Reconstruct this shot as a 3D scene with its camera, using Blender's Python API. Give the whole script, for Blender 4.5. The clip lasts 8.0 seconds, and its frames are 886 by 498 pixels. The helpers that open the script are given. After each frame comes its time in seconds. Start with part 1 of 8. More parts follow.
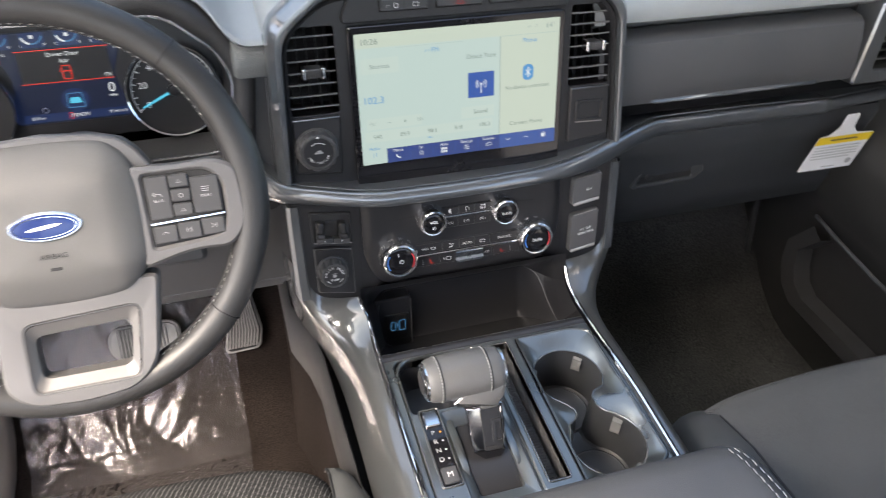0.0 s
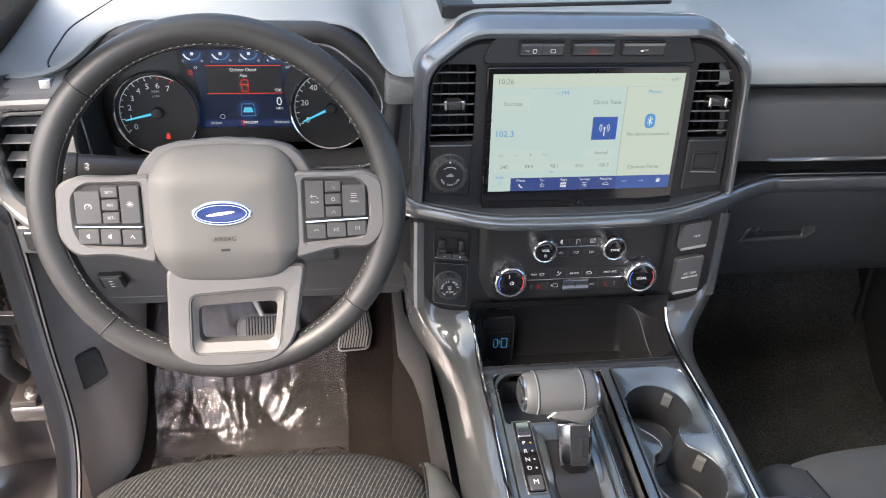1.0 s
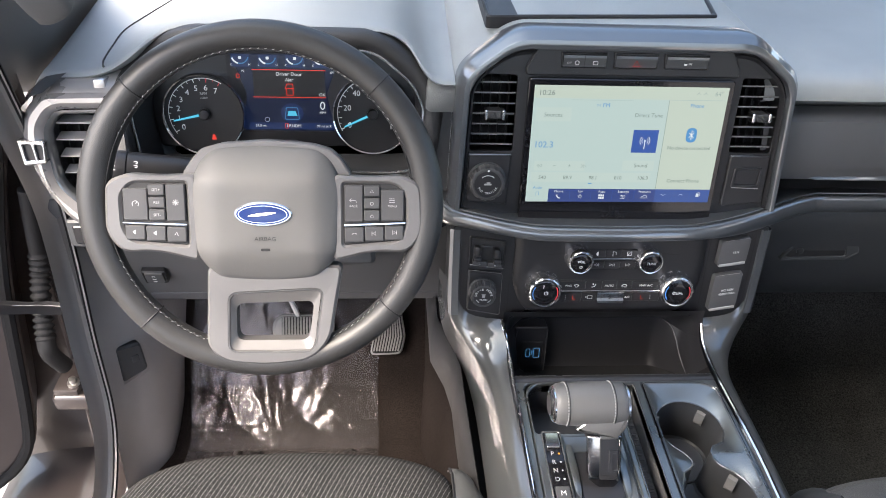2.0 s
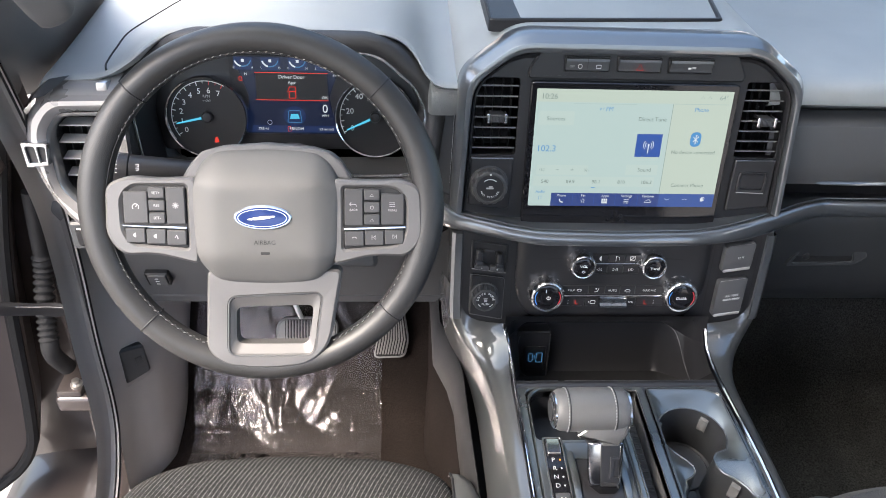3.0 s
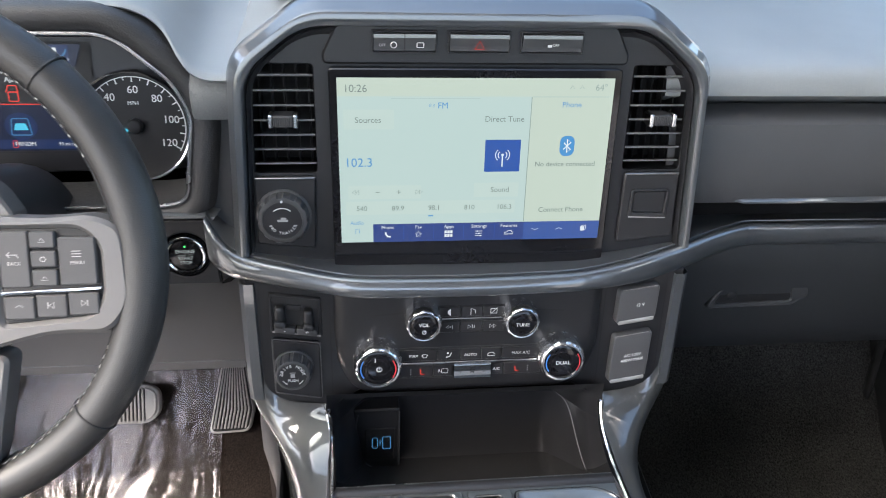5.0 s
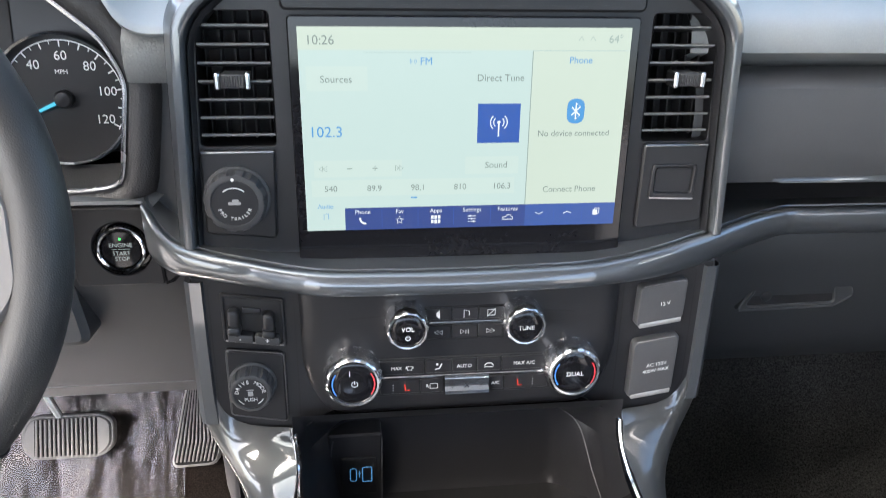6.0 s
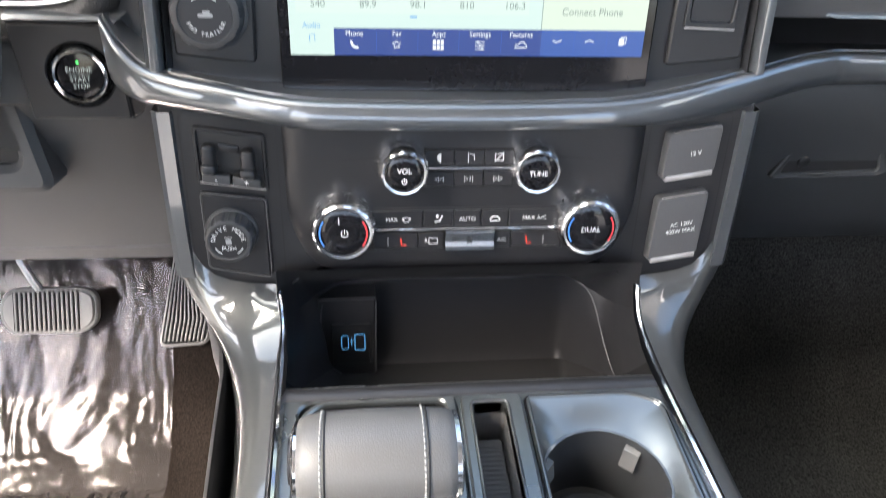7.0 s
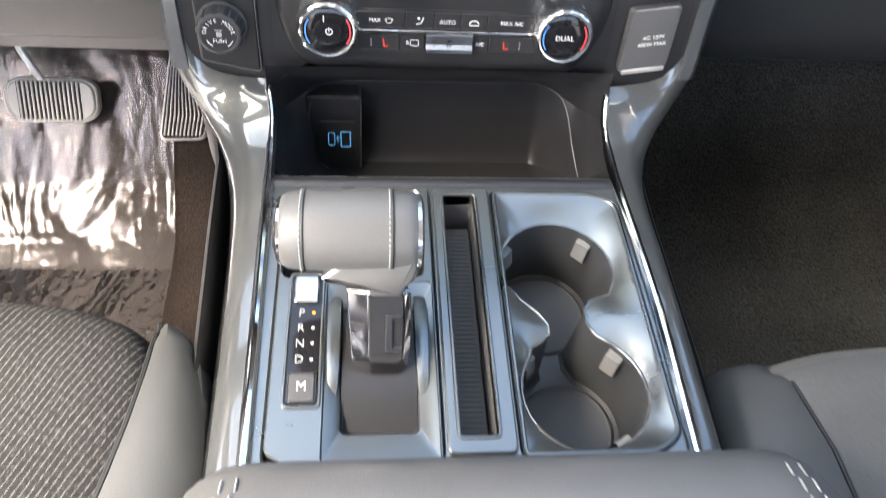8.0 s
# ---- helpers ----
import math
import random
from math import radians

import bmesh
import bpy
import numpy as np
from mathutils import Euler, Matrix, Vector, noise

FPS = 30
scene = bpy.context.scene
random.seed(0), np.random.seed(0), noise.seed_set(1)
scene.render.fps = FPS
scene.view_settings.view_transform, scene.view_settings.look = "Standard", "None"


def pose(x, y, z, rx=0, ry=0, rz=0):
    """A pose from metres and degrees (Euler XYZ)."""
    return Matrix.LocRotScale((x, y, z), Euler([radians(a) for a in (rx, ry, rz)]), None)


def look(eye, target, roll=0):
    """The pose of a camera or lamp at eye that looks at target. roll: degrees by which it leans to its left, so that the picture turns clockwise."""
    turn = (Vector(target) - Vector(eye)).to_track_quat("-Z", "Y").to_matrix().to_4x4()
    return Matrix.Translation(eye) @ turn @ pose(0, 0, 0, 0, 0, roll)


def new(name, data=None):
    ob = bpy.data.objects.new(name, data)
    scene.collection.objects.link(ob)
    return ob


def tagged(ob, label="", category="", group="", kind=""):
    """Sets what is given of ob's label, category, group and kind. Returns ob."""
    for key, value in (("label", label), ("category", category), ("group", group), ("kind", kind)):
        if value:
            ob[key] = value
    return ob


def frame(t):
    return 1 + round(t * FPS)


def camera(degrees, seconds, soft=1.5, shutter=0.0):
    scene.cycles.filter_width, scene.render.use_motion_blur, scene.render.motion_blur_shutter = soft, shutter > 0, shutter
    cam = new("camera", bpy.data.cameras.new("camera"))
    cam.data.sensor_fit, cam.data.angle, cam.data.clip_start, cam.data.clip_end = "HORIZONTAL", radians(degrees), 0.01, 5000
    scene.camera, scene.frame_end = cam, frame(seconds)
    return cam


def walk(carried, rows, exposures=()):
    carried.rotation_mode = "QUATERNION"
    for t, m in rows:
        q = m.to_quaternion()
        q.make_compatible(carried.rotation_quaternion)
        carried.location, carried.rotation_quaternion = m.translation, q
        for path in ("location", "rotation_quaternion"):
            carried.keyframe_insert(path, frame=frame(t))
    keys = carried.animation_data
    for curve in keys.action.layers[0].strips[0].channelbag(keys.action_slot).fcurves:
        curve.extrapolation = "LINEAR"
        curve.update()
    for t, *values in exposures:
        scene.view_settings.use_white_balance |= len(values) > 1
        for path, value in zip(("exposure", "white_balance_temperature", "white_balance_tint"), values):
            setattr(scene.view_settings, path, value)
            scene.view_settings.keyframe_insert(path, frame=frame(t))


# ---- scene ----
LENS = 61.9
cam = camera(LENS, 8.0, soft=0.9, shutter=0.35)
PATH = [
    (0, (-0.277, -0.762, 1.238), (0.214, 0.688, -0.049), 2.9),
    (0.5, (-0.305, -0.81, 1.266), (0.029, 0.716, 0.018), 3.2),
    (1, (-0.314, -0.832, 1.278), (-0.075, 0.728, 0.05), 3.3),
    (1.5, (-0.316, -0.838, 1.281), (-0.136, 0.736, 0.061), 3.3),
    (3, (-0.304, -0.833, 1.282), (-0.186, 0.752, 0.068), 2.9),
    (3.5, (-0.287, -0.816, 1.271), (-0.143, 0.765, 0.054), 3.1),
    (4, (-0.226, -0.756, 1.242), (-0.035, 0.818, 0.022), 3.6),
    (4.5, (-0.149, -0.668, 1.186), (0.069, 0.921, -0.008), 3.7),
    (4.7, (-0.129, -0.64, 1.167), (0.088, 0.961, -0.012), 3.5),
    (5.8, (-0.087, -0.524, 1.066), (0.13, 1.124, -0.046), 2.5),
    (6, (-0.088, -0.522, 1.042), (0.139, 1.138, -0.05), 2.6),
    (6.5, (-0.087, -0.509, 1.001), (0.134, 1.129, -0.126), 2.7),
    (7, (-0.078, -0.503, 0.949), (0.127, 1.038, -0.309), 3.6),
    (7.5, (-0.073, -0.502, 0.938), (0.117, 0.866, -0.509), 5.2),
    (8, (-0.061, -0.551, 0.975), (0.132, 0.638, -0.621), 7.4),
]
walk(cam, [(t, look(eye, target, roll)) for t, eye, target, roll in PATH], exposures=[(0, 2.72, 6850, 9), (1.5, 2.68, 6700, 9), (4.7, 2.72, 6500, 7), (6.0, 3.02, 6550, 7), (7.0, 3.30, 6700, 7), (7.5, 3.62, 6800, 7), (8.0, 3.53, 6850, 7)])

# ---- daylight: a thinly veiled sun and a bright sky, let in by the open door and the glass ----
SUN_ELEVATION, SUN_AZIMUTH = 54.0, 243.0
world = bpy.data.worlds.new("sky")
scene.world = world
world.use_nodes = True
sky = world.node_tree.nodes.new("ShaderNodeTexSky")
sky.sky_type, sky.sun_disc = "NISHITA", False
sky.sun_elevation, sky.sun_rotation = radians(SUN_ELEVATION), radians(SUN_AZIMUTH)
sky.dust_density, sky.air_density, sky.ozone_density = 4.0, 0.85, 0.8
world.node_tree.links.new(sky.outputs[0], world.node_tree.nodes["Background"].inputs[0])
world.node_tree.nodes["Background"].inputs[1].default_value = 0.15
sun = new("sun", bpy.data.lights.new("sun", "SUN"))
sun.data.energy, sun.data.angle, sun.data.color = 1.3, radians(28), (1.0, 0.90, 0.80)
sun.matrix_world = look((0, 0, 0), (-math.sin(radians(SUN_AZIMUTH)) * math.cos(radians(SUN_ELEVATION)), -math.cos(radians(SUN_AZIMUTH)) * math.cos(radians(SUN_ELEVATION)), -math.sin(radians(SUN_ELEVATION))))


# ---- materials ----
def mat(name, col, rough=0.5, metal=0.0, var=0.12, big=9.0, fine=700.0, bump=0.15, coat=0.0, kind="noise", spec=0.5, grain=None):
    """A procedural surface with colour and gloss variation at two scales and a fine relief. Sizes in 1/m."""
    m = bpy.data.materials.new(name)
    m.use_nodes = True
    nt = m.node_tree
    b = nt.nodes["Principled BSDF"]
    L = nt.links.new
    tc = nt.nodes.new("ShaderNodeTexCoord")
    n1 = nt.nodes.new("ShaderNodeTexNoise")
    n1.inputs["Scale"].default_value, n1.inputs["Detail"].default_value = big, 5
    L(tc.outputs["Object"], n1.inputs["Vector"])
    if kind == "leather":
        n2 = nt.nodes.new("ShaderNodeTexVoronoi")
        n2.feature = "DISTANCE_TO_EDGE"
        n2.inputs["Scale"].default_value = fine
        fine_out = n2.outputs["Distance"]
    else:
        n2 = nt.nodes.new("ShaderNodeTexNoise")
        n2.inputs["Scale"].default_value, n2.inputs["Detail"].default_value = fine, 3
        fine_out = n2.outputs["Fac"]
    L(tc.outputs["Object"], n2.inputs["Vector"])
    mr = nt.nodes.new("ShaderNodeMapRange")
    mr.inputs["From Min"].default_value, mr.inputs["From Max"].default_value = 0.25, 0.75
    mr.inputs["To Min"].default_value, mr.inputs["To Max"].default_value = 1 - var, 1 + var
    L(n1.outputs["Fac"], mr.inputs["Value"])
    mr2 = nt.nodes.new("ShaderNodeMapRange")
    grain = var if grain is None else grain
    mr2.inputs["From Min"].default_value, mr2.inputs["From Max"].default_value = (0.0, 1.0) if grain <= var else (0.3, 0.7)
    mr2.inputs["To Min"].default_value, mr2.inputs["To Max"].default_value = 1 - grain, 1 + grain
    L(fine_out, mr2.inputs["Value"])
    mul = nt.nodes.new("ShaderNodeMath")
    mul.operation = "MULTIPLY"
    L(mr.outputs[0], mul.inputs[0])
    L(mr2.outputs[0], mul.inputs[1])
    vm = nt.nodes.new("ShaderNodeVectorMath")
    vm.operation = "SCALE"
    vm.inputs[0].default_value = col
    L(mul.outputs[0], vm.inputs["Scale"])
    L(vm.outputs[0], b.inputs["Base Color"])
    mr3 = nt.nodes.new("ShaderNodeMapRange")
    mr3.inputs["From Min"].default_value, mr3.inputs["From Max"].default_value = 0.2, 0.8
    mr3.inputs["To Min"].default_value, mr3.inputs["To Max"].default_value = max(rough * 0.85, 0.0), min(rough * 1.15, 1.0)
    L(n1.outputs["Fac"], mr3.inputs["Value"])
    L(mr3.outputs[0], b.inputs["Roughness"])
    b.inputs["Metallic"].default_value = metal
    b.inputs["Specular IOR Level"].default_value = spec
    if coat:
        b.inputs["Coat Weight"].default_value, b.inputs["Coat Roughness"].default_value, b.inputs["Coat IOR"].default_value = coat, 0.05, 1.75
    if bump:
        bp = nt.nodes.new("ShaderNodeBump")
        bp.inputs["Strength"].default_value, bp.inputs["Distance"].default_value = bump, 0.0006
        L(fine_out, bp.inputs["Height"])
        L(bp.outputs[0], b.inputs["Normal"])
    return m


def glow(name, col, power):
    power *= 0.142
    m = bpy.data.materials.new(name)
    m.use_nodes = True
    b = m.node_tree.nodes["Principled BSDF"]
    b.inputs["Base Color"].default_value = (0.02, 0.02, 0.02, 1)
    b.inputs["Roughness"].default_value = 0.25
    b.inputs["Specular IOR Level"].default_value = 0.25
    b.inputs["Emission Color"].default_value = (*col, 1)
    b.inputs["Emission Strength"].default_value = power
    return m


def cloth(name, col, light, slant):
    """Woven seat cloth: dark speckled weave ruled with fine pale slanting threads."""
    m = mat(name, col, 0.85, var=0.2, fine=900, bump=0.5, spec=0.2)
    nt = m.node_tree
    b = nt.nodes["Principled BSDF"]
    L = nt.links.new

    def node(kind, op=None, *values):
        n = nt.nodes.new("ShaderNode" + kind)
        if op:
            n.operation = op
        for k, v in enumerate(values):
            if v is not None:
                n.inputs[k].default_value = v
        return n

    tc = [n for n in nt.nodes if n.type == "TEX_COORD"][0]
    dot = node("VectorMath", "DOT_PRODUCT", None, (math.cos(radians(slant)) / 0.0054, -math.sin(radians(slant)) / 0.0054, 0))
    L(tc.outputs["Object"], dot.inputs[0])
    wob = nt.nodes.new("ShaderNodeTexNoise")
    wob.inputs["Scale"].default_value = 320
    L(tc.outputs["Object"], wob.inputs["Vector"])
    add = node("Math", "MULTIPLY_ADD", None, 0.22)
    L(wob.outputs["Fac"], add.inputs[0])
    L(dot.outputs["Value"], add.inputs[2])
    fr = node("Math", "FRACT")
    L(add.outputs[0], fr.inputs[0])
    tri_ = node("Math", "PINGPONG", None, 0.5)
    L(fr.outputs[0], tri_.inputs[0])
    line = nt.nodes.new("ShaderNodeMapRange")
    line.inputs["From Min"].default_value, line.inputs["From Max"].default_value = 0.10, 0.03
    L(tri_.outputs[0], line.inputs["Value"])
    mp = nt.nodes.new("ShaderNodeMapping")
    mp.inputs["Scale"].default_value = (360, 900, 360)
    L(tc.outputs["Object"], mp.inputs["Vector"])
    sp = nt.nodes.new("ShaderNodeTexNoise")
    sp.inputs["Scale"].default_value, sp.inputs["Detail"].default_value = 1.0, 3
    L(mp.outputs[0], sp.inputs["Vector"])
    spot = nt.nodes.new("ShaderNodeMapRange")
    spot.inputs["From Min"].default_value, spot.inputs["From Max"].default_value = 0.54, 0.70
    spot.inputs["To Max"].default_value = 0.38
    L(sp.outputs["Fac"], spot.inputs["Value"])
    gate = nt.nodes.new("ShaderNodeMapRange")
    gate.inputs["From Min"].default_value, gate.inputs["From Max"].default_value = 0.30, 0.5
    gate.inputs["To Min"].default_value = 0.35
    L(sp.outputs["Fac"], gate.inputs["Value"])
    across = node("VectorMath", "DOT_PRODUCT", None, (math.sin(radians(slant)) / 0.0075, math.cos(radians(slant)) / 0.0075, 0))
    L(tc.outputs["Object"], across.inputs[0])
    jog = node("Math", "MULTIPLY_ADD", None, 0.9)
    L(wob.outputs["Fac"], jog.inputs[0])
    L(across.outputs["Value"], jog.inputs[2])
    beat = node("Math", "PINGPONG", None, 0.5)
    L(jog.outputs[0], beat.inputs[0])
    dash_ = nt.nodes.new("ShaderNodeMapRange")
    dash_.inputs["From Min"].default_value, dash_.inputs["From Max"].default_value = 0.06, 0.16
    dash_.inputs["To Min"].default_value = 0.25
    L(beat.outputs[0], dash_.inputs["Value"])
    broken = node("Math", "MULTIPLY")
    L(gate.outputs[0], broken.inputs[0])
    L(dash_.outputs[0], broken.inputs[1])
    cut = node("Math", "MULTIPLY")
    L(line.outputs[0], cut.inputs[0])
    L(broken.outputs[0], cut.inputs[1])
    top = node("Math", "MAXIMUM")
    L(cut.outputs[0], top.inputs[0])
    L(spot.outputs[0], top.inputs[1])
    mx = nt.nodes.new("ShaderNodeMix")
    mx.data_type = "RGBA"
    L(top.outputs[0], mx.inputs["Factor"])
    mx.inputs["A"].default_value, mx.inputs["B"].default_value = (*col, 1), (*light, 1)
    L(mx.outputs["Result"], b.inputs["Base Color"])
    bp = [n for n in nt.nodes if n.type == "BUMP"][0]
    L(top.outputs[0], bp.inputs["Height"])
    return m


def film(name):
    """Clear crinkled polythene: see-through, with glossy creases."""
    m = bpy.data.materials.new(name)
    m.use_nodes = True
    nt = m.node_tree
    nt.nodes.remove(nt.nodes["Principled BSDF"])
    out = nt.nodes["Material Output"]
    tr, gl, df, mx, mx2, fr, bp, tc = (nt.nodes.new("ShaderNode" + k) for k in ("BsdfTransparent", "BsdfGlossy", "BsdfDiffuse", "MixShader", "MixShader", "Fresnel", "Bump", "TexCoord"))
    mp, wv, nz = (nt.nodes.new("ShaderNode" + k) for k in ("Mapping", "TexNoise", "TexNoise"))
    tr.inputs["Color"].default_value = (0.86, 0.86, 0.86, 1)
    gl.inputs["Color"].default_value, gl.inputs["Roughness"].default_value = (0.71, 0.67, 0.67, 1), 0.13
    df.inputs["Color"].default_value = (0.60, 0.56, 0.57, 1)
    mp.inputs["Scale"].default_value = (1.0, 0.45, 1.0)
    wv.noise_type = "RIDGED_MULTIFRACTAL"
    wv.inputs["Scale"].default_value, wv.inputs["Detail"].default_value, wv.inputs["Distortion"].default_value = 26, 5, 1.8
    nz.noise_type = "RIDGED_MULTIFRACTAL"
    nz.inputs["Scale"].default_value, nz.inputs["Detail"].default_value, nz.inputs["Distortion"].default_value = 120, 3, 1.4
    ad = nt.nodes.new("ShaderNodeMath")
    ad.operation = "MULTIPLY_ADD"
    ad.inputs[1].default_value = 0.40
    L = nt.links.new
    L(tc.outputs["Object"], mp.inputs["Vector"])
    L(mp.outputs[0], wv.inputs["Vector"])
    L(tc.outputs["Object"], nz.inputs["Vector"])
    L(nz.outputs["Fac"], ad.inputs[0])
    L(wv.outputs["Fac"], ad.inputs[2])
    L(ad.outputs[0], bp.inputs["Height"])
    bp.inputs["Strength"].default_value, bp.inputs["Distance"].default_value = 0.5, 0.0022
    for n in (gl, df, fr):
        L(bp.outputs[0], n.inputs["Normal"])
    fr.inputs["IOR"].default_value = 1.58
    mx2.inputs[0].default_value = 0.035
    L(tr.outputs[0], mx2.inputs[1])
    L(df.outputs[0], mx2.inputs[2])
    L(fr.outputs[0], mx.inputs[0])
    L(mx2.outputs[0], mx.inputs[1])
    L(gl.outputs[0], mx.inputs[2])
    L(mx.outputs[0], out.inputs["Surface"])
    return m


def tinted_glass(name, col):
    """Clear car glass with a faint tint and real reflections."""
    m = bpy.data.materials.new(name)
    m.use_nodes = True
    nt = m.node_tree
    nt.nodes.remove(nt.nodes["Principled BSDF"])
    tr, gl, fr, mx = (nt.nodes.new("ShaderNode" + k) for k in ("BsdfTransparent", "BsdfGlossy", "Fresnel", "MixShader"))
    tr.inputs["Color"].default_value = (*col, 1)
    gl.inputs["Roughness"].default_value, fr.inputs["IOR"].default_value = 0.02, 1.5
    nt.links.new(fr.outputs[0], mx.inputs[0])
    nt.links.new(tr.outputs[0], mx.inputs[1])
    nt.links.new(gl.outputs[0], mx.inputs[2])
    nt.links.new(mx.outputs[0], nt.nodes["Material Output"].inputs["Surface"])
    return m


GLASS = tinted_glass("tinted_car_glass", (0.78, 0.86, 0.86))
PAD = mat("dash_pad_grain", (0.300, 0.315, 0.315), 0.48, fine=900, bump=0.25)
PAD_DARK = mat("dark_dash_grain", (0.030, 0.030, 0.032), 0.5, fine=420, bump=0.9, kind="leather")
# Pad material for the lip, darkened: shade on its front is in the colour.
PAD_LIP = mat("shaded_coarse_dash_grain", (0.17, 0.178, 0.178), 0.5, fine=330, bump=1.0, kind="leather")
PLASTIC = mat("dark_grained_plastic", (0.040, 0.042, 0.045), 0.46, fine=1100, bump=0.2)
KNEE = mat("slate_grained_plastic", (0.070, 0.070, 0.073), 0.52, fine=1000, bump=0.2)
SATIN = mat("satin_black_plastic", (0.020, 0.020, 0.022), 0.36, fine=1500, bump=0.05, spec=0.4)
BLACK = mat("matt_black_plastic", (0.012, 0.012, 0.013), 0.6, fine=900, bump=0.1)
GLOSS = mat("gloss_black", (0.010, 0.010, 0.012), 0.08, fine=300, bump=0.0, spec=0.4)
TRIM = mat("glossy_slate_lacquer", (0.115, 0.124, 0.134), 0.31, metal=0.55, fine=2500, bump=0.0, coat=1.0, var=0.06, spec=0.3)
# Paler twin of the lacquer: bright reflections are put into its colour.
TRIM_L = mat("glossy_lacquer_paled_by_light", (0.40, 0.385, 0.375), 0.28, metal=0.4, fine=2500, bump=0.03, coat=1.0, var=0.06)
PAPER_METAL = mat("pale_steel", (0.6, 0.6, 0.58), 0.4, metal=0.3, fine=500, bump=0.1, var=0.1)
RAIL = mat("glossy_dark_grey_lacquer", (0.072, 0.075, 0.075), 0.36, metal=0.35, fine=2500, bump=0.0, coat=1.0, var=0.06, spec=0.3)
CHROME = mat("bright_chrome", (0.80, 0.81, 0.83), 0.08, metal=1.0, fine=200, bump=0.0, var=0.03)
SATIN_CHROME = mat("satin_chrome", (0.55, 0.56, 0.58), 0.25, metal=1.0, fine=900, bump=0.02, var=0.05)
DARK_CHROME = mat("dark_chrome", (0.27, 0.27, 0.29), 0.13, metal=1.0, fine=200, bump=0.0, var=0.03)
KNURL = mat("brushed_bright_chrome", (0.84, 0.84, 0.85), 0.22, metal=1.0, fine=900, bump=0.02, var=0.04)
SPOKE = mat("satin_silver_grey_plastic", (0.122, 0.118, 0.117), 0.42, metal=0.25, fine=1400, bump=0.05, var=0.06)
HUB = mat("grey_grained_airbag_cover", (0.102, 0.100, 0.098), 0.55, fine=900, bump=0.3, kind="leather")
LEATHER = mat("dark_grey_leather", (0.030, 0.0295, 0.0295), 0.42, fine=620, bump=0.28, kind="leather")
LEATHER_L = mat("grey_leather", (0.108, 0.106, 0.104), 0.45, fine=620, bump=0.25, kind="leather")
TRAY = mat("slate_satin_tray", (0.175, 0.186, 0.186), 0.29, metal=0.85, fine=2200, bump=0.05, var=0.06)
RUBBER = mat("black_rubber", (0.014, 0.014, 0.015), 0.7, fine=700, bump=0.3, spec=0.2)
DIALRUB = mat("dark_grey_soft_rubber", (0.045, 0.045, 0.047), 0.55, fine=900, bump=0.15)
KEYCAP = mat("grey_key_plastic", (0.048, 0.048, 0.050), 0.5, fine=1200, bump=0.1)
PEDAL = mat("grey_pedal_rubber", (0.20, 0.195, 0.19), 0.55, fine=800, bump=0.25)
CONCRETE = mat("pale_bounce_ground", (0.30, 0.28, 0.26), 0.9, var=0.3, big=0.5, fine=60, bump=0.5)
SLAT = mat("slat_highlight_grey", (0.16, 0.16, 0.16), 0.35, fine=1500, bump=0.05)
# Paler slats for the driver's outer vent: door light is in the colour.
SLAT_L = mat("slat_plastic_paled_by_light", (0.33, 0.325, 0.32), 0.35, fine=1500, bump=0.05)
TRIMV = mat("grey_brown_trim_vinyl", (0.27, 0.255, 0.248), 0.45, fine=900, bump=0.2)
PILLAR = mat("slate_pillar_trim", (0.105, 0.105, 0.107), 0.55, fine=900, bump=0.25)
RUBBER_G = mat("grey_rubber", (0.14, 0.14, 0.135), 0.6, fine=800, bump=0.2)
THREAD = mat("pale_thread", (0.30, 0.30, 0.29), 0.8, fine=2000, bump=0.2)
# Knee panel plastic made paler: strong light on the kick panel is baked in.
KICK = mat("lit_kick_plastic", (0.26, 0.247, 0.245), 0.45, fine=1000, bump=0.2)
DOORT = mat("black_door_trim", (0.022, 0.022, 0.022), 0.5, fine=1000, bump=0.2)
# One carpet in two colours: the driver's is darkened to hold footwell shade.
CARPET = mat("shade_darkened_carpet", (0.0150, 0.0115, 0.0102), 0.95, var=0.3, fine=420, bump=0.8, spec=0.05, grain=0.5)
CARPET_P = mat("dark_carpet", (0.045, 0.045, 0.043), 0.95, var=0.3, fine=330, bump=1.0, spec=0.1, grain=0.6)
SEAT = cloth("woven_black_cloth", (0.011, 0.011, 0.011), (0.155, 0.15, 0.147), 26)
SEAT_P = mat("woven_grey_cloth", (0.105, 0.105, 0.103), 0.8, var=0.12, fine=1300, bump=0.4, spec=0.25, grain=0.3)
VINYL = mat("grey_vinyl", (0.060, 0.062, 0.062), 0.5, fine=700, bump=0.25, kind="leather")
PAINT = mat("dark_brown_grey_car_paint", (0.056, 0.046, 0.044), 0.36, metal=0.4, fine=3000, bump=0.02, coat=0.35, var=0.12)
STEEL = mat("zinc_steel", (0.42, 0.40, 0.38), 0.35, metal=0.9, fine=400, bump=0.1, var=0.2)
WHITE = mat("white_print", (0.75, 0.75, 0.74), 0.5, fine=500, bump=0.0, var=0.03)
GREYPRINT = mat("grey_print", (0.36, 0.36, 0.36), 0.5, fine=500, bump=0.0, var=0.03)
REDP = mat("red_print", (0.6, 0.03, 0.04), 0.5, fine=500, bump=0.0, var=0.03)
BLUEP = mat("blue_print", (0.05, 0.2, 0.6), 0.5, fine=500, bump=0.0, var=0.03)
YELLOW = mat("yellow_paper", (0.85, 0.6, 0.03), 0.6, fine=500, bump=0.02, var=0.05)
PAPER = mat("white_paper", (0.78, 0.78, 0.78), 0.6, fine=500, bump=0.02, var=0.04)
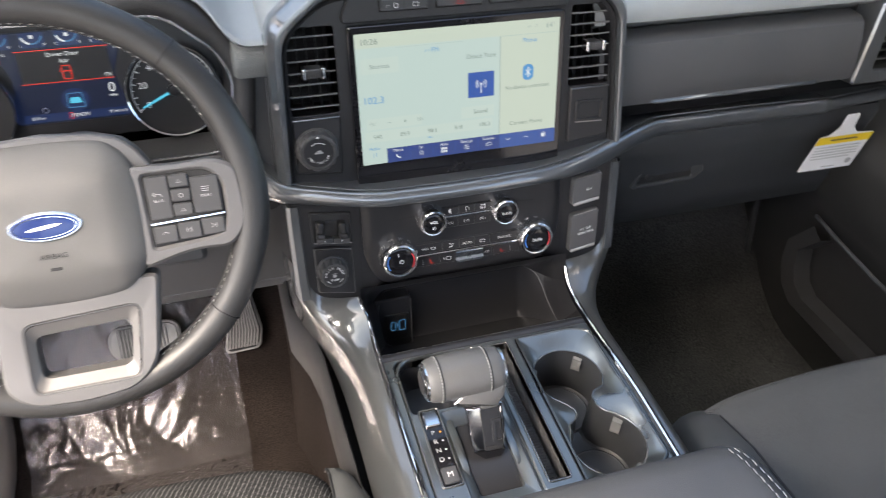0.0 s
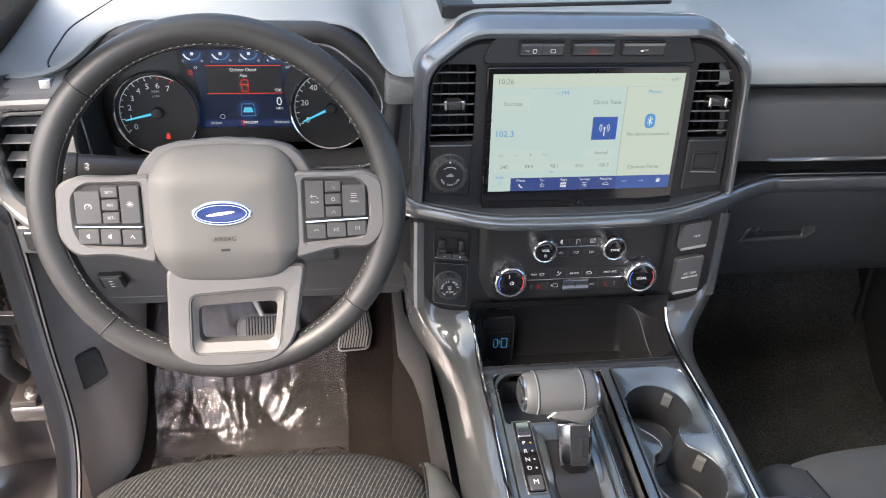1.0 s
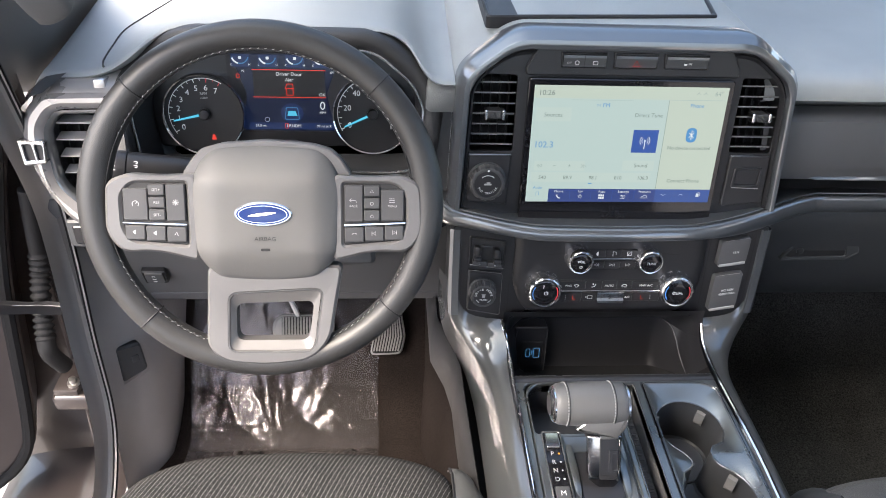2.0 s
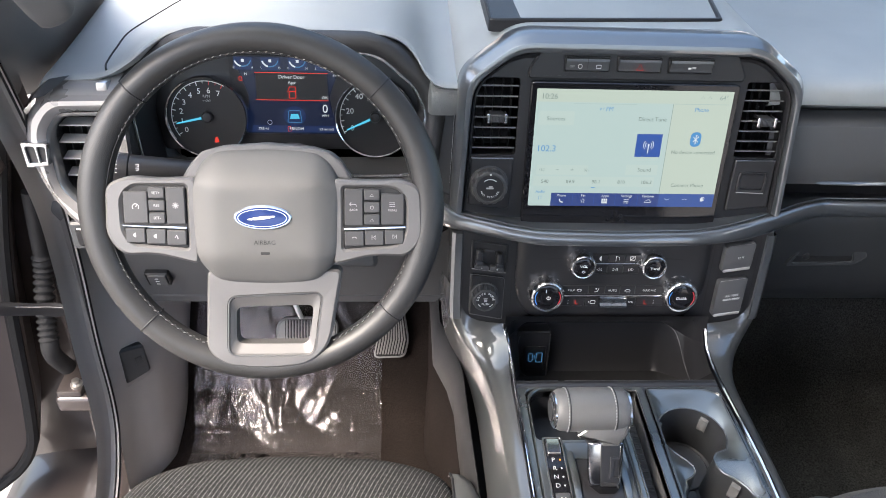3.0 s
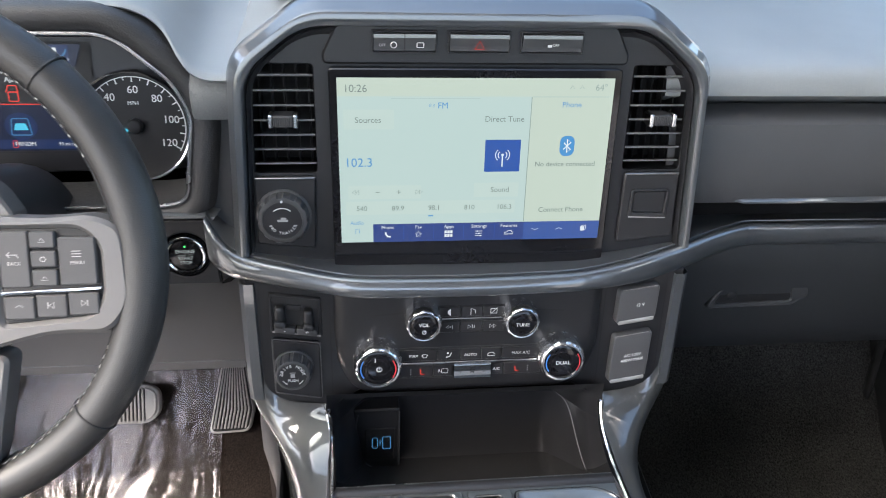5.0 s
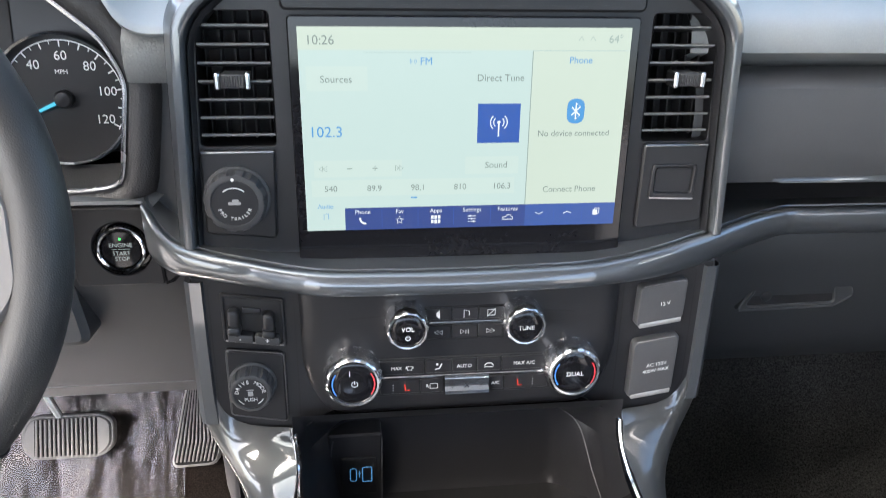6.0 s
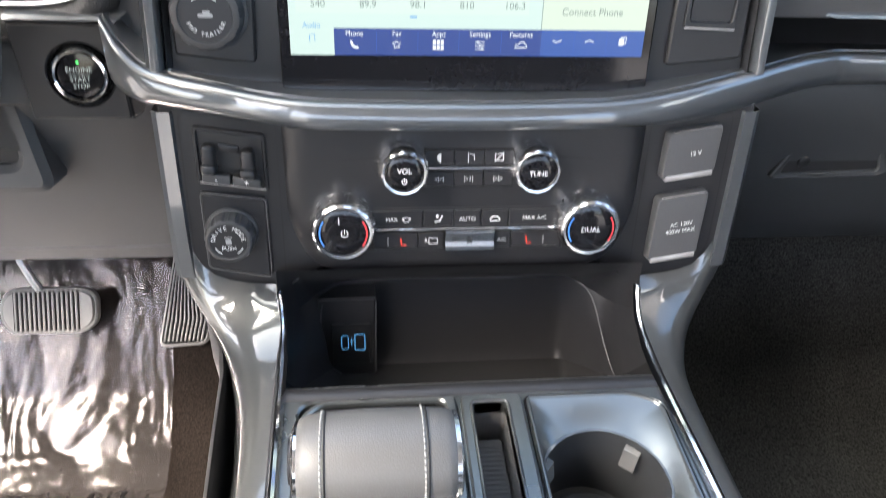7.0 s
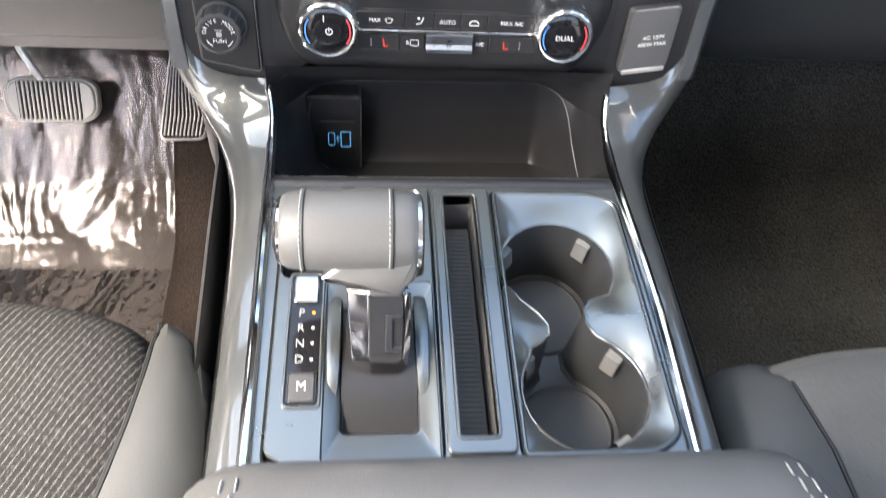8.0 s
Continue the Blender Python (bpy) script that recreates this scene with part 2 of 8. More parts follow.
EMBLEM = mat("deep_blue_enamel", (0.010, 0.024, 0.115), 0.2, fine=300, bump=0.0, coat=0.15, var=0.05)
HEADLINER = mat("pale_grey_headliner", (0.5, 0.5, 0.49), 0.9, fine=300, bump=0.3)
FILM = film("clear_polythene")
ICE = glow("pale_display_glow", (0.68, 0.86, 0.84), 0.78)
ICE2 = glow("paler_display_glow", (0.72, 0.84, 0.74), 0.80)
NAVY = glow("navy_display_glow", (0.032, 0.075, 0.33), 0.75)
TILE = glow("blue_tile_glow", (0.025, 0.115, 0.52), 0.8)
ICE3 = glow("soft_display_panel_glow", (0.71, 0.87, 0.83), 0.79)
TILE2 = glow("mid_blue_glow", (0.045, 0.12, 0.46), 0.78)
INKD = glow("dark_display_ink", (0.24, 0.31, 0.31), 0.75)
INKL = glow("faint_display_line", (0.55, 0.70, 0.68), 0.8)
INK = glow("dim_display_ink", (0.37, 0.47, 0.46), 0.8)
INKB = glow("blue_display_ink", (0.07, 0.33, 0.72), 0.9)
LIT = glow("white_display_glow", (0.9, 0.95, 1.0), 0.95)
RED = glow("red_lamp_glow", (1.0, 0.06, 0.04), 0.9)
GREEN = glow("green_lamp_glow", (0.1, 1.0, 0.2), 1.6)
AMBER = glow("amber_lamp_glow", (1.0, 0.35, 0.02), 2.2)
CYAN = glow("cyan_needle_glow", (0.1, 0.62, 0.9), 1.0)
NIGHT = glow("dark_blue_display_glow", (0.006, 0.016, 0.065), 0.55)
DEEP = glow("deep_navy_display_glow", (0.012, 0.035, 0.14), 0.7)
PALELIT = glow("pale_key_glow", (0.62, 0.70, 0.72), 0.5)
SOFTBLUE = glow("soft_blue_lamp_glow", (0.12, 0.42, 0.85), 0.5)


# ---- building helpers ----
def T(x, y, z):
    return Matrix.Translation((x, y, z))


def plane_matrix(origin, lean):
    """Local x to the right, local y up along a face that leans away by that many degrees, local z out of it."""
    s, c = math.sin(radians(lean)), math.cos(radians(lean))
    return Matrix(((1, 0, 0, origin[0]), (0, s, -c, origin[1]), (0, c, s, origin[2]), (0, 0, 0, 1)))


def thing(name, m, label, category, group="", kind=""):
    ob = new(name)
    ob.empty_display_size = 0.02
    ob.matrix_basis = m
    return tagged(ob, label, category, group, kind)


def part(name, bm, material, parent, label="", angle=38):
    bmesh.ops.recalc_face_normals(bm, faces=bm.faces)
    me = bpy.data.meshes.new(name)
    bm.to_mesh(me)
    bm.free()
    me.materials.append(material)
    me.shade_smooth()
    me.set_sharp_from_angle(angle=radians(angle))
    ob = new(name, me)
    ob.parent = parent
    return tagged(ob, label)


def rpoly(pts, r, seg=4):
    """A polygon with rounded corners; a corner may bring its own radius as a third value."""
    out, n = [], len(pts)
    for i in range(n):
        p, a, b = Vector(pts[i][:2]), Vector(pts[i - 1][:2]), Vector(pts[(i + 1) % n][:2])
        rad = pts[i][2] if len(pts[i]) > 2 else r
        u, v = (a - p), (b - p)
        k = min(rad, u.length * 0.49, v.length * 0.49)
        if k < 1e-6:
            out.append((p.x, p.y))
            continue
        s, e = p + u.normalized() * k, p + v.normalized() * k
        for j in range(seg + 1):
            t = j / seg
            q = s * (1 - t) ** 2 + p * 2 * t * (1 - t) + e * t * t
            out.append((q.x, q.y))
    return out


def rect(x0, y0, x1, y1, r=0.002, seg=3):
    return rpoly([(x0, y0), (x1, y0), (x1, y1), (x0, y1)], r, seg)


def ngon(cx, cy, r, n=32, ry=None, a0=0.0):
    return [(cx + r * math.cos(a0 + 2 * math.pi * i / n), cy + (ry or r) * math.sin(a0 + 2 * math.pi * i / n)) for i in range(n)]


def area2(poly):
    return sum(poly[i - 1][0] * poly[i][1] - poly[i][0] * poly[i - 1][1] for i in range(len(poly)))


def inset(poly, d):
    """The outline moved inwards by d."""
    sign, out, n = (1 if area2(poly) > 0 else -1), [], len(poly)
    for i in range(n):
        a, p, b = Vector(poly[i - 1]), Vector(poly[i]), Vector(poly[(i + 1) % n])
        u, v = (p - a), (b - p)
        if u.length < 1e-9 or v.length < 1e-9:
            u = v = (b - a)
        u, v = u.normalized(), v.normalized()
        nu, nv = Vector((-u.y, u.x)), Vector((-v.y, v.x))
        k = nu + nv
        k = k / max(k.length_squared / 2, 0.35)
        out.append((p.x + sign * d * k.x, p.y + sign * d * k.y))
    return out


def loop_of(bm, poly, z):
    return [bm.verts.new((x, y, z)) for x, y in poly]


def wall(bm, a, b, closed=True):
    n = len(a)
    for i in range(n if closed else n - 1):
        j = (i + 1) % n
        bm.faces.new((a[i], a[j], b[j], b[i]))


def plate(bm, outer, holes, z0, z1, c=0.0008, back=False):
    """A plate with chamfered edges and holes through it, from z0 to z1."""
    tops = []
    for k, poly in enumerate([outer] + list(holes)):
        d = c if k == 0 else -c
        low, mid = loop_of(bm, poly, z0), loop_of(bm, poly, z1 - c)
        top = loop_of(bm, inset(poly, d), z1)
        wall(bm, low, mid)
        wall(bm, mid, top)
        tops.append(top)
        if back and not holes:
            bm.faces.new(low)
    if len(tops) == 1:
        bm.faces.new(tops[0])
    else:
        edges = []
        for top in tops:
            for i in range(len(top)):
                edges.append(bm.edges.get((top[i - 1], top[i])))
        bmesh.ops.triangle_fill(bm, edges=edges, use_beauty=True, use_dissolve=False)
    return bm


def pillow(bm, poly, rows, centre=None, open_base=True):
    """Rings of one outline, drawn in by a share and raised to a height, closed by a top face."""
    cx = sum(p[0] for p in poly) / len(poly) if centre is None else centre[0]
    cy = sum(p[1] for p in poly) / len(poly) if centre is None else centre[1]
    rings = [[bm.verts.new((cx + (x - cx) * (1 - k), cy + (y - cy) * (1 - k), z)) for x, y in poly] for k, z in rows]
    for a, b in zip(rings, rings[1:]):
        wall(bm, a, b)
    bm.faces.new(rings[-1])
    if not open_base:
        bm.faces.new(rings[0])
    return bm


def steps(bm, poly, rows):
    """Like pillow, with true insets in metres."""
    rings = [loop_of(bm, inset(poly, d) if d else poly, z) for d, z in rows]
    for a, b in zip(rings, rings[1:]):
        wall(bm, a, b)
    bm.faces.new(rings[-1])
    return bm


def loft(bm, rings, closed=False, caps=False):
    rows = [[bm.verts.new(p) for p in ring] for ring in rings]
    for a, b in zip(rows, rows[1:]):
        wall(bm, a, b, closed)
    if caps:
        bm.faces.new(rows[0])
        bm.faces.new(rows[-1])
    return bm


def lathe(bm, prof, seg=48, m=None):
    rings = [[Vector((r * math.cos(2 * math.pi * i / seg), r * math.sin(2 * math.pi * i / seg), z)) for i in range(seg)] for r, z in prof]
    if m is not None:
        rings = [[m @ p for p in ring] for ring in rings]
    loft(bm, rings, True, True)
    return bm


def box(bm, x0, x1, y0, y1, z0, z1, bevel=0.001, seg=2, m=None):
    """A box with rounded edges."""
    made = bmesh.ops.create_cube(bm, size=1.0)["verts"]
    for v in made:
        v.co = Vector(((x0 + x1) / 2 + v.co.x * (x1 - x0), (y0 + y1) / 2 + v.co.y * (y1 - y0), (z0 + z1) / 2 + v.co.z * (z1 - z0)))
    if bevel:
        edges = list({e for v in made for e in v.link_edges})
        made = [v for v in bmesh.ops.bevel(bm, geom=edges, offset=min(bevel, 0.49 * min(x1 - x0, y1 - y0, z1 - z0)), segments=seg, profile=0.5, affect="EDGES")["verts"]]
    if m is not None:
        vs = {v for v in made if v.is_valid} if not bevel else {v for v in made if v.is_valid}
        bmesh.ops.transform(bm, matrix=m, verts=list(vs))
    return bm


def tube(bm, pts, r, seg=10, closed=False):
    """A round bar along points; r may be a list."""
    pts = [Vector(p) for p in pts]
    n = len(pts)
    rings, up = [], None
    for i, p in enumerate(pts):
        a = pts[i - 1] if (i > 0 or closed) else p
        b = pts[(i + 1) % n] if (i < n - 1 or closed) else p
        d = (b - a).normalized()
        if up is None:
            up = d.orthogonal().normalized()
        up = (up - d * up.dot(d)).normalized()
        side = d.cross(up)
        rad = r[i] if isinstance(r, (list, tuple)) else r
        rings.append([p + rad * (up * math.cos(2 * math.pi * k / seg) + side * math.sin(2 * math.pi * k / seg)) for k in range(seg)])
    if closed:
        rows = [[bm.verts.new(q) for q in ring] for ring in rings]
        for i in range(n):
            wall(bm, rows[i - 1], rows[i])
    else:
        loft(bm, rings, True, True)
    return bm


def smooth_path(pts, steps_=6):
    """A Catmull-Rom line through points of any dimension."""
    out, n = [], len(pts)
    for i in range(n - 1):
        p = [Vector(pts[max(0, min(n - 1, i + k))]) for k in (-1, 0, 1, 2)]
        for j in range(steps_):
            t = j / steps_
            out.append(0.5 * (2 * p[1] + (p[2] - p[0]) * t + (2 * p[0] - 5 * p[1] + 4 * p[2] - p[3]) * t * t + (3 * p[1] - p[0] - 3 * p[2] + p[3]) * t ** 3))
    out.append(Vector(pts[-1]))
    return out


def words(body, size, material, parent, m, name="lettering", align="CENTER", depth=0.0001):
    """Lettering in the built-in font as a thin mesh under its part."""
    cu = bpy.data.curves.new(name, "FONT")
    cu.body, cu.size, cu.align_x, cu.align_y = body, size, align, "CENTER"
    cu.extrude, cu.resolution_u = depth, 3
    tmp = bpy.data.objects.new("tmp", cu)
    scene.collection.objects.link(tmp)
    me = bpy.data.meshes.new_from_object(tmp.evaluated_get(bpy.context.evaluated_depsgraph_get()))
    bpy.data.objects.remove(tmp)
    me.name = name
    me.materials.clear()
    me.materials.append(material)
    ob = new(name, me)
    ob.parent = parent
    ob.matrix_basis = m
    return ob


def flat(poly, z):
    bm = bmesh.new()
    bm.faces.new(loop_of(bm, poly, z))
    return bm


def stroke(pts, w, z, closed=False):
    """A thin drawn line of width w."""
    bm = bmesh.new()
    n = len(pts)
    left, right = [], []
    for i in range(n):
        a = Vector(pts[i - 1] if (i or closed) else pts[i])
        b = Vector(pts[(i + 1) % n] if (i < n - 1 or closed) else pts[i])
        d = (b - a).normalized()
        o = Vector((-d.y, d.x)) * w / 2
        p = Vector(pts[i])
        left.append(bm.verts.new((p.x + o.x, p.y + o.y, z)))
        right.append(bm.verts.new((p.x - o.x, p.y - o.y, z)))
    for i in range(n if closed else n - 1):
        j = (i + 1) % n
        bm.faces.new((left[i], left[j], right[j], right[i]))
    return bm


def arc(cx, cy, r, a0, a1, n=10):
    return [(cx + r * math.cos(radians(a0 + (a1 - a0) * i / n)), cy + r * math.sin(radians(a0 + (a1 - a0) * i / n))) for i in range(n + 1)]


LEAN_S = 12.0
FACE = plane_matrix((0, 0, 0.72), LEAN_S)
SA, CA = math.sin(radians(LEAN_S)), math.cos(radians(LEAN_S))


# ---- the cabin shell ----
def structure(name, bm, material, label, category):
    ob = part(name, bm, material, None)
    return tagged(ob, label, category, kind="structure")


def profile_sweep(bm, prof, xs):
    """A profile of (y, z) drawn along x."""
    loft(bm, [[(x, y, z) for y, z in prof] for x in xs])
    return bm


def spread(a, b, n):
    return [a + (b - a) * i / n for i in range(n + 1)]


FLOOR = [(-2.2, 0.10), (0.06, 0.10), (0.11, 0.115), (0.17, 0.155), (0.33, 0.33), (0.40, 0.45), (0.42, 0.70)]


def floor_z(y):
    for (a, za), (b, zb) in zip(FLOOR, FLOOR[1:]):
        if a <= y <= b:
            return za + (zb - za) * (y - a) / (b - a)
    return 0.1


bm = bmesh.new()
fine_y = [-2.2, -1.2, -0.6] + spread(-0.45, 0.42, 58)
prof = [(y, floor_z(y)) for y in fine_y]
rings = []
for x in spread(-0.78, -0.2, 40):
    rings.append([(x, y, z + 0.004 * noise.noise((x * 9, y * 9, 0)) + 0.0015 * noise.noise((x * 60, y * 60, 3))) for y, z in prof])
loft(bm, rings)
structure("floor", bm, CARPET, "brown-grey carpeted floor of the driver's footwell, darkened for shade", "floor")
bm = bmesh.new()
loft(bm, [[(x, y, z + 0.004 * noise.noise((x * 9, y * 9, 5))) for y, z in prof] for x in spread(-0.2, 0.8, 30)])
structure("floor_passenger", bm, CARPET_P, "dark carpeted floor of the shaded passenger footwell", "floor")

# Unseen ground, added pale and warm to bounce light through the open door.
bm = bmesh.new()
loft(bm, [[(-400, -400, -0.78), (-400, 400, -0.78)], [(400, -400, -0.78), (400, 400, -0.78)]])
structure("ground", bm, CONCRETE, "unseen ground round the truck, added pale to bounce light inside", "ground")
bm = bmesh.new()
box(bm, -0.72, 0.72, -2.2, -0.22, 1.46, 1.52, 0.02)
structure("ceiling", bm, HEADLINER, "pale grey fabric headliner over the cabin", "ceiling")
# Unseen wall, added dark so the black panels reflect little.
bm = bmesh.new()
box(bm, -0.78, 0.78, -2.02, -1.94, 0.1, 1.02, 0.01)
structure("wall_rear", bm, DOORT, "unseen dark wall added behind to darken reflections and close the cabin", "wall")
# Unseen pillars, added to hold back light from behind the doors.
for side, x in (("left", -0.75), ("right", 0.75)):
    bm = bmesh.new()
    box(bm, x - 0.04, x + 0.04, -1.16, -1.00, 0.1, 1.46, 0.01)
    structure("wall_" + side, bm, KNEE, "unseen plain pillar added behind the door opening to block light", "wall")
bm = bmesh.new()
tube(bm, [(0.80, 0.62, 0.86), (0.74, 0.2, 1.2), (0.68, -0.22, 1.47)], 0.035, 8)
structure("pillar_right", bm, KNEE, "grey trimmed windscreen pillar on the passenger side", "pillar")

bm = bmesh.new()
loft(bm, [[(x, y + 0.10 * (1 - (x / 0.74) ** 2) * e, z) for x in spread(-0.72, 0.74, 12)] for y, z, e in ((0.74, 0.89, 1.0), (0.42, 1.08, 0.8), (0.10, 1.27, 0.6), (-0.22, 1.455, 0.4))])
structure("window_1", bm, GLASS, "clear tinted windscreen over the dashboard", "window")
bm = bmesh.new()
loft(bm, [[(0.785, y, 0.89), (0.765, y, 1.15), (0.725, y, 1.46)] for y in (0.20, -0.20, -0.6, -1.0)])
structure("window_2", bm, GLASS, "clear tinted side window on the passenger side", "window")

# ---- dashboard ----
dash = thing("dashboard", Matrix.Identity(4), "slate-grey dashboard with padded top and twin glove boxes", "dashboard")
PADP = [(0.80, 0.845), (0.5, 0.868), (0.3, 0.880), (0.16, 0.8815), (0.10, 0.880), (0.075, 0.877), (0.064, 0.8725), (0.058, 0.866), (0.054, 0.856), (0.0535, 0.851), (0.062, 0.846), (0.076, 0.837), (0.090, 0.831), (0.11, 0.815), (0.13, 0.78)]
bm = bmesh.new()
profile_sweep(bm, PADP, spread(0.19, 0.82, 8))
part("top_pad", bm, PAD, dash, "pale grey grained top pad")
bm = bmesh.new()


def ease(a, b, v):
    t = max(0.0, min(1.0, (v - a) / (b - a)))
    return t * t * (3 - 2 * t)


BROW = [(-0.80, 0.868), (-0.70, 0.871), (-0.674, 0.876), (-0.655, 0.886), (-0.625, 0.907), (-0.59, 0.9215), (-0.335, 0.9225), (-0.315, 0.920), (-0.290, 0.906), (-0.268, 0.878), (-0.252, 0.868), (-0.19, 0.868)]


def brow_z(x):
    """Height of the dash top's front edge: it arches over the instruments."""
    return sum(float(np.interp(x + d, [b[0] for b in BROW], [b[1] for b in BROW])) for d in (-0.008, 0, 0.008)) / 3


def pad_front(x):
    return 0.058 + 0.042 * (ease(0.868, 0.915, brow_z(x)) if x > -0.45 else ease(0.896, 0.9215, brow_z(x)))


def pad_z(x, y):
    f = pad_front(x)
    flat_z = 0.886 - 0.012 * ease(0.3, 0.8, y)
    roll = 0.060 * max(0.0, (-0.748 - x) / 0.034) ** 2
    return brow_z(x) + (flat_z - brow_z(x)) * ease(f, 0.46, y) - roll


rings = []
for x in spread(-0.782, -0.229, 84):
    f = pad_front(x)
    row = [(x, f + 0.02, pad_z(x, f) - 0.014), (x, f + 0.002, pad_z(x, f) - 0.007), (x, f - 0.001, pad_z(x, f) - 0.004), (x, f + 0.003, pad_z(x, f) - 0.001)]
    row += [(x, y, pad_z(x, y)) for y in spread(f + 0.012, 0.80, 30)]
    rings.append(row)
loft(bm, rings)
pad = part("top_pad", bm, PAD, dash, "pale grey grained top pad")
# moulded seam of the instrument cowl
bm = bmesh.new()
tube(bm, [(x, y, pad_z(x, y) + 0.0002) for x, y in smooth_path([(-0.30, 0.37), (-0.45, 0.365), (-0.60, 0.30), (-0.650, 0.245), (-0.682, 0.195), (-0.686, 0.14), (-0.684, 0.090), (-0.676, 0.066)], 8)], 0.0014, 6)
part("seam", bm, BLACK, pad)
# grained front lip between the cowl and the stack
bm = bmesh.new()
LIP = [(0.100, 0.8685), (0.074, 0.8665), (0.064, 0.8625), (0.0575, 0.856), (0.054, 0.847), (0.053, 0.838), (0.0535, 0.828), (0.0545, 0.8262), (0.060, 0.8255), (0.12, 0.825)]
loft(bm, [[(x, y + d, z - e) for y, z in LIP] for x, d, e in ((-0.2680, 0.030, 0.004), (-0.2668, 0.012, 0.001), (-0.2640, 0.003, 0), (-0.2600, 0, 0), (-0.248, 0, 0), (-0.236, 0, 0), (-0.222, 0.002, 0))])
part("front_lip", bm, PAD_LIP, dash, "coarse-grained front lip of the pad")
bm = bmesh.new()
UPPER = [(0.085, 0.829), (0.058, 0.828), (0.048, 0.822), (0.040, 0.80), (0.034, 0.77), (0.031, 0.75), (0.033, 0.739), (0.045, 0.734), (0.10, 0.733)]
profile_sweep(bm, UPPER, spread(0.20, 0.628, 4))
door = part("upper_glove_box_door", bm, KNEE, dash)
bm = bmesh.new()
loft(bm, [[(x, y - s * 0.004, z) for y, z in ((0.034, 0.745), (0.0285, 0.7425), (0.0280, 0.7405), (0.034, 0.738))] for x, s in ((0.275, -2.5), (0.292, 0), (0.43, 0.5), (0.56, 0), (0.578, -2.5))])
part("grip_edge", bm, TRIM, door, "thin bright grip edge")
bm = bmesh.new()
profile_sweep(bm, [(0.10, 0.735), (0.095, 0.72), (0.06, 0.706), (0.09, 0.70)], (0.2, 0.82))
part("gap_panel", bm, BLACK, dash)
bm = bmesh.new()
LOWER = [(0.10, 0.672), (0.062, 0.668), (0.055, 0.655), (0.056, 0.62), (0.064, 0.57), (0.080, 0.51), (0.10, 0.465), (0.13, 0.44), (0.2, 0.425), (0.42, 0.42)]
profile_sweep(bm, LOWER, [0.20, 0.296] + spread(0.30, 0.80, 6))
part("glove_box_door", bm, PLASTIC, dash)
bm = bmesh.new()
KNEEP = [(0.10, 0.69), (0.052, 0.684), (0.046, 0.672), (0.052, 0.63), (0.075, 0.555), (0.106, 0.475), (0.113, 0.459), (0.116, 0.4585), (0.1145, 0.456), (0.122, 0.436), (0.135, 0.43), (0.2, 0.425), (0.42, 0.42)]
profile_sweep(bm, KNEEP, spread(-0.80, -0.215, 6))
part("knee_panel", bm, KNEE, dash)

# ---- centre stack: surround, face and dash trim ----
stack = thing("centre_stack", FACE, "gloss grey hooded centre stack of the dashboard", "console")
half_in = [(0.2185, -0.012), (0.2105, 0.163), (0.158, 0.2045)]
half_out = [(0.2345, -0.012), (0.2275, 0.177), (0.156, 0.231)]


def hood_line(half):
    pts = [(-x, y) for x, y in half] + [(x, y) for x, y in reversed(half)]
    out = [pts[0]]
    for i in range(1, len(pts) - 1):
        p, a, b = Vector(pts[i]), Vector(pts[i - 1]), Vector(pts[i + 1])
        k = 0.022
        s, e = p + (a - p).normalized() * k, p + (b - p).normalized() * k
        out += [tuple(s * (1 - t) ** 2 + p * 2 * t * (1 - t) + e * t * t) for t in spread(0, 1, 6)]
    out.append(pts[-1])
    return [Vector(p) for p in out]


IN, OUT = hood_line(half_in), hood_line(half_out)


def hood_part(name, rows, material, label=""):
    """Rows: share from the inner to the outer line, height out of the face, and metres drawn straight back."""
    bm = bmesh.new()
    rings = []
    for a, b in zip(IN, OUT):
        ring = []
        for k, n, back in rows:
            p = a.lerp(b, k)
            ring.append((p.x, p.y + back * SA, n - back * CA))
        rings.append(ring)
    loft(bm, rings)
    return part(name, bm, material, stack, label)


hood_part("surround", [(0.02, -0.03, 0), (0.0, -0.006, 0), (0.06, 0.0025, 0), (0.14, 0.004, 0), (0.3, 0.0043, 0), (0.50, 0.0038, 0), (0.57, 0.0020, 0), (0.62, -0.0005, 0), (0.80, -0.0055, 0), (0.96, -0.012, 0), (1.01, -0.017, 0), (1.03, -0.03, 0), (1.03, -0.06, 0)], TRIM, "glossy grey surround")
hood_part("hood", [(1.03, -0.045, 0), (1.08, -0.045, 0.03), (1.1, -0.045, 0.12), (1.3, -0.05, 0.4), (1.5, -0.05, 0.7)], PAD, "pale grey grained hood behind the surround")
hood_part("inner_lip", [(-0.30, -0.03, 0), (-0.26, -0.008, 0), (-0.1, -0.004, 0), (-0.02, -0.006, 0), (0.02, -0.02, 0)], SATIN, "satin black inner lip")
inner = [(p.x * 0.985, p.y - 0.004) for p in IN]
VENT = [(0.1505, 0.069), (0.2085, 0.069), (0.2045, 0.171), (0.1505, 0.171)]
vents = {s: rpoly([(s * x, y) for x, y in VENT], 0.004) for s in (-1, 1)}
bm = bmesh.new()
plate(bm, inner + [(0.2, -0.03), (-0.2, -0.03)], [vents[-1], vents[1]], -0.045, -0.011, 0.001)
part("face", bm, SATIN, stack, "satin black face panel")
# raised brow over the screen that carries the switches
bm = bmesh.new()
plate(bm, rpoly([(-0.140, 0.172), (0.140, 0.172), (0.142, 0.18), (0.128, 0.208), (-0.128, 0.208), (-0.142, 0.18)], 0.006), [], -0.012, -0.004, 0.002)
part("brow", bm, SATIN, stack, "grained brow panel over the screen")

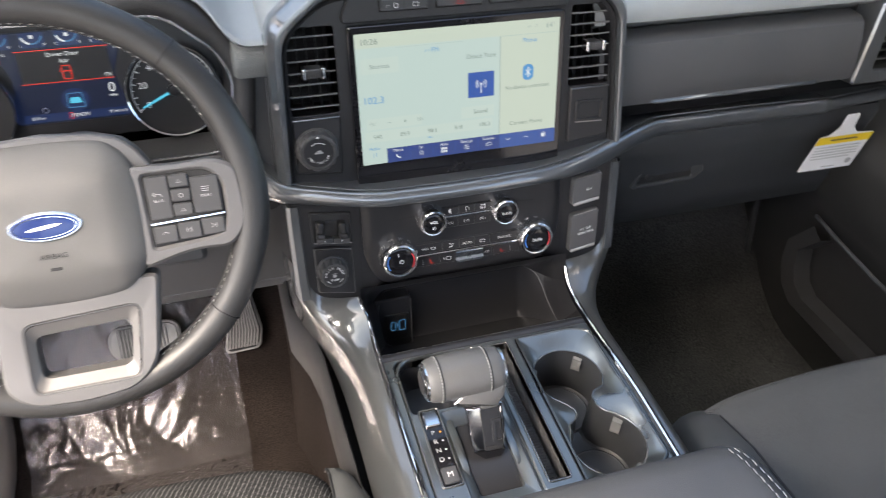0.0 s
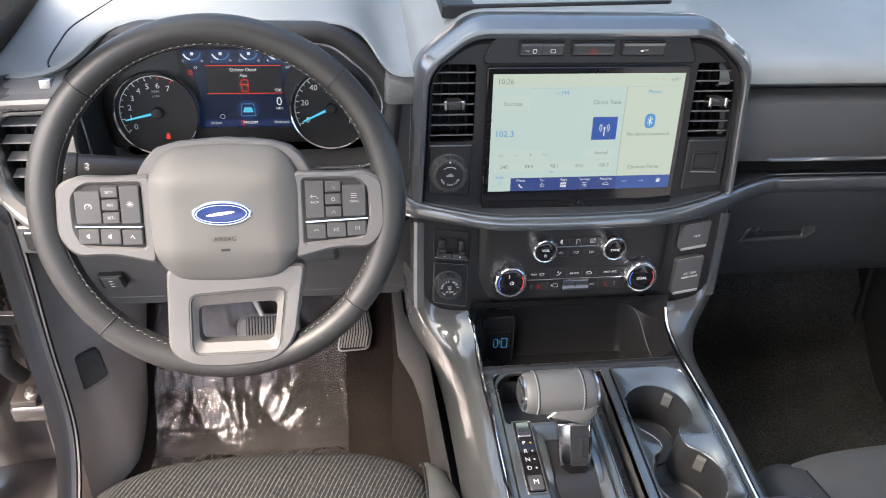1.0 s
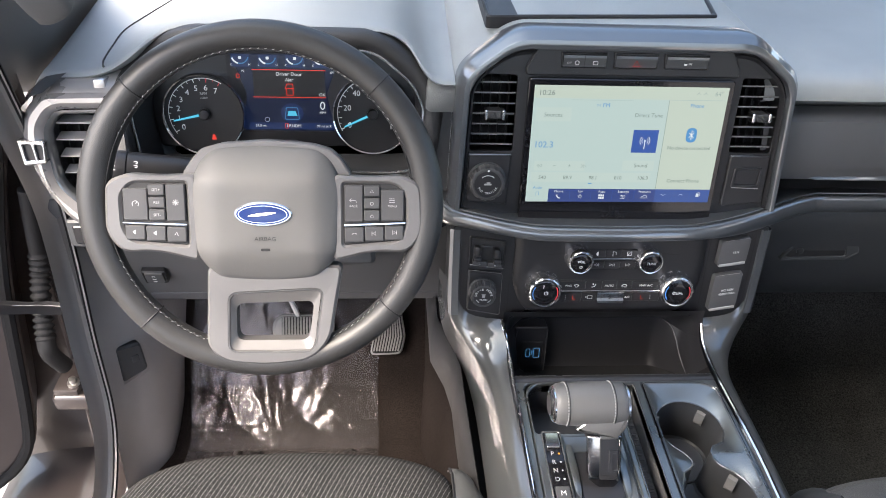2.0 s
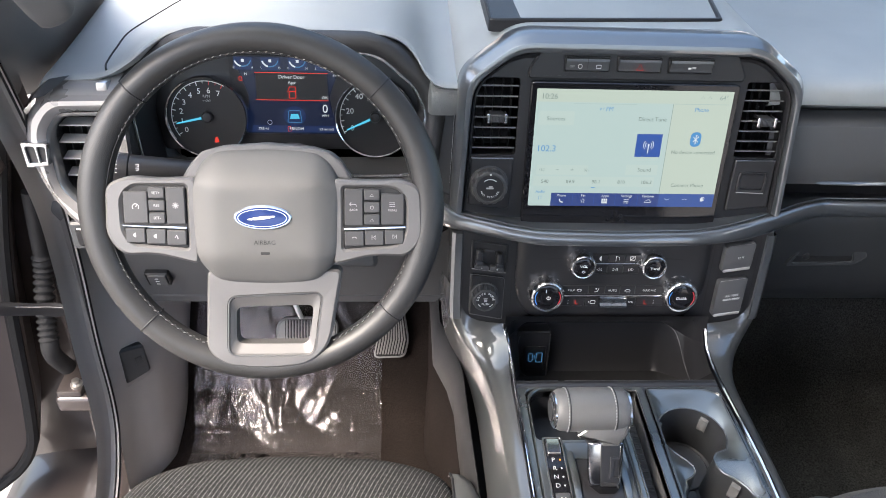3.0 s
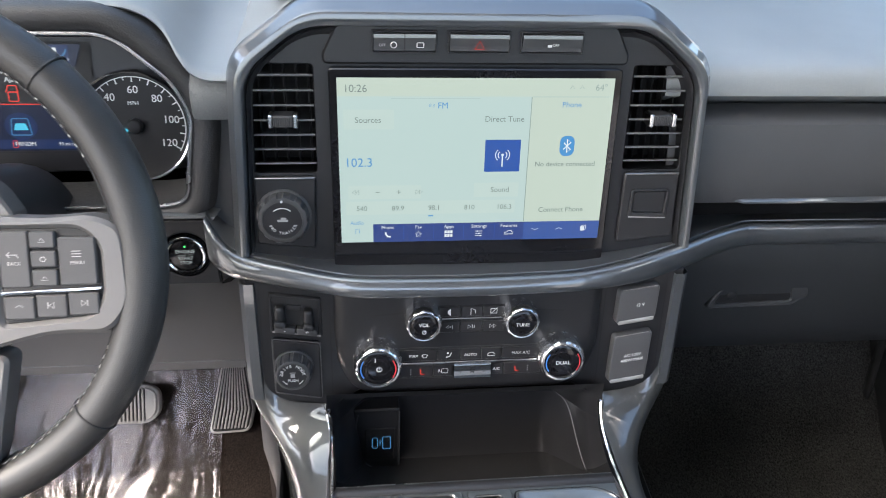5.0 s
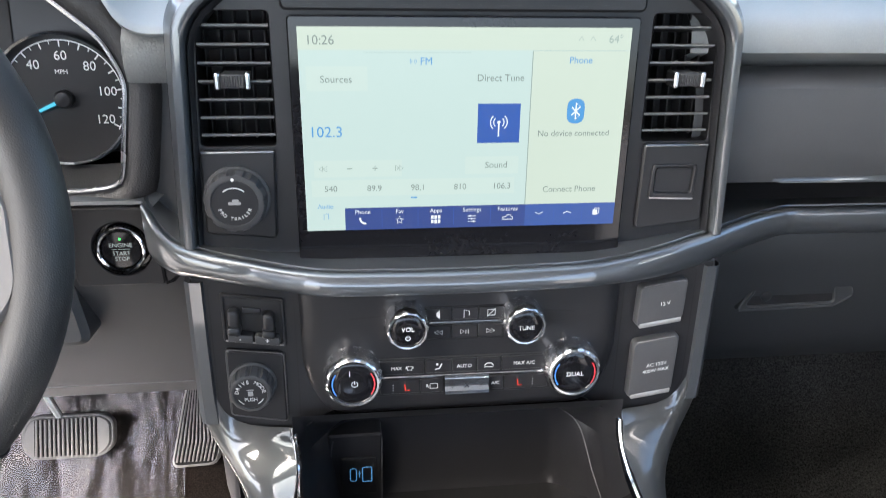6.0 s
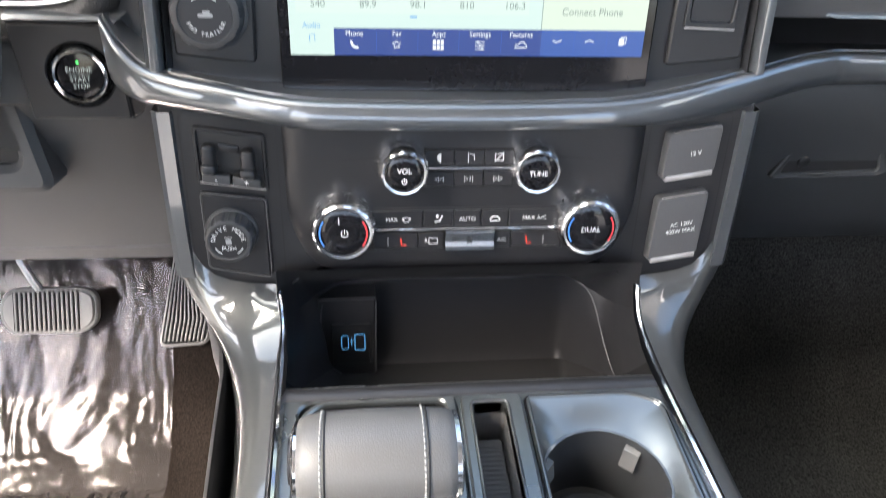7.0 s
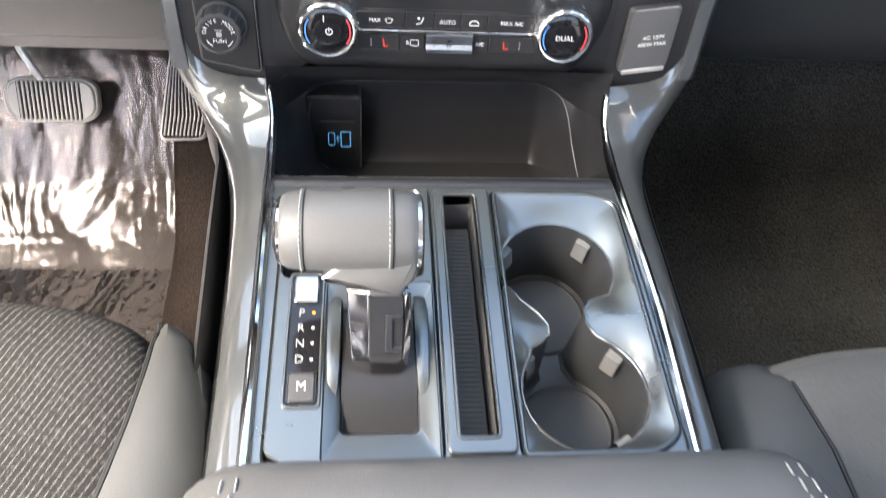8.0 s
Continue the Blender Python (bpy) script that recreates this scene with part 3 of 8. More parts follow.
# the sweeping trim below the screen: x, front y, height of its crest and of its lower edge
BELT = smooth_path([(-0.262, 0.018, 0.737, 0.687), (-0.255, 0.008, 0.730, 0.6865), (-0.247, 0.000, 0.7215, 0.686), (-0.234, -0.008, 0.712, 0.685), (-0.215, -0.014, 0.7075, 0.685), (-0.18, -0.024, 0.7045, 0.684), (-0.15, -0.032, 0.702, 0.683), (-0.12, -0.039, 0.7012, 0.682), (-0.09, -0.041, 0.7006, 0.6815), (0, -0.041, 0.6993, 0.681), (0.09, -0.0375, 0.6990, 0.680), (0.12, -0.0345, 0.7003, 0.680), (0.15, -0.030, 0.7035, 0.6797), (0.18, -0.0225, 0.7065, 0.680), (0.20, -0.0155, 0.7080, 0.6805), (0.225, -0.006, 0.7090, 0.6815), (0.25, 0.006, 0.7092, 0.682), (0.28, 0.020, 0.7088, 0.682), (0.306, 0.031, 0.7075, 0.681), (0.316, 0.034, 0.7068, 0.680), (0.34, 0.036, 0.7060, 0.679), (0.46, 0.037, 0.7045, 0.678), (0.59, 0.036, 0.7025, 0.678), (0.612, 0.037, 0.7010, 0.678), (0.636, 0.045, 0.695, 0.677), (0.70, 0.052, 0.695, 0.677), (0.80, 0.058, 0.697, 0.678)], 5)
BELT_SECTION = ((0.075, -0.004, 0), (0.036, -0.006, 0), (0.0150, -0.0010, 0), (0.0130, -0.0006, 0), (0.0122, -0.0016, 0), (0.0118, -0.0050, 0), (0.0092, -0.0050, 0), (0.0088, -0.0010, 0), (0.0078, 0.0001, 0), (0.0050, 0.0003, 0), (0.0025, -0.0004, 0), (0.0006, -0.0020, 0), (-0.0008, -0.0044, 0), (-0.0022, 0, 0.34), (-0.0034, 0, 0.55), (-0.0034, 0, 0.74), (-0.0020, 0, 0.90), (0.0008, 0, 0.985), (0.0035, 0, 1.0), (0.03, 0, 1.0))
bm = bmesh.new()
loft(bm, [[(x, y + dy, zt + dz - k * (zt - zb)) for dy, dz, k in BELT_SECTION] for x, y, zt, zb in BELT])
belt = part("dash_trim", bm, TRIM, dash, "glossy grey lacquered trim band", 50)

# lower control panel
panel = thing("control_panel", FACE, "satin black audio and climate control panel in the centre stack", "control panel")
BOT = rpoly([(-0.2235, -0.181, 0.035), (-0.155, -0.198, 0.02), (-0.128, -0.180, 0.02), (-0.115, -0.170, 0.02), (0.115, -0.170, 0.02), (0.128, -0.180, 0.02), (0.155, -0.198, 0.02), (0.2235, -0.181, 0.035), (0.2265, -0.035, 0.002), (-0.2265, -0.035, 0.002)], 0.01, 6)
bm = bmesh.new()
plate(bm, BOT, [], -0.06, 0.004, 0.002)
base = part("backing_panel", bm, SATIN, panel)
bm = bmesh.new()
CENTRE = rpoly([(-0.139, -0.030), (-0.139, -0.13, 0.03), (-0.118, -0.172, 0.02), (0.118, -0.172, 0.02), (0.139, -0.13, 0.03), (0.139, -0.030)], 0.004, 6)
steps(bm, CENTRE, [(0, 0.0), (0, 0.006), (0.004, 0.0105), (0.012, 0.0125), (0.02, 0.013)])
centre = part("centre_panel", bm, SATIN, panel)

# ---- storage bin under the panel ----
bin_ = thing("storage_bin", Matrix.Identity(4), "open black rubber-lined storage bin under the controls", "storage bin")
def bin_rows(x):
    e = max(0.0, (abs(x) - 0.100) / 0.050)
    k = min(1.0, e * e * (3 - 2 * e) * 1.05)
    rows = [(x, -0.052, 0.562), (x, -0.042, 0.545), (x, -0.018 - 0.015 * k, 0.520 + 0.006 * k), (x, 0.003 - 0.040 * k, 0.5015), (x, 0.004 - 0.050 * k, 0.496), (x, -0.012 - 0.060 * k, 0.45 + 0.022 * k), (x, -0.018 - 0.066 * k, 0.428 + 0.036 * k), (x, -0.026 - 0.068 * k, 0.420 + 0.042 * k), (x, -0.05 - 0.05 * k, 0.418 + 0.046 * k), (x, -0.128, 0.418 + 0.05 * k), (x, -0.132, 0.512)]
    rim = [(-0.052, 0.562), (-0.054, 0.548), (-0.060, 0.5375), (-0.075, 0.529), (-0.085, 0.5255), (-0.100, 0.5215), (-0.110, 0.5205), (-0.118, 0.5195), (-0.124, 0.5185), (-0.128, 0.5175), (-0.132, 0.512)]
    w = max(0.0, (abs(x) - 0.136) / 0.014)
    return [(x, y + (ry - y) * w, z + (rz - z) * w) for (x, y, z), (ry, rz) in zip(rows, rim)]


xs_ = spread(-0.150, 0.150, 60)
for name, a, b, material in (("brow", 0, 3, SATIN), ("back_wall", 3, 7, SATIN), ("floor_mat", 7, 10, RUBBER)):
    bm = bmesh.new()
    loft(bm, [bin_rows(x)[a:b + 1] for x in xs_])
    part(name, bm, material, bin_)
bm = bmesh.new()
tube(bm, smooth_path([bin_rows(x)[3] for x in (-0.09, -0.05, 0.0, 0.05, 0.10, 0.115)] + [bin_rows(x)[k] for x, k in ((0.126, 4), (0.134, 5), (0.137, 7), (0.139, 8), (0.141, 9))], 6), 0.0008, 6)
part("edge_line", bm, KNEE, bin_)

# ---- centre console ----
console = thing("centre_console", Matrix.Identity(4), "dark grey centre console with glossy side rails and chrome strips", "console")
CUPS = [(0.046, -0.24)] + arc(0.084, -0.222, 0.0455, 200, -12, 18) + [(0.122, -0.246, ), (0.106, -0.252), (0.1005, -0.260), (0.1005, -0.272), (0.106, -0.282), (0.117, -0.290)] + arc(0.0895, -0.327, 0.0455, 42, -215, 22) + [(0.055, -0.292), (0.064, -0.287), (0.0705, -0.280), (0.0705, -0.272), (0.064, -0.262), (0.052, -0.250)]
CT = rpoly([(0.0380, -0.3770), (0.1300, -0.3770, 0.01), (0.1475, -0.3640, 0.008), (0.1420, -0.1600, 0.008), (0.1205, -0.1490, 0.01), (0.0380, -0.1490)], 0.006)
SLOT = rect(-0.004, -0.3645, 0.0235, -0.155, 0.004)
WELL = rpoly([(-0.127, -0.236), (-0.127, -0.165), (-0.112, -0.150), (-0.022, -0.150), (-0.022, -0.236)], 0.008)
bm = bmesh.new()
plate(bm, [(-0.143, -0.42), (0.154, -0.42), (0.1535, -0.30), (0.149, -0.20), (0.144, -0.131), (-0.143, -0.131)], [rect(-0.130, -0.383, -0.014, -0.147, 0.012), rect(-0.008, -0.368, 0.0275, -0.1515, 0.005), inset(CT, -0.0005)], 0.44, 0.5145, 0.0015)
part("top_panel", bm, TRAY, console, "satin dark silver top panel")
def wider(y):
    """The passenger side stands out further behind the bin."""
    return 0.0125 * ease(0.07, 0.30, -y)


for s in (-1, 1):
    secs = [
        [(-0.151, -0.046, 0.5425), (-0.200, -0.041, 0.5500), (-0.2225, -0.031, 0.590), (-0.2335, -0.018, 0.600), (-0.240, 0.03, 0.58)],
        [(-0.1505, -0.050, 0.5405), (-0.199, -0.046, 0.5440), (-0.2230, -0.037, 0.565), (-0.2330, -0.024, 0.572), (-0.240, 0.03, 0.54)],
        [(-0.150, -0.056, 0.5385), (-0.197, -0.051, 0.5380), (-0.2215, -0.042, 0.545), (-0.231, -0.029, 0.543), (-0.238, 0.03, 0.50)],
        [(-0.1485, -0.065, 0.5365), (-0.188, -0.061, 0.530), (-0.212, -0.052, 0.525), (-0.221, -0.038, 0.516), (-0.229, 0.01, 0.455)],
        [(-0.1465, -0.082, 0.528), (-0.172, -0.084, 0.521), (-0.190, -0.080, 0.510), (-0.198, -0.066, 0.495), (-0.204, -0.03, 0.44)],
        [(-0.1455, -0.115, 0.5195), (-0.163, -0.118, 0.515), (-0.174, -0.118, 0.506), (-0.181, -0.112, 0.49), (-0.191, -0.10, 0.43)],
        [(-0.1445, -0.16, 0.518), (-0.160, -0.163, 0.5145), (-0.169, -0.165, 0.506), (-0.174, -0.16, 0.49), (-0.188, -0.16, 0.43)],
        [(-0.143, -0.25, 0.518), (-0.158, -0.25, 0.5145), (-0.166, -0.25, 0.506), (-0.171, -0.25, 0.49), (-0.186, -0.25, 0.43)],
        [(-0.1415, -0.42, 0.518), (-0.156, -0.42, 0.5145), (-0.164, -0.42, 0.506), (-0.169, -0.42, 0.49), (-0.184, -0.42, 0.43)],
    ]
    if s > 0:
        secs = [[(x - wider(y), y, z) for x, y, z in sec] for sec in secs]
    cols = [smooth_path([sec[i] for sec in secs], 5) for i in range(5)]
    for c in cols:
        for _ in range(10):
            c[1:-1] = [(a + 2 * b + d) / 4 for a, b, d in zip(c, c[1:], c[2:])]
    rings = [[(p.x * -s, p.y, p.z) for p in smooth_path([c[j] for c in cols], 4)] for j in range(len(cols[0]))]
    bm = bmesh.new()
    loft(bm, rings)
    part("side_rail", bm, RAIL, console, "glossy dark grey side rail")
    bm = bmesh.new()
    line = smooth_path([(-0.1502, -0.0480, 0.5440), (-0.1490, -0.0575, 0.5405), (-0.1472, -0.067, 0.5355), (-0.1455, -0.085, 0.5275), (-0.1450, -0.118, 0.5215), (-0.1445, -0.16, 0.520), (-0.1425, -0.27, 0.520), (-0.1405, -0.42, 0.520)], 5)
    if s > 0:
        line = [Vector((p.x - wider(p.y), p.y, p.z)) for p in line]
    rings = []
    for p in line:
        w = 0.0035 if p.y > -0.1 else 0.0045
        rings.append([(-s * (p.x - w), p.y, p.z - 0.003), (-s * (p.x - w * 0.5), p.y, p.z - 0.0002), (-s * p.x, p.y, p.z + 0.0006), (-s * (p.x + w * 0.5), p.y, p.z - 0.0002), (-s * (p.x + w), p.y, p.z - 0.004)])
    loft(bm, rings)
    part("chrome_strip", bm, CHROME, console, "bright chrome strip")
    # lower side wall, set in behind a dark slot
    flare = [(a + (wider(y) if s > 0 else 0), y) for a, y in ((0.238, 0.34), (0.236, 0.06), (0.215, 0.0), (0.206, -0.05), (0.204, -0.12), (0.198, -0.27), (0.195, -0.45))]
    bm = bmesh.new()
    loft(bm, [[(s * (a - 0.034), y, 0.36), (s * (a - 0.006), y, 0.365), (s * (a - 0.002), y, 0.44), (s * a, y, 0.446), (s * (a + 0.004), y, 0.440), (s * (a + 0.008), y, 0.40), (s * (a + 0.009), y, 0.345), (s * (a + 0.006), y, 0.338)] for a, y in flare])
    part("side_wall", bm, BLACK, console, "grained side wall below the rail")
    bm = bmesh.new()
    loft(bm, [[(s * (a + 0.002), y, 0.345), (s * (a + 0.006), y, 0.30), (s * (a + 0.008), y, 0.18), (s * (a + 0.02), y, 0.09)] for a, y in flare])
    part("tunnel_carpet", bm, CARPET if s < 0 else CARPET_P, console, "dark carpet below the side wall")
    bm = bmesh.new()
    loft(bm, [[(s * 0.150, y, 0.45), (s * 0.172, y, 0.44), (s * 0.172, y, 0.35), (s * 0.21, y, 0.35)] for y in (0.10, -0.45)])
    part("slot_lining", bm, BLACK, console, "black slot lining")
bm = bmesh.new()
steps(bm, CUPS, [(0, 0.5065), (0, 0.50), (0.0015, 0.47), (0.003, 0.438), (0.006, 0.435)])
part("cup_well", bm, PLASTIC, console, "black cup holder well")


def boundary(poly, p):
    """Nearest point of a closed outline, and its distance."""
    a = np.array(poly)
    d = np.roll(a, -1, 0) - a
    k = np.clip(((p - a) * d).sum(1) / (d * d).sum(1), 0, 1)
    q = a + d * k[:, None]
    r = np.hypot(*(q - p).T)
    i = int(r.argmin())
    return q[i], float(r[i])


def inside(poly, p):
    hit = False
    for (ax_, ay), (bx, by) in zip(poly, poly[1:] + poly[:1]):
        if (ay > p[1]) != (by > p[1]) and p[0] < ax_ + (bx - ax_) * (p[1] - ay) / (by - ay):
            hit = not hit
    return hit


def dished(bm, outer, hole, z_out, z_in, step=0.0021):
    """A sheet between two outlines that sinks in a soft curve towards the hole."""
    xs, ys = [p[0] for p in outer], [p[1] for p in outer]
    nx, ny = int((max(xs) - min(xs)) / step) + 2, int((max(ys) - min(ys)) / step) + 2
    at = {}
    for i in range(nx):
        for j in range(ny):
            p = np.array((min(xs) + (i - 0.3) * step, min(ys) + (j - 0.3) * step))
            qo, do = boundary(outer, p)
            qi, di = boundary(hole, p)
            if not inside(outer, p):
                if do > 1.3 * step:
                    continue
                p, do = qo, 0.0
            elif inside(hole, p):
                if di > 1.3 * step:
                    continue
                p, di = qi, 0.0
            k = do / max(do + di, 1e-6)
            at[i, j] = bm.verts.new((p[0], p[1], z_out + (z_in - z_out) * (0.75 * k + 0.25 * ease(0, 1, k))))
    for i, j in at:
        quad = [(i, j), (i + 1, j), (i + 1, j + 1), (i, j + 1)]
        if all(q in at for q in quad):
            bm.faces.new([at[q] for q in quad])
    bmesh.ops.remove_doubles(bm, verts=bm.verts[:], dist=1e-5)


bm = bmesh.new()
dished(bm, inset(CT, 0.003), CUPS, 0.5155, 0.5065)
part("cup_tray", bm, TRAY, console, "satin silver cup holder tray dished round the cups", 60)
bm = bmesh.new()
loft(bm, [[(x, y, z) for x, y in inset(CT, d)] for d, z in ((0.0, 0.5150), (0.0010, 0.5166), (0.0022, 0.5166), (0.0034, 0.5153))], True)
part("tray_bevel", bm, TRAY, console, "sloped edge of the cup holder tray")
bm = bmesh.new()
steps(bm, SLOT, [(0, 0.516), (0, 0.48), (0.003, 0.465)])
part("slot_well", bm, PILLAR, console)
bm = bmesh.new()
plate(bm, rect(-0.0115, -0.3755, 0.0350, -0.1475, 0.006), [SLOT], 0.505, 0.5185, 0.0015)
part("slot_panel", bm, TRAY, console, "narrow panel round the card slot")
FRAME = rpoly([(-0.0925, -0.3775), (-0.0165, -0.3775), (-0.0165, -0.241), (-0.0925, -0.241)], 0.003)
GATE = rpoly([(-0.0815, -0.357), (-0.0295, -0.357), (-0.0285, -0.262), (-0.0825, -0.262)], 0.005)
bm = bmesh.new()
plate(bm, rpoly([(-0.1295, -0.370), (-0.112, -0.3825, 0.01), (-0.0145, -0.3825), (-0.0145, -0.1475), (-0.116, -0.1475, 0.01), (-0.1295, -0.160, 0.01)], 0.004), [WELL, FRAME], 0.50, 0.5172, 0.0012)
part("shift_panel", bm, TRAY, console, "satin silver gear selector panel")
bm = bmesh.new()
loft(bm, [[(x, y, 0.5166) for x, y in FRAME], [(x, y, 0.5122) for x, y in inset(GATE, -0.0012)], [(x, y, 0.5105) for x, y in GATE], [(x, y, 0.503) for x, y in GATE]], True)
part("gate_frame", bm, TRAY, console, "sloped satin frame round the selector gate")
bm = bmesh.new()
steps(bm, WELL, [(0, 0.512), (0, 0.47), (0.006, 0.462)])
part("shift_well", bm, BLACK, console)
bm = bmesh.new()
steps(bm, GATE, [(0, 0.5035), (0.001, 0.500), (0.004, 0.497)])
part("shift_gate", bm, KNEE, console)
for x0 in (-0.0872, -0.0255):
    bm = bmesh.new()
    loft(bm, [[(x0 - w, y, 0.5125), (x0 - 0.8 * w, y, 0.5125 + 0.8 * h), (x0, y, 0.5125 + h), (x0 + 0.8 * w, y, 0.5125 + 0.8 * h), (x0 + w, y, 0.5125)] for y, w, h in ((-0.248, 0.0046, 0.001), (-0.262, 0.0054, 0.005), (-0.285, 0.0056, 0.007), (-0.305, 0.0052, 0.0065), (-0.322, 0.0044, 0.004), (-0.330, 0.0030, 0.0008))], False, True)
    part("guide_cheek", bm, TRAY, console, "rounded cheek beside the selector gate")

# ---- armrest and seats ----
bm = bmesh.new()
rings = []
ARMS = [(-0.388, 0.50, 0.0), (-0.384, 0.53, 0.0), (-0.389, 0.55, 0.004), (-0.400, 0.562, 0.008), (-0.42, 0.570, 0.012), (-0.47, 0.575, 0.015), (-0.60, 0.576, 0.015), (-0.80, 0.57, 0.015)]
for y, z, w in ARMS:
    row = []
    for u in spread(-1, 1, 24):
        e = max(0, (abs(u) - 0.8) / 0.2)
        row.append((0.026 + (0.187 + w) * u, y, z - 0.028 * e * e))
    row = [(row[0][0] - 0.004, y, 0.46)] + row + [(row[-1][0] + 0.004, y, 0.46)]
    rings.append(row)
loft(bm, rings)
arm = thing("armrest", Matrix.Identity(4), "grey leather centre armrest lid with pale double stitching", "armrest")
part("pad", bm, LEATHER_L, arm)


def seat(name, outline, material, label, bolster, zt=0.455):
    ob = thing(name, Matrix.Identity(4), label, "car seat", "front seats")
    bm = bmesh.new()
    pillow(bm, outline, [(0.02, 0.22), (0.0, 0.30), (-0.005, 0.36), (0.0, zt - 0.055), (0.012, zt - 0.028), (0.03, zt - 0.012), (0.06, zt - 0.003), (0.12, zt + 0.003), (0.3, zt + 0.006), (0.6, zt - 0.002), (0.95, zt - 0.006)])
    part("cushion", bm, material, ob)
    return ob


DRIVER = rpoly([(-0.685, -0.75), (-0.205, -0.75), (-0.20, -0.36, 0.05), (-0.232, -0.236, 0.03), (-0.30, -0.208, 0.1), (-0.45, -0.196, 0.1), (-0.59, -0.206, 0.1), (-0.665, -0.245, 0.04)], 0.04, 6)
seat_d = seat("driver_seat", DRIVER, SEAT, "black woven cloth driver's seat with vinyl bolsters", 1)
PASS = rpoly([(0.215, -0.75), (0.72, -0.75), (0.73, -0.33, 0.05), (0.66, -0.258, 0.05), (0.47, -0.252, 0.1), (0.31, -0.262, 0.08), (0.232, -0.285, 0.04), (0.212, -0.36, 0.05)], 0.04, 6)
seat_p = seat("passenger_seat", PASS, SEAT_P, "grey woven cloth passenger seat with ribbed front edge", 1)

# ---- centre stack details ----
def block(name, parent, poly, z0, z1, material, label="", c=0.0008):
    bm = bmesh.new()
    plate(bm, poly, [], z0, z1, c)
    return part(name, bm, material, parent, label)


def air_vent(m, hole, tab, label, slats=7, group="centre air vents", light=SLAT, body=SATIN, rise=-0.0035):
    """An air vent: a dark box, level slats with vanes behind and a knurled chrome tab."""
    ob = thing("air_vent", m, label, "air vent", group)
    xs, ys = [p[0] for p in hole], [p[1] for p in hole]
    x0, x1, y0, y1 = min(xs), max(xs), min(ys), max(ys)
    bm = bmesh.new()
    steps(bm, hole, [(0, -0.011), (0, -0.05), (0.002, -0.055)])
    part("housing", bm, BLACK, ob)
    for i in range(5):
        x = x0 + (x1 - x0) * (i + 0.5) / 5
        bm = bmesh.new()
        box(bm, x - 0.0008, x + 0.0008, y0 + 0.001, y1 - 0.001, -0.048, -0.034, 0.0004, 1)
        part("vane", bm, BLACK, ob)

    def reach(y):
        cut = [a[0] + (b[0] - a[0]) * (y - a[1]) / (b[1] - a[1]) for a, b in zip(hole, hole[1:] + hole[:1]) if (a[1] - y) * (b[1] - y) < 0]
        return min(cut), max(cut)

    for i in range(slats):
        y = y1 - (y1 - y0) * (i + 0.75) / (slats + 0.35)
        a, b = reach(y)
        bm = bmesh.new()
        loft(bm, [[(x, y + 0.0010, -0.0140), (x, y + 0.0010, -0.0145), (x, y + rise, -0.032), (x, y + rise - 0.0015, -0.032), (x, y - 0.0014, -0.0145), (x, y - 0.0012, -0.0140)] for x in (a + 0.0005, b - 0.0005)], True, True)
        sl_ = part("slat", bm, body, ob)
        # Pale strip paints the narrow highlight along the slat's front.
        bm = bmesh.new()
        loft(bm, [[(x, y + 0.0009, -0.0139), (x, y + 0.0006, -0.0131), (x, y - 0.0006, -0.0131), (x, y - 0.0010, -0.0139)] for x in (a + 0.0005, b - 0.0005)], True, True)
        part("slat_edge", bm, light, sl_, "pale strip for the highlight on the front edge")
    u, v = tab
    bm = bmesh.new()
    plate(bm, rect(u - 0.0095, v - 0.0052, u + 0.0095, v + 0.0052, 0.002), [], -0.02, 0.002, 0.001)
    t = part("thumb_tab", bm, DIALRUB, ob, "grey knurled tab with chrome ends")
    for i in range(9):
        bm = bmesh.new()
        box(bm, u - 0.0078 + i * 0.00195 - 0.0005, u - 0.0078 + i * 0.00195 + 0.0005, v - 0.0042, v + 0.0042, 0.0012, 0.0028, 0.0003, 1)
        part("rib", bm, DIALRUB, t)
    for s in (-1, 1):
        bm = bmesh.new()
        plate(bm, rect(u + s * 0.0112 - 0.0020, v - 0.0062, u + s * 0.0112 + 0.0020, v + 0.0062, 0.0015), [], -0.014, 0.0032, 0.001)
        part("chrome_end", bm, SATIN_CHROME, t)
    return ob


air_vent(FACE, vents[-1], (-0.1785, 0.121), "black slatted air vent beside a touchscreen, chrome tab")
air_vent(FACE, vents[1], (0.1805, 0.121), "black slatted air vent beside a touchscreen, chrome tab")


def dial(ob, cx, cy, z0, r, h):
    """A fluted dark rotary dial standing on a plate; returns its grip."""
    bm = bmesh.new()
    prof = [(r * 1.08, 0.0, 0), (r * 1.08, 0.002, 0), (r, 0.003, 0.0), (r, h * 0.55, 0.0016), (r * 0.985, h * 0.80, 0.0016), (r * 0.93, h * 0.95, 0.0004), (r * 0.84, h, 0), (r * 0.76, h, 0), (r * 0.74, h - 0.0015, 0)]
    seg = 96
    rings = [[(cx + (q - dip * (i % 8 < 3)) * math.cos(2 * math.pi * i / seg), cy + (q - dip * (i % 8 < 3)) * math.sin(2 * math.pi * i / seg), z0 + z) for i in range(seg)] for q, z, dip in prof]
    loft(bm, rings, True, True)
    grip = part("grip", bm, DIALRUB, ob, "fluted dark grip", 25)
    cap = part("cap", flat(ngon(cx, cy, r * 0.75, 40), z0 + h - 0.0012), SATIN, grip)
    return grip


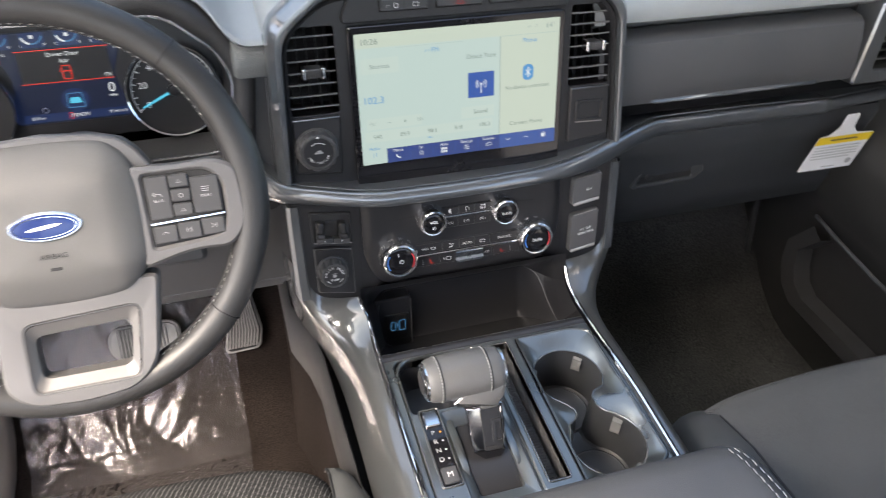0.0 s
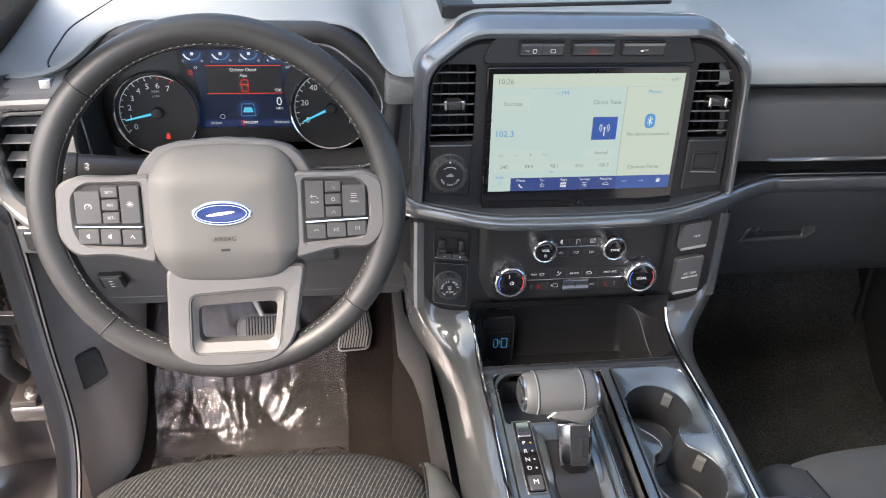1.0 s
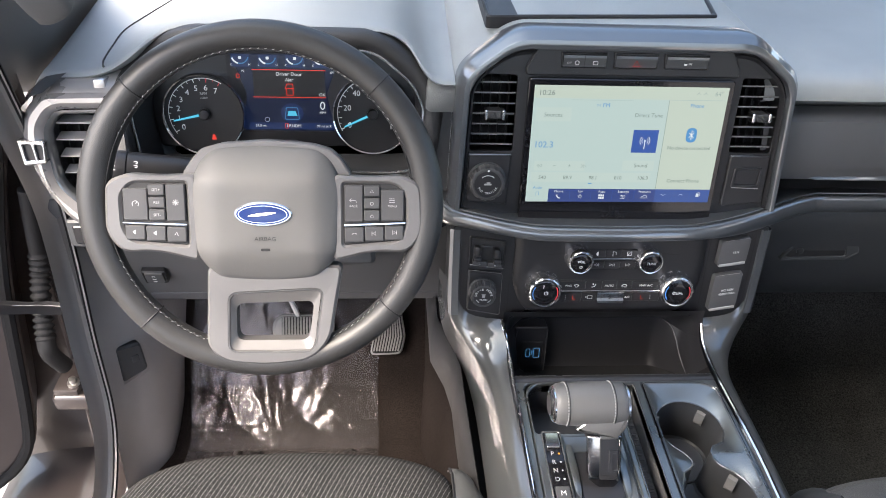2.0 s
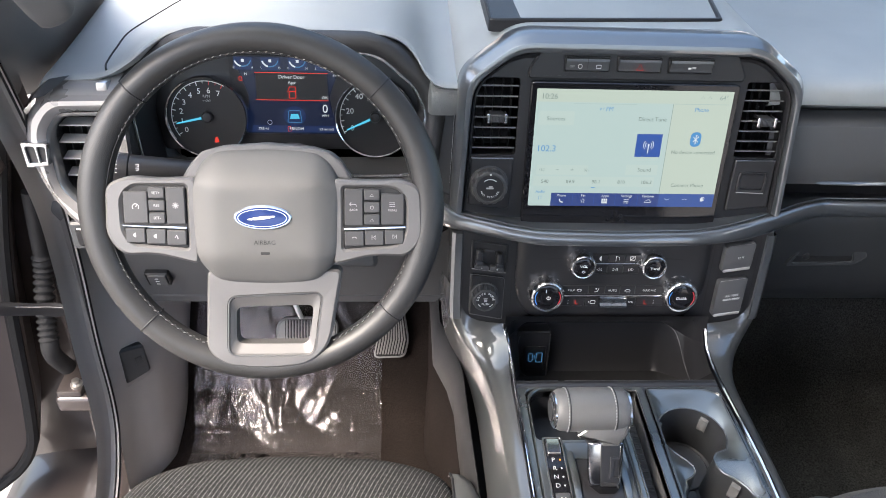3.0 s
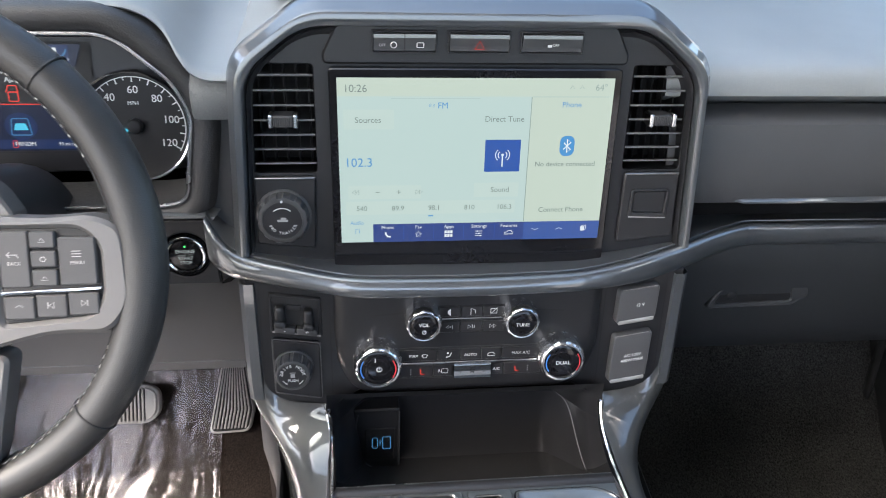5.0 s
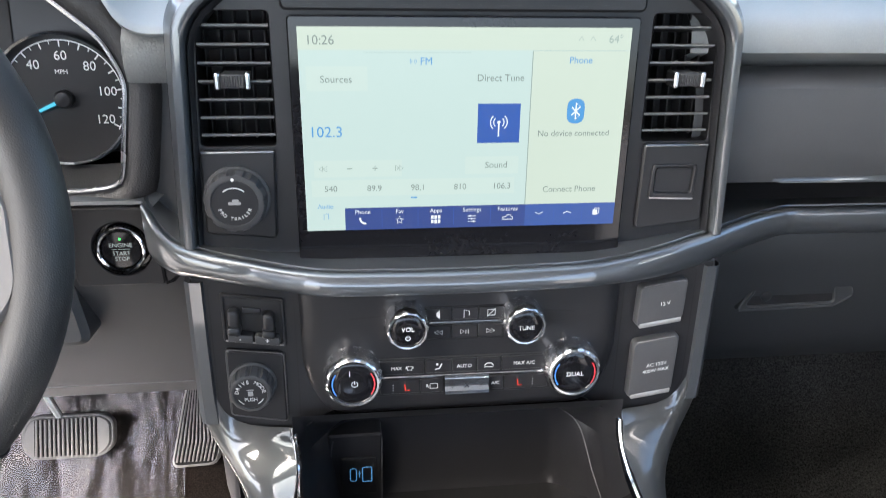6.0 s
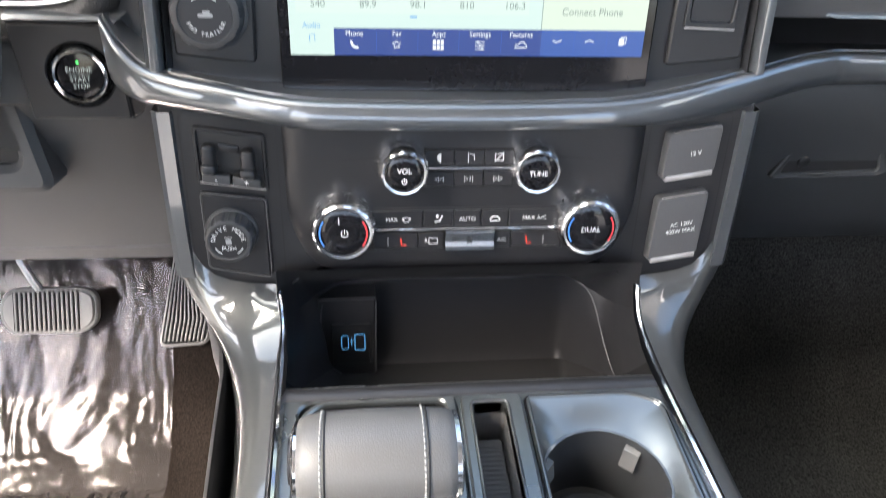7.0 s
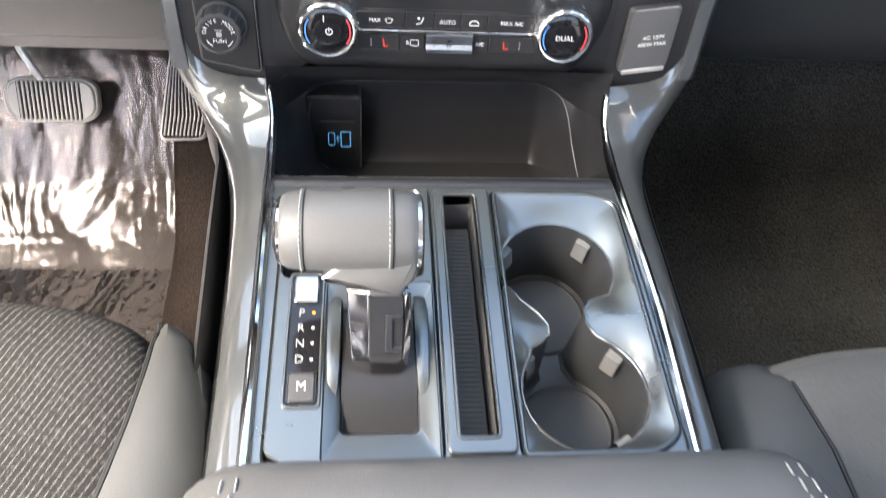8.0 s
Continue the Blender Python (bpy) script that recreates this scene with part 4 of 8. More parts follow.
def curved_words(body, cx, cy, radius, size, material, parent, z, mid, step, flip=False):
    """Letters set round an arc."""
    n = len(body)
    for i, ch in enumerate(body):
        if ch == " ":
            continue
        a = mid + (i - (n - 1) / 2) * (step if flip else -step)
        turn = a + 90 if flip else a - 90
        words(ch, size, material, parent, T(cx + radius * math.cos(radians(a)), cy + radius * math.sin(radians(a)), z) @ pose(0, 0, 0, 0, 0, turn), "letter")


# trailer dial and its plate, and the pocket plate opposite
tp = thing("trailer_dial", FACE, "ribbed black trailer backup dial with white markings on its plate", "dial")
block("plate", tp, rpoly([(-0.2095, 0.066), (-0.2105, -0.002), (-0.1545, -0.008), (-0.1515, 0.066)], 0.004), -0.02, -0.0055, SATIN, c=0.0015)
block("top_edge", tp, rect(-0.209, 0.0635, -0.152, 0.0655, 0.0005), -0.008, -0.0049, TRIM, "grey top edge")
DX, DY, DZ = -0.1835, 0.0280, -0.0055
grip = dial(tp, DX, DY, DZ, 0.0245, 0.0165)
curved_words("PRO TRAILER", DX, DY, 0.0128, 0.0040, WHITE, grip, DZ + 0.0156, 270, 13, True)
part("marking", stroke(arc(DX, DY, 0.0125, 130, 50, 12), 0.0010, DZ + 0.0156), WHITE, grip)
part("marking", flat(ngon(DX, DY + 0.0195, 0.0013, 12), DZ + 0.0168), WHITE, grip)
part("marking", flat(rect(DX - 0.005, DY - 0.0012, DX + 0.005, DY + 0.0012, 0.001), DZ + 0.0156), GREYPRINT, grip)
part("marking", flat(rect(DX - 0.0018, DY + 0.0012, DX + 0.0035, DY + 0.0032, 0.001), DZ + 0.0156), GREYPRINT, grip)

pk = thing("pocket_panel", FACE, "black plate with a small framed blank pocket", "switch panel")
block("plate", pk, rpoly([(0.1525, 0.067), (0.1515, -0.008), (0.2105, -0.002), (0.2085, 0.067)], 0.004), -0.02, -0.0055, SATIN, c=0.0015)
block("top_edge", pk, rect(0.153, 0.0645, 0.2085, 0.0668, 0.0005), -0.008, -0.0049, TRIM, "grey top edge")
bm = bmesh.new()
plate(bm, rpoly([(0.1595, 0.020), (0.1995, 0.0185), (0.2005, 0.050), (0.1605, 0.050)], 0.004), [rpoly([(0.1635, 0.0255), (0.1965, 0.0245), (0.1972, 0.0475), (0.1638, 0.0475)], 0.003)], -0.008, -0.003, 0.0008)
part("pocket_frame", bm, SATIN, pk)
# Pale stroke paints the highlight on the pocket's lower edge.
part("frame_line", stroke([(0.1600, 0.0212), (0.1992, 0.0197)], 0.0012, -0.0026), TRIM_L, pk)
bm = bmesh.new()
pillow(bm, rpoly([(0.1638, 0.0258), (0.1962, 0.0248), (0.1968, 0.0472), (0.1640, 0.0472)], 0.003), [(0, -0.0035), (0.03, -0.0065), (0.10, -0.0085), (0.2, -0.0092), (0.5, -0.0094)])
part("pocket_face", bm, SATIN, pk)

# three switches over the screen
for k, (a, b) in enumerate(((-0.0965, -0.039), (-0.0285, 0.0275), (0.0375, 0.0950))):
    sw = thing("dash_switch", FACE, ("black double rocker switch with small icons", "black hazard switch with a red triangle", "black traction switch with a pale icon")[k], "switch", "switches over the screen")
    bm = bmesh.new()
    plate(bm, rpoly([(a, 0.1825), (b, 0.1825), (b + 0.001, 0.2025), (a - 0.001, 0.2025)], 0.002), [rect(a + 0.0012, 0.1838, b - 0.0012, 0.2008, 0.001)], -0.006, 0.0005, 0.0006)
    part("bezel", bm, SATIN, sw)
    cuts = [(a + 0.0014, (a + b) / 2 - 0.0004), ((a + b) / 2 + 0.0004, b - 0.0014)] if k == 0 else [(a + 0.0014, b - 0.0014)]
    for x0, x1 in cuts:
        bm = bmesh.new()
        loft(bm, [[(x, 0.2004, -0.001), (x, 0.1995, 0.0018), (x, 0.1965, 0.0022), (x, 0.190, 0.0002), (x, 0.1850, 0.0004), (x, 0.1842, -0.001)] for x in (x0, x1)], False)
        key = part("key", bm, PLASTIC, sw)
        part("key_edge", flat([(x0, 0.1962), (x1, 0.1962), (x1, 0.1994), (x0, 0.1994)], 0.00245), TRIM, key, "pale upper edge")
        cx = (x0 + x1) / 2
        if k == 1:
            part("icon", stroke([(cx - 0.0042, 0.1866), (cx + 0.0042, 0.1866), (cx, 0.1938)], 0.0011, 0.0018, True), RED, key)
        elif k == 0 and x0 == cuts[0][0]:
            words("OFF", 0.0035, GREYPRINT, key, T(cx - 0.006, 0.1898, 0.0018))
            part("icon", stroke(ngon(cx + 0.004, 0.19, 0.0026, 14), 0.0007, 0.0018, True), WHITE, key)
        elif k == 0:
            part("icon", stroke(rect(cx - 0.003, 0.188, cx + 0.003, 0.192, 0.0004), 0.0006, 0.0018, True), WHITE, key)
        else:
            words("OFF", 0.0034, WHITE, key, T(cx + 0.003, 0.1906, 0.0018))
            part("icon", flat(rect(cx - 0.0045, 0.1888, cx - 0.0005, 0.1912, 0.0004), 0.0018), WHITE, key)

# ---- infotainment screen ----
screen = thing("infotainment_screen", FACE, "wide black glass touchscreen showing a pale radio page", "screen")
bm = bmesh.new()
plate(bm, rect(-0.1365, -0.0265, 0.1365, 0.169, 0.004), [], -0.02, -0.0008, 0.0012)
part("glass", bm, GLOSS, screen)
display = part("display", flat([(-0.129, 0), (0.129, 0), (0.129, 0.161), (-0.129, 0.161)], 0.0), ICE, screen, "pale glowing display")


def uv(fx, fy):
    return -0.129 + 0.258 * fx, 0.161 * (1 - fy)


def ui_rect(name, fx0, fy0, fx1, fy1, z, material):
    (a, b), (c, d) = uv(fx0, fy1), uv(fx1, fy0)
    return part(name, flat([(a, b), (c, b), (c, d), (a, d)], z), material, display)


def ui_text(body, fx, fy, size, material, align="CENTER"):
    x, y = uv(fx, fy)
    return words(body, size, material, display, T(x, y, 0.0006), "screen_text", align, 0.0)


ui_rect("status_bar", 0, 0, 1, 0.105, 0.0002, ICE2)
ui_rect("phone_page", 0.699, 0.108, 1, 0.882, 0.0002, ICE2)
ui_rect("page_line", 0.6965, 0.108, 0.6995, 0.882, 0.0003, INK)
ui_rect("page_line", 0.70, 0.105, 0.985, 0.109, 0.0003, INKL)
ui_rect("page_line", 0.19, 0.115, 0.51, 0.118, 0.0003, INKL)
for a, b, c, d in ((0.02, 0.18, 0.20, 0.295), (0.03, 0.635, 0.30, 0.72), (0.02, 0.735, 0.66, 0.82), (0.50, 0.625, 0.67, 0.715)):
    ui_rect("page_panel", a, b, c, d, 0.0002, ICE3)
ui_rect("menu_bar", 0.120, 0.882, 1, 1.0, 0.0003, NAVY)
ui_rect("menu_bar", 0.70, 0.882, 1, 1.0, 0.0004, TILE2)
for f in (0.235, 0.35, 0.465, 0.585, 0.795, 0.89):
    ui_rect("menu_line", f, 0.895, f + 0.002, 0.985, 0.0005, TILE)
ui_rect("radio_tile", 0.535, 0.36, 0.668, 0.556, 0.0003, TILE)
cx, cy = uv(0.6015, 0.462)
part("radio_icon", stroke([(cx, cy - 0.010), (cx, cy + 0.001)], 0.0013, 0.0005), LIT, display)
part("radio_icon", flat(ngon(cx, cy + 0.0015, 0.0014, 14), 0.0006), LIT, display)
for r in (0.0042, 0.0068):
    for s in (0, 180):
        part("radio_icon", stroke(arc(cx, cy + 0.0015, r, s - 48, s + 48, 8), 0.0009, 0.0005), LIT, display)
ui_text("10:26", 0.022, 0.062, 0.0098, INKD, "LEFT")
ui_text("64°", 0.952, 0.054, 0.0085, INK)
ui_text("FM", 0.375, 0.158, 0.0080, INKB)
bx, by = uv(0.336, 0.157)
for r in (0.0012, 0.0024):
    for s in (0, 180):
        part("radio_icon", stroke(arc(bx, by, r, s - 45, s + 45, 5), 0.0004, 0.0005), INKB, display)
for f in (0.844, 0.880):
    x, y = uv(f, 0.053)
    part("status_icon", stroke([(x - 0.002, y - 0.001), (x, y + 0.002), (x + 0.002, y - 0.001)], 0.0005, 0.0005), INK, display)
for body, fx, fy, size, m in (("Sources", 0.107, 0.242, 0.0076, INKD), ("Direct Tune", 0.602, 0.237, 0.0076, INKD), ("102.3", 0.071, 0.495, 0.0120, INKB), ("540", 0.079, 0.781, 0.0070, INKD), ("89.9", 0.214, 0.781, 0.0070, INKD), ("98.1", 0.351, 0.781, 0.0070, INKD), ("810", 0.485, 0.781, 0.0070, INKD), ("106.3", 0.619, 0.781, 0.0070, INKD), ("Sound", 0.5985, 0.670, 0.0074, INKD), ("Phone", 0.8475, 0.153, 0.0074, INKB), ("No device connected", 0.8415, 0.512, 0.0069, INKD), ("Connect Phone", 0.8407, 0.804, 0.0072, INKD), ("Audio", 0.060, 0.872, 0.0052, INKB)):
    ui_text(body, fx, fy, size, m)
for k, body in enumerate(("Phone", "Fav", "Apps", "Settings", "Features")):
    ui_text(body, 0.1755 + 0.1167 * k, 0.905, 0.0050, LIT)
for fx, s in ((0.059, -1), (0.2945, 1)):
    x, y = uv(fx, 0.677)
    for o in (-0.0022, 0.0012):
        part("seek_icon", stroke([(x + o - s * 0.0014, y - 0.0022), (x + o + s * 0.0014, y), (x + o - s * 0.0014, y + 0.0022)], 0.0005, 0.0005, True), INKD, display)
for fx in (0.1386, 0.217):
    x, y = uv(fx, 0.677)
    part("seek_icon", stroke([(x - 0.002, y), (x + 0.002, y)], 0.0006, 0.0005), INKD, display)
x, y = uv(0.217, 0.677)
part("seek_icon", stroke([(x, y - 0.002), (x, y + 0.002)], 0.0006, 0.0005), INKD, display)
x, y = uv(0.3378, 0.832)
part("page_dot", flat(rect(x - 0.0025, y - 0.0006, x + 0.0025, y + 0.0006, 0.0003), 0.0005), INKB, display)
x, y = uv(0.8435, 0.400)
part("bluetooth_badge", flat(rpoly([(x - 0.0072, y - 0.0100), (x + 0.0072, y - 0.0100), (x + 0.0072, y + 0.0100), (x - 0.0072, y + 0.0100)], 0.0072, 8), 0.0004), INKB, display)
part("bluetooth_mark", stroke([(x - 0.0035, y - 0.0033), (x + 0.0035, y + 0.0035), (x, y + 0.0066), (x, y - 0.0066), (x + 0.0035, y - 0.0035), (x - 0.0035, y + 0.0033)], 0.0011, 0.0006), LIT, display)
# menu icons: handset, star, grid, sliders, car, arrows, pages
x, y = uv(0.1755, 0.952)
part("menu_icon", stroke(arc(x + 0.002, y + 0.002, 0.0042, 170, 280, 8), 0.0016, 0.0006), LIT, display)
x, y = uv(0.292, 0.952)
part("menu_icon", stroke([(x + (0.0034 if i % 2 == 0 else 0.0015) * math.sin(math.pi * i / 5), y + (0.0034 if i % 2 == 0 else 0.0015) * math.cos(math.pi * i / 5)) for i in range(10)], 0.0006, 0.0006, True), LIT, display)
for i in range(6):
    x, y = uv(0.408 + (i % 3 - 1) * 0.011, 0.952 + (i // 3 - 0.5) * 0.024)
    part("menu_icon", flat([(x - 0.0011, y - 0.0015), (x + 0.0011, y - 0.0015), (x + 0.0011, y + 0.0015), (x - 0.0011, y + 0.0015)], 0.0006), LIT, display)
for i in range(3):
    x, y = uv(0.5255, 0.938 + i * 0.015)
    part("menu_icon", stroke([(x - 0.0034, y), (x + 0.0034, y)], 0.0006, 0.0006), LIT, display)
    part("menu_icon", flat(ngon(x + (i - 1) * 0.0016, y, 0.0008, 8), 0.0007), LIT, display)
x, y = uv(0.6425, 0.955)
part("menu_icon", stroke([(x - 0.0045, y - 0.001), (x - 0.004, y + 0.001), (x - 0.0015, y + 0.0012), (x - 0.0005, y + 0.0028), (x + 0.0025, y + 0.0028), (x + 0.0032, y + 0.0012), (x + 0.0045, y + 0.001), (x + 0.0045, y - 0.001)], 0.0007, 0.0006, True), LIT, display)
for fx, s in ((0.746, -1), (0.841, 1)):
    x, y = uv(fx, 0.931)
    part("menu_icon", stroke([(x - 0.0034, y - s * 0.0007), (x, y + s * 0.0009), (x + 0.0034, y - s * 0.0007)], 0.0007, 0.0006), LIT, display)
x, y = uv(0.936, 0.930)
part("menu_icon", flat(rect(x - 0.0024, y - 0.0028, x + 0.0016, y + 0.0018, 0.0004), 0.0006), LIT, display)
part("menu_icon", stroke(rect(x - 0.001, y - 0.0016, x + 0.0030, y + 0.0030, 0.0004), 0.0006, 0.0007, True), LIT, display)
x, y = uv(0.060, 0.928)
part("menu_icon", stroke([(x - 0.0016, y - 0.0022), (x - 0.0016, y + 0.0024), (x + 0.002, y + 0.003), (x + 0.002, y - 0.0016)], 0.0005, 0.0006), INKB, display)

# ---- start button beside the column ----
st = thing("start_panel", FACE @ T(-0.2860, -0.0225, -0.0335), "dark satin panel with a chrome-ringed engine start button", "switch panel")
bm = bmesh.new()
plate(bm, rpoly([(-0.040, -0.0335), (0.0320, -0.0335), (0.0285, 0.0365), (-0.046, 0.0375)], 0.003), [ngon(0, 0, 0.0235, 40)], -0.03, 0.004, 0.0015)
part("plate", bm, SATIN, st)
bm = bmesh.new()
loft(bm, [[(-0.046, 0.0365, -0.006), (-0.046, 0.0385, 0.0015), (-0.046, 0.0400, 0.0052), (-0.046, 0.0425, 0.004), (-0.046, 0.047, -0.012)], [(0.020, 0.0360, -0.006), (0.020, 0.0380, 0.0015), (0.020, 0.0395, 0.0052), (0.021, 0.0420, 0.004), (0.022, 0.0465, -0.012)], [(0.0285, 0.0350, -0.006), (0.0290, 0.0365, 0.0015), (0.0300, 0.0375, 0.0052), (0.032, 0.0395, 0.004), (0.036, 0.043, -0.012)]])
part("top_flange", bm, TRIM, st, "glossy grey upper edge")
bm = bmesh.new()
loft(bm, [[(0.0290, 0.0365, 0.0040), (0.0325, -0.0330, 0.0040)], [(0.0300, 0.0360, 0.0056), (0.0340, -0.0325, 0.0056)], [(0.0370, 0.0180, 0.0150), (0.0440, -0.0250, 0.0170)], [(0.0440, 0.0080, 0.0240), (0.0500, -0.0170, 0.0260)]])
part("end_facet", bm, GLOSS, st, "gloss black facet turning into the trim band")
bm = bmesh.new()
loft(bm, [[(0.0235 * math.cos(2 * math.pi * i / 56), 0.0235 * math.sin(2 * math.pi * i / 56), z) for i in range(56)] for z in (0.004, -0.004)] + [[(0.0190 * math.cos(2 * math.pi * i / 56), 0.0190 * math.sin(2 * math.pi * i / 56), -0.004) for i in range(56)]], True)
part("button_well", bm, GLOSS, st)
bm = bmesh.new()
rings = [(0.0205, -0.004), (0.0205, 0.0055), (0.0197, 0.0070), (0.0186, 0.0074), (0.0172, 0.0068), (0.0166, 0.0045), (0.0166, 0.0)]
loft(bm, [[(r * math.cos(2 * math.pi * i / 56), r * math.sin(2 * math.pi * i / 56), z) for i in range(56)] for r, z in rings], True)
part("ring", bm, CHROME, st, "chrome ring")
sb = part("start_button", lathe(bmesh.new(), [(0.0165, 0.0), (0.0165, 0.004), (0.0158, 0.0052), (0.004, 0.0058)], 40), GLOSS, st)
words("ENGINE", 0.0054, PALELIT, sb, T(0, 0.0042, 0.0061))
words("START", 0.0050, PALELIT, sb, T(0, -0.0030, 0.0061))
words("STOP", 0.0050, PALELIT, sb, T(0, -0.0080, 0.0061))
part("line", stroke([(-0.0075, 0.0007), (0.0075, 0.0007)], 0.0004, 0.0061), PALELIT, sb)
part("lamp", flat(ngon(0, 0.0098, 0.0011, 12), 0.0061), GREEN, sb, "green lit lamp")

# ---- lower panel: switches, knobs, keys, outlets ----
part("groove", stroke(rpoly([(-0.2125, -0.040), (-0.2135, -0.1700, 0.022), (-0.150, -0.1895, 0.012), (-0.1435, -0.1800), (-0.1435, -0.040)], 0.008, 6), 0.0012, 0.0047, True), BLACK, panel)
part("groove", stroke(rpoly([(0.2090, -0.040), (0.2100, -0.1700, 0.022), (0.150, -0.1895, 0.012), (0.1440, -0.1800), (0.1440, -0.040)], 0.008, 6), 0.0012, 0.0047, True), BLACK, panel)
for s in (-1, 1):
    bm = bmesh.new()
    loft(bm, [[(s * (0.2155 - k), y, 0.0040), (s * (0.2170 - k), y, 0.0075), (s * (0.2265 - k * 0.5), y, 0.0068), (s * (0.2310 - k * 0.5), y, 0.0025), (s * (0.233 - k * 0.5), y, -0.03)] for y, k in ((-0.040, 0), (-0.10, 0.0), (-0.150, 0.0005), (-0.176, 0.002))], False)
    part("side_edge", bm, TRIM, panel, "glossy grey edge")

def slant(ob, k, x0):
    """Slope every part of a thing along x, as the panel's mouldings do."""
    for o in ob.children_recursive:
        if o.name.startswith("lettering"):
            o.matrix_basis = T(0, k * (o.location.x - x0), 0) @ o.matrix_basis @ pose(0, 0, 0, 0, 0, math.degrees(k))
        else:
            o.data.transform(Matrix(((1, 0, 0, 0), (k, 1, 0, -k * x0), (0, 0, 1, 0), (0, 0, 0, 1))))


bc = thing("brake_controller", FACE, "recessed black trailer brake controller with twin sliders", "switch")
bm = bmesh.new()
plate(bm, rect(-0.2035, -0.0985, -0.1515, -0.0535, 0.003), [rect(-0.2005, -0.0955, -0.1545, -0.0565, 0.003)], 0.0, 0.0065, 0.0008)
part("bezel", bm, SATIN, bc)
# Highlight along the bezel's lower edge, drawn as a pale stroke.
part("lower_edge", stroke([(-0.2015, -0.0972), (-0.1535, -0.0972)], 0.0016, 0.0068), TRIM_L, bc)
part("recess", flat(rect(-0.2005, -0.0955, -0.1545, -0.0565, 0.003), 0.0045), BLACK, bc)
for x in (-0.1925, -0.1645):
    bm = bmesh.new()
    box(bm, x - 0.0048, x + 0.0048, -0.0835, -0.0650, 0.004, 0.0165, 0.0035, 4)
    box(bm, x - 0.0056, x + 0.0056, -0.0865, -0.0790, 0.006, 0.0200, 0.0028, 3)
    part("slider", bm, SATIN, bc)
bm = bmesh.new()
box(bm, -0.186, -0.171, -0.071, -0.065, 0.004, 0.006, 0.001)
part("key", bm, SATIN, bc)
for k, x in enumerate((-0.1885, -0.1665)):
    bm = bmesh.new()
    box(bm, x - 0.0102, x + 0.0102, -0.0950, -0.0875, 0.004, 0.0130, 0.0012)
    key = part("key", bm, KEYCAP, bc)
    words("-+"[k], 0.0066, WHITE, key, T(x, -0.0912, 0.0132))
slant(bc, -0.14, -0.178)

dm = thing("drive_mode_dial", FACE, "fluted black drive mode dial with white lettering on its plate", "dial")
bm = bmesh.new()
plate(bm, rpoly([(-0.2035, -0.1015), (-0.2035, -0.1675), (-0.1540, -0.1770), (-0.1540, -0.1075)], 0.004), [], 0.0, 0.0085, 0.0022)
part("plate", bm, SATIN, dm)
# Edge highlight of the plate, drawn as a thin pale outline.
part("frame_line", stroke(rpoly([(-0.2030, -0.1020), (-0.2030, -0.1670), (-0.1545, -0.1765), (-0.1545, -0.1080)], 0.004), 0.0008, 0.0078, True), SPOKE, dm)
DX, DY, DZ = -0.1820, -0.1350, 0.0085
grip = dial(dm, DX, DY, DZ, 0.0188, 0.0185)
curved_words("DRIVE MODE", DX, DY, 0.0112, 0.0047, WHITE, grip, DZ + 0.0177, 90, 18)
words("PUSH", 0.0046, WHITE, grip, T(DX, DY - 0.0058, DZ + 0.0177))
part("marking", flat(rect(DX - 0.0022, DY - 0.0022, DX + 0.0022, DY + 0.0022, 0.0006), DZ + 0.0177), GREYPRINT, grip)
part("marking", stroke([(DX - 0.003, DY + 0.0035), (DX + 0.003, DY + 0.0035)], 0.0008, DZ + 0.0177), GREYPRINT, grip)
for s in (-1, 1):
    part("marking", stroke(arc(DX, DY, 0.0115, 270 + s * 62, 270 + s * 30, 6), 0.0008, DZ + 0.0177), WHITE, grip)

for x0, y0, x1, y1, lines, label in ((0.1552, -0.0910, 0.1990, -0.0520, ("12 V",), "grey hinged cover of a twelve volt outlet"), (0.1550, -0.1640, 0.1980, -0.1070, ("AC 120V", "400W MAX"), "grey hinged cover of a mains power outlet")):
    oc = thing("outlet_cover", FACE, label, "outlet cover", "outlet covers")
    bm = bmesh.new()
    poly = rpoly([(x0, y0), (x1 - 0.001, y0), (x1, y1), (x0 + 0.001, y1)], 0.004)
    pillow(bm, poly, [(0, 0.003), (0, 0.0105), (0.012, 0.0125), (0.05, 0.0138), (0.5, 0.0146), (0.95, 0.0148)])
    lid = part("lid", bm, KNEE, oc)
    bm = bmesh.new()
    box(bm, x0 + 0.003, x1 - 0.003, y0 - 0.0015, y0 + 0.0030, 0.008, 0.0150, 0.001)
    part("lip", bm, TRIM_L, lid, "bright lower lip")
    part("lip", stroke([(x0 + 0.004, y1 - 0.001), (x1 - 0.004, y1 - 0.001)], 0.0014, 0.0130), TRIM_L, lid)
    for k, body in enumerate(lines):
        words(body, 0.0050, WHITE, lid, T((x0 + x1) / 2 + 0.002, (y0 + y1) / 2 + ((len(lines) - 1) / 2 - k) * 0.0062, 0.0151))
    slant(oc, 0.155, 0.177)


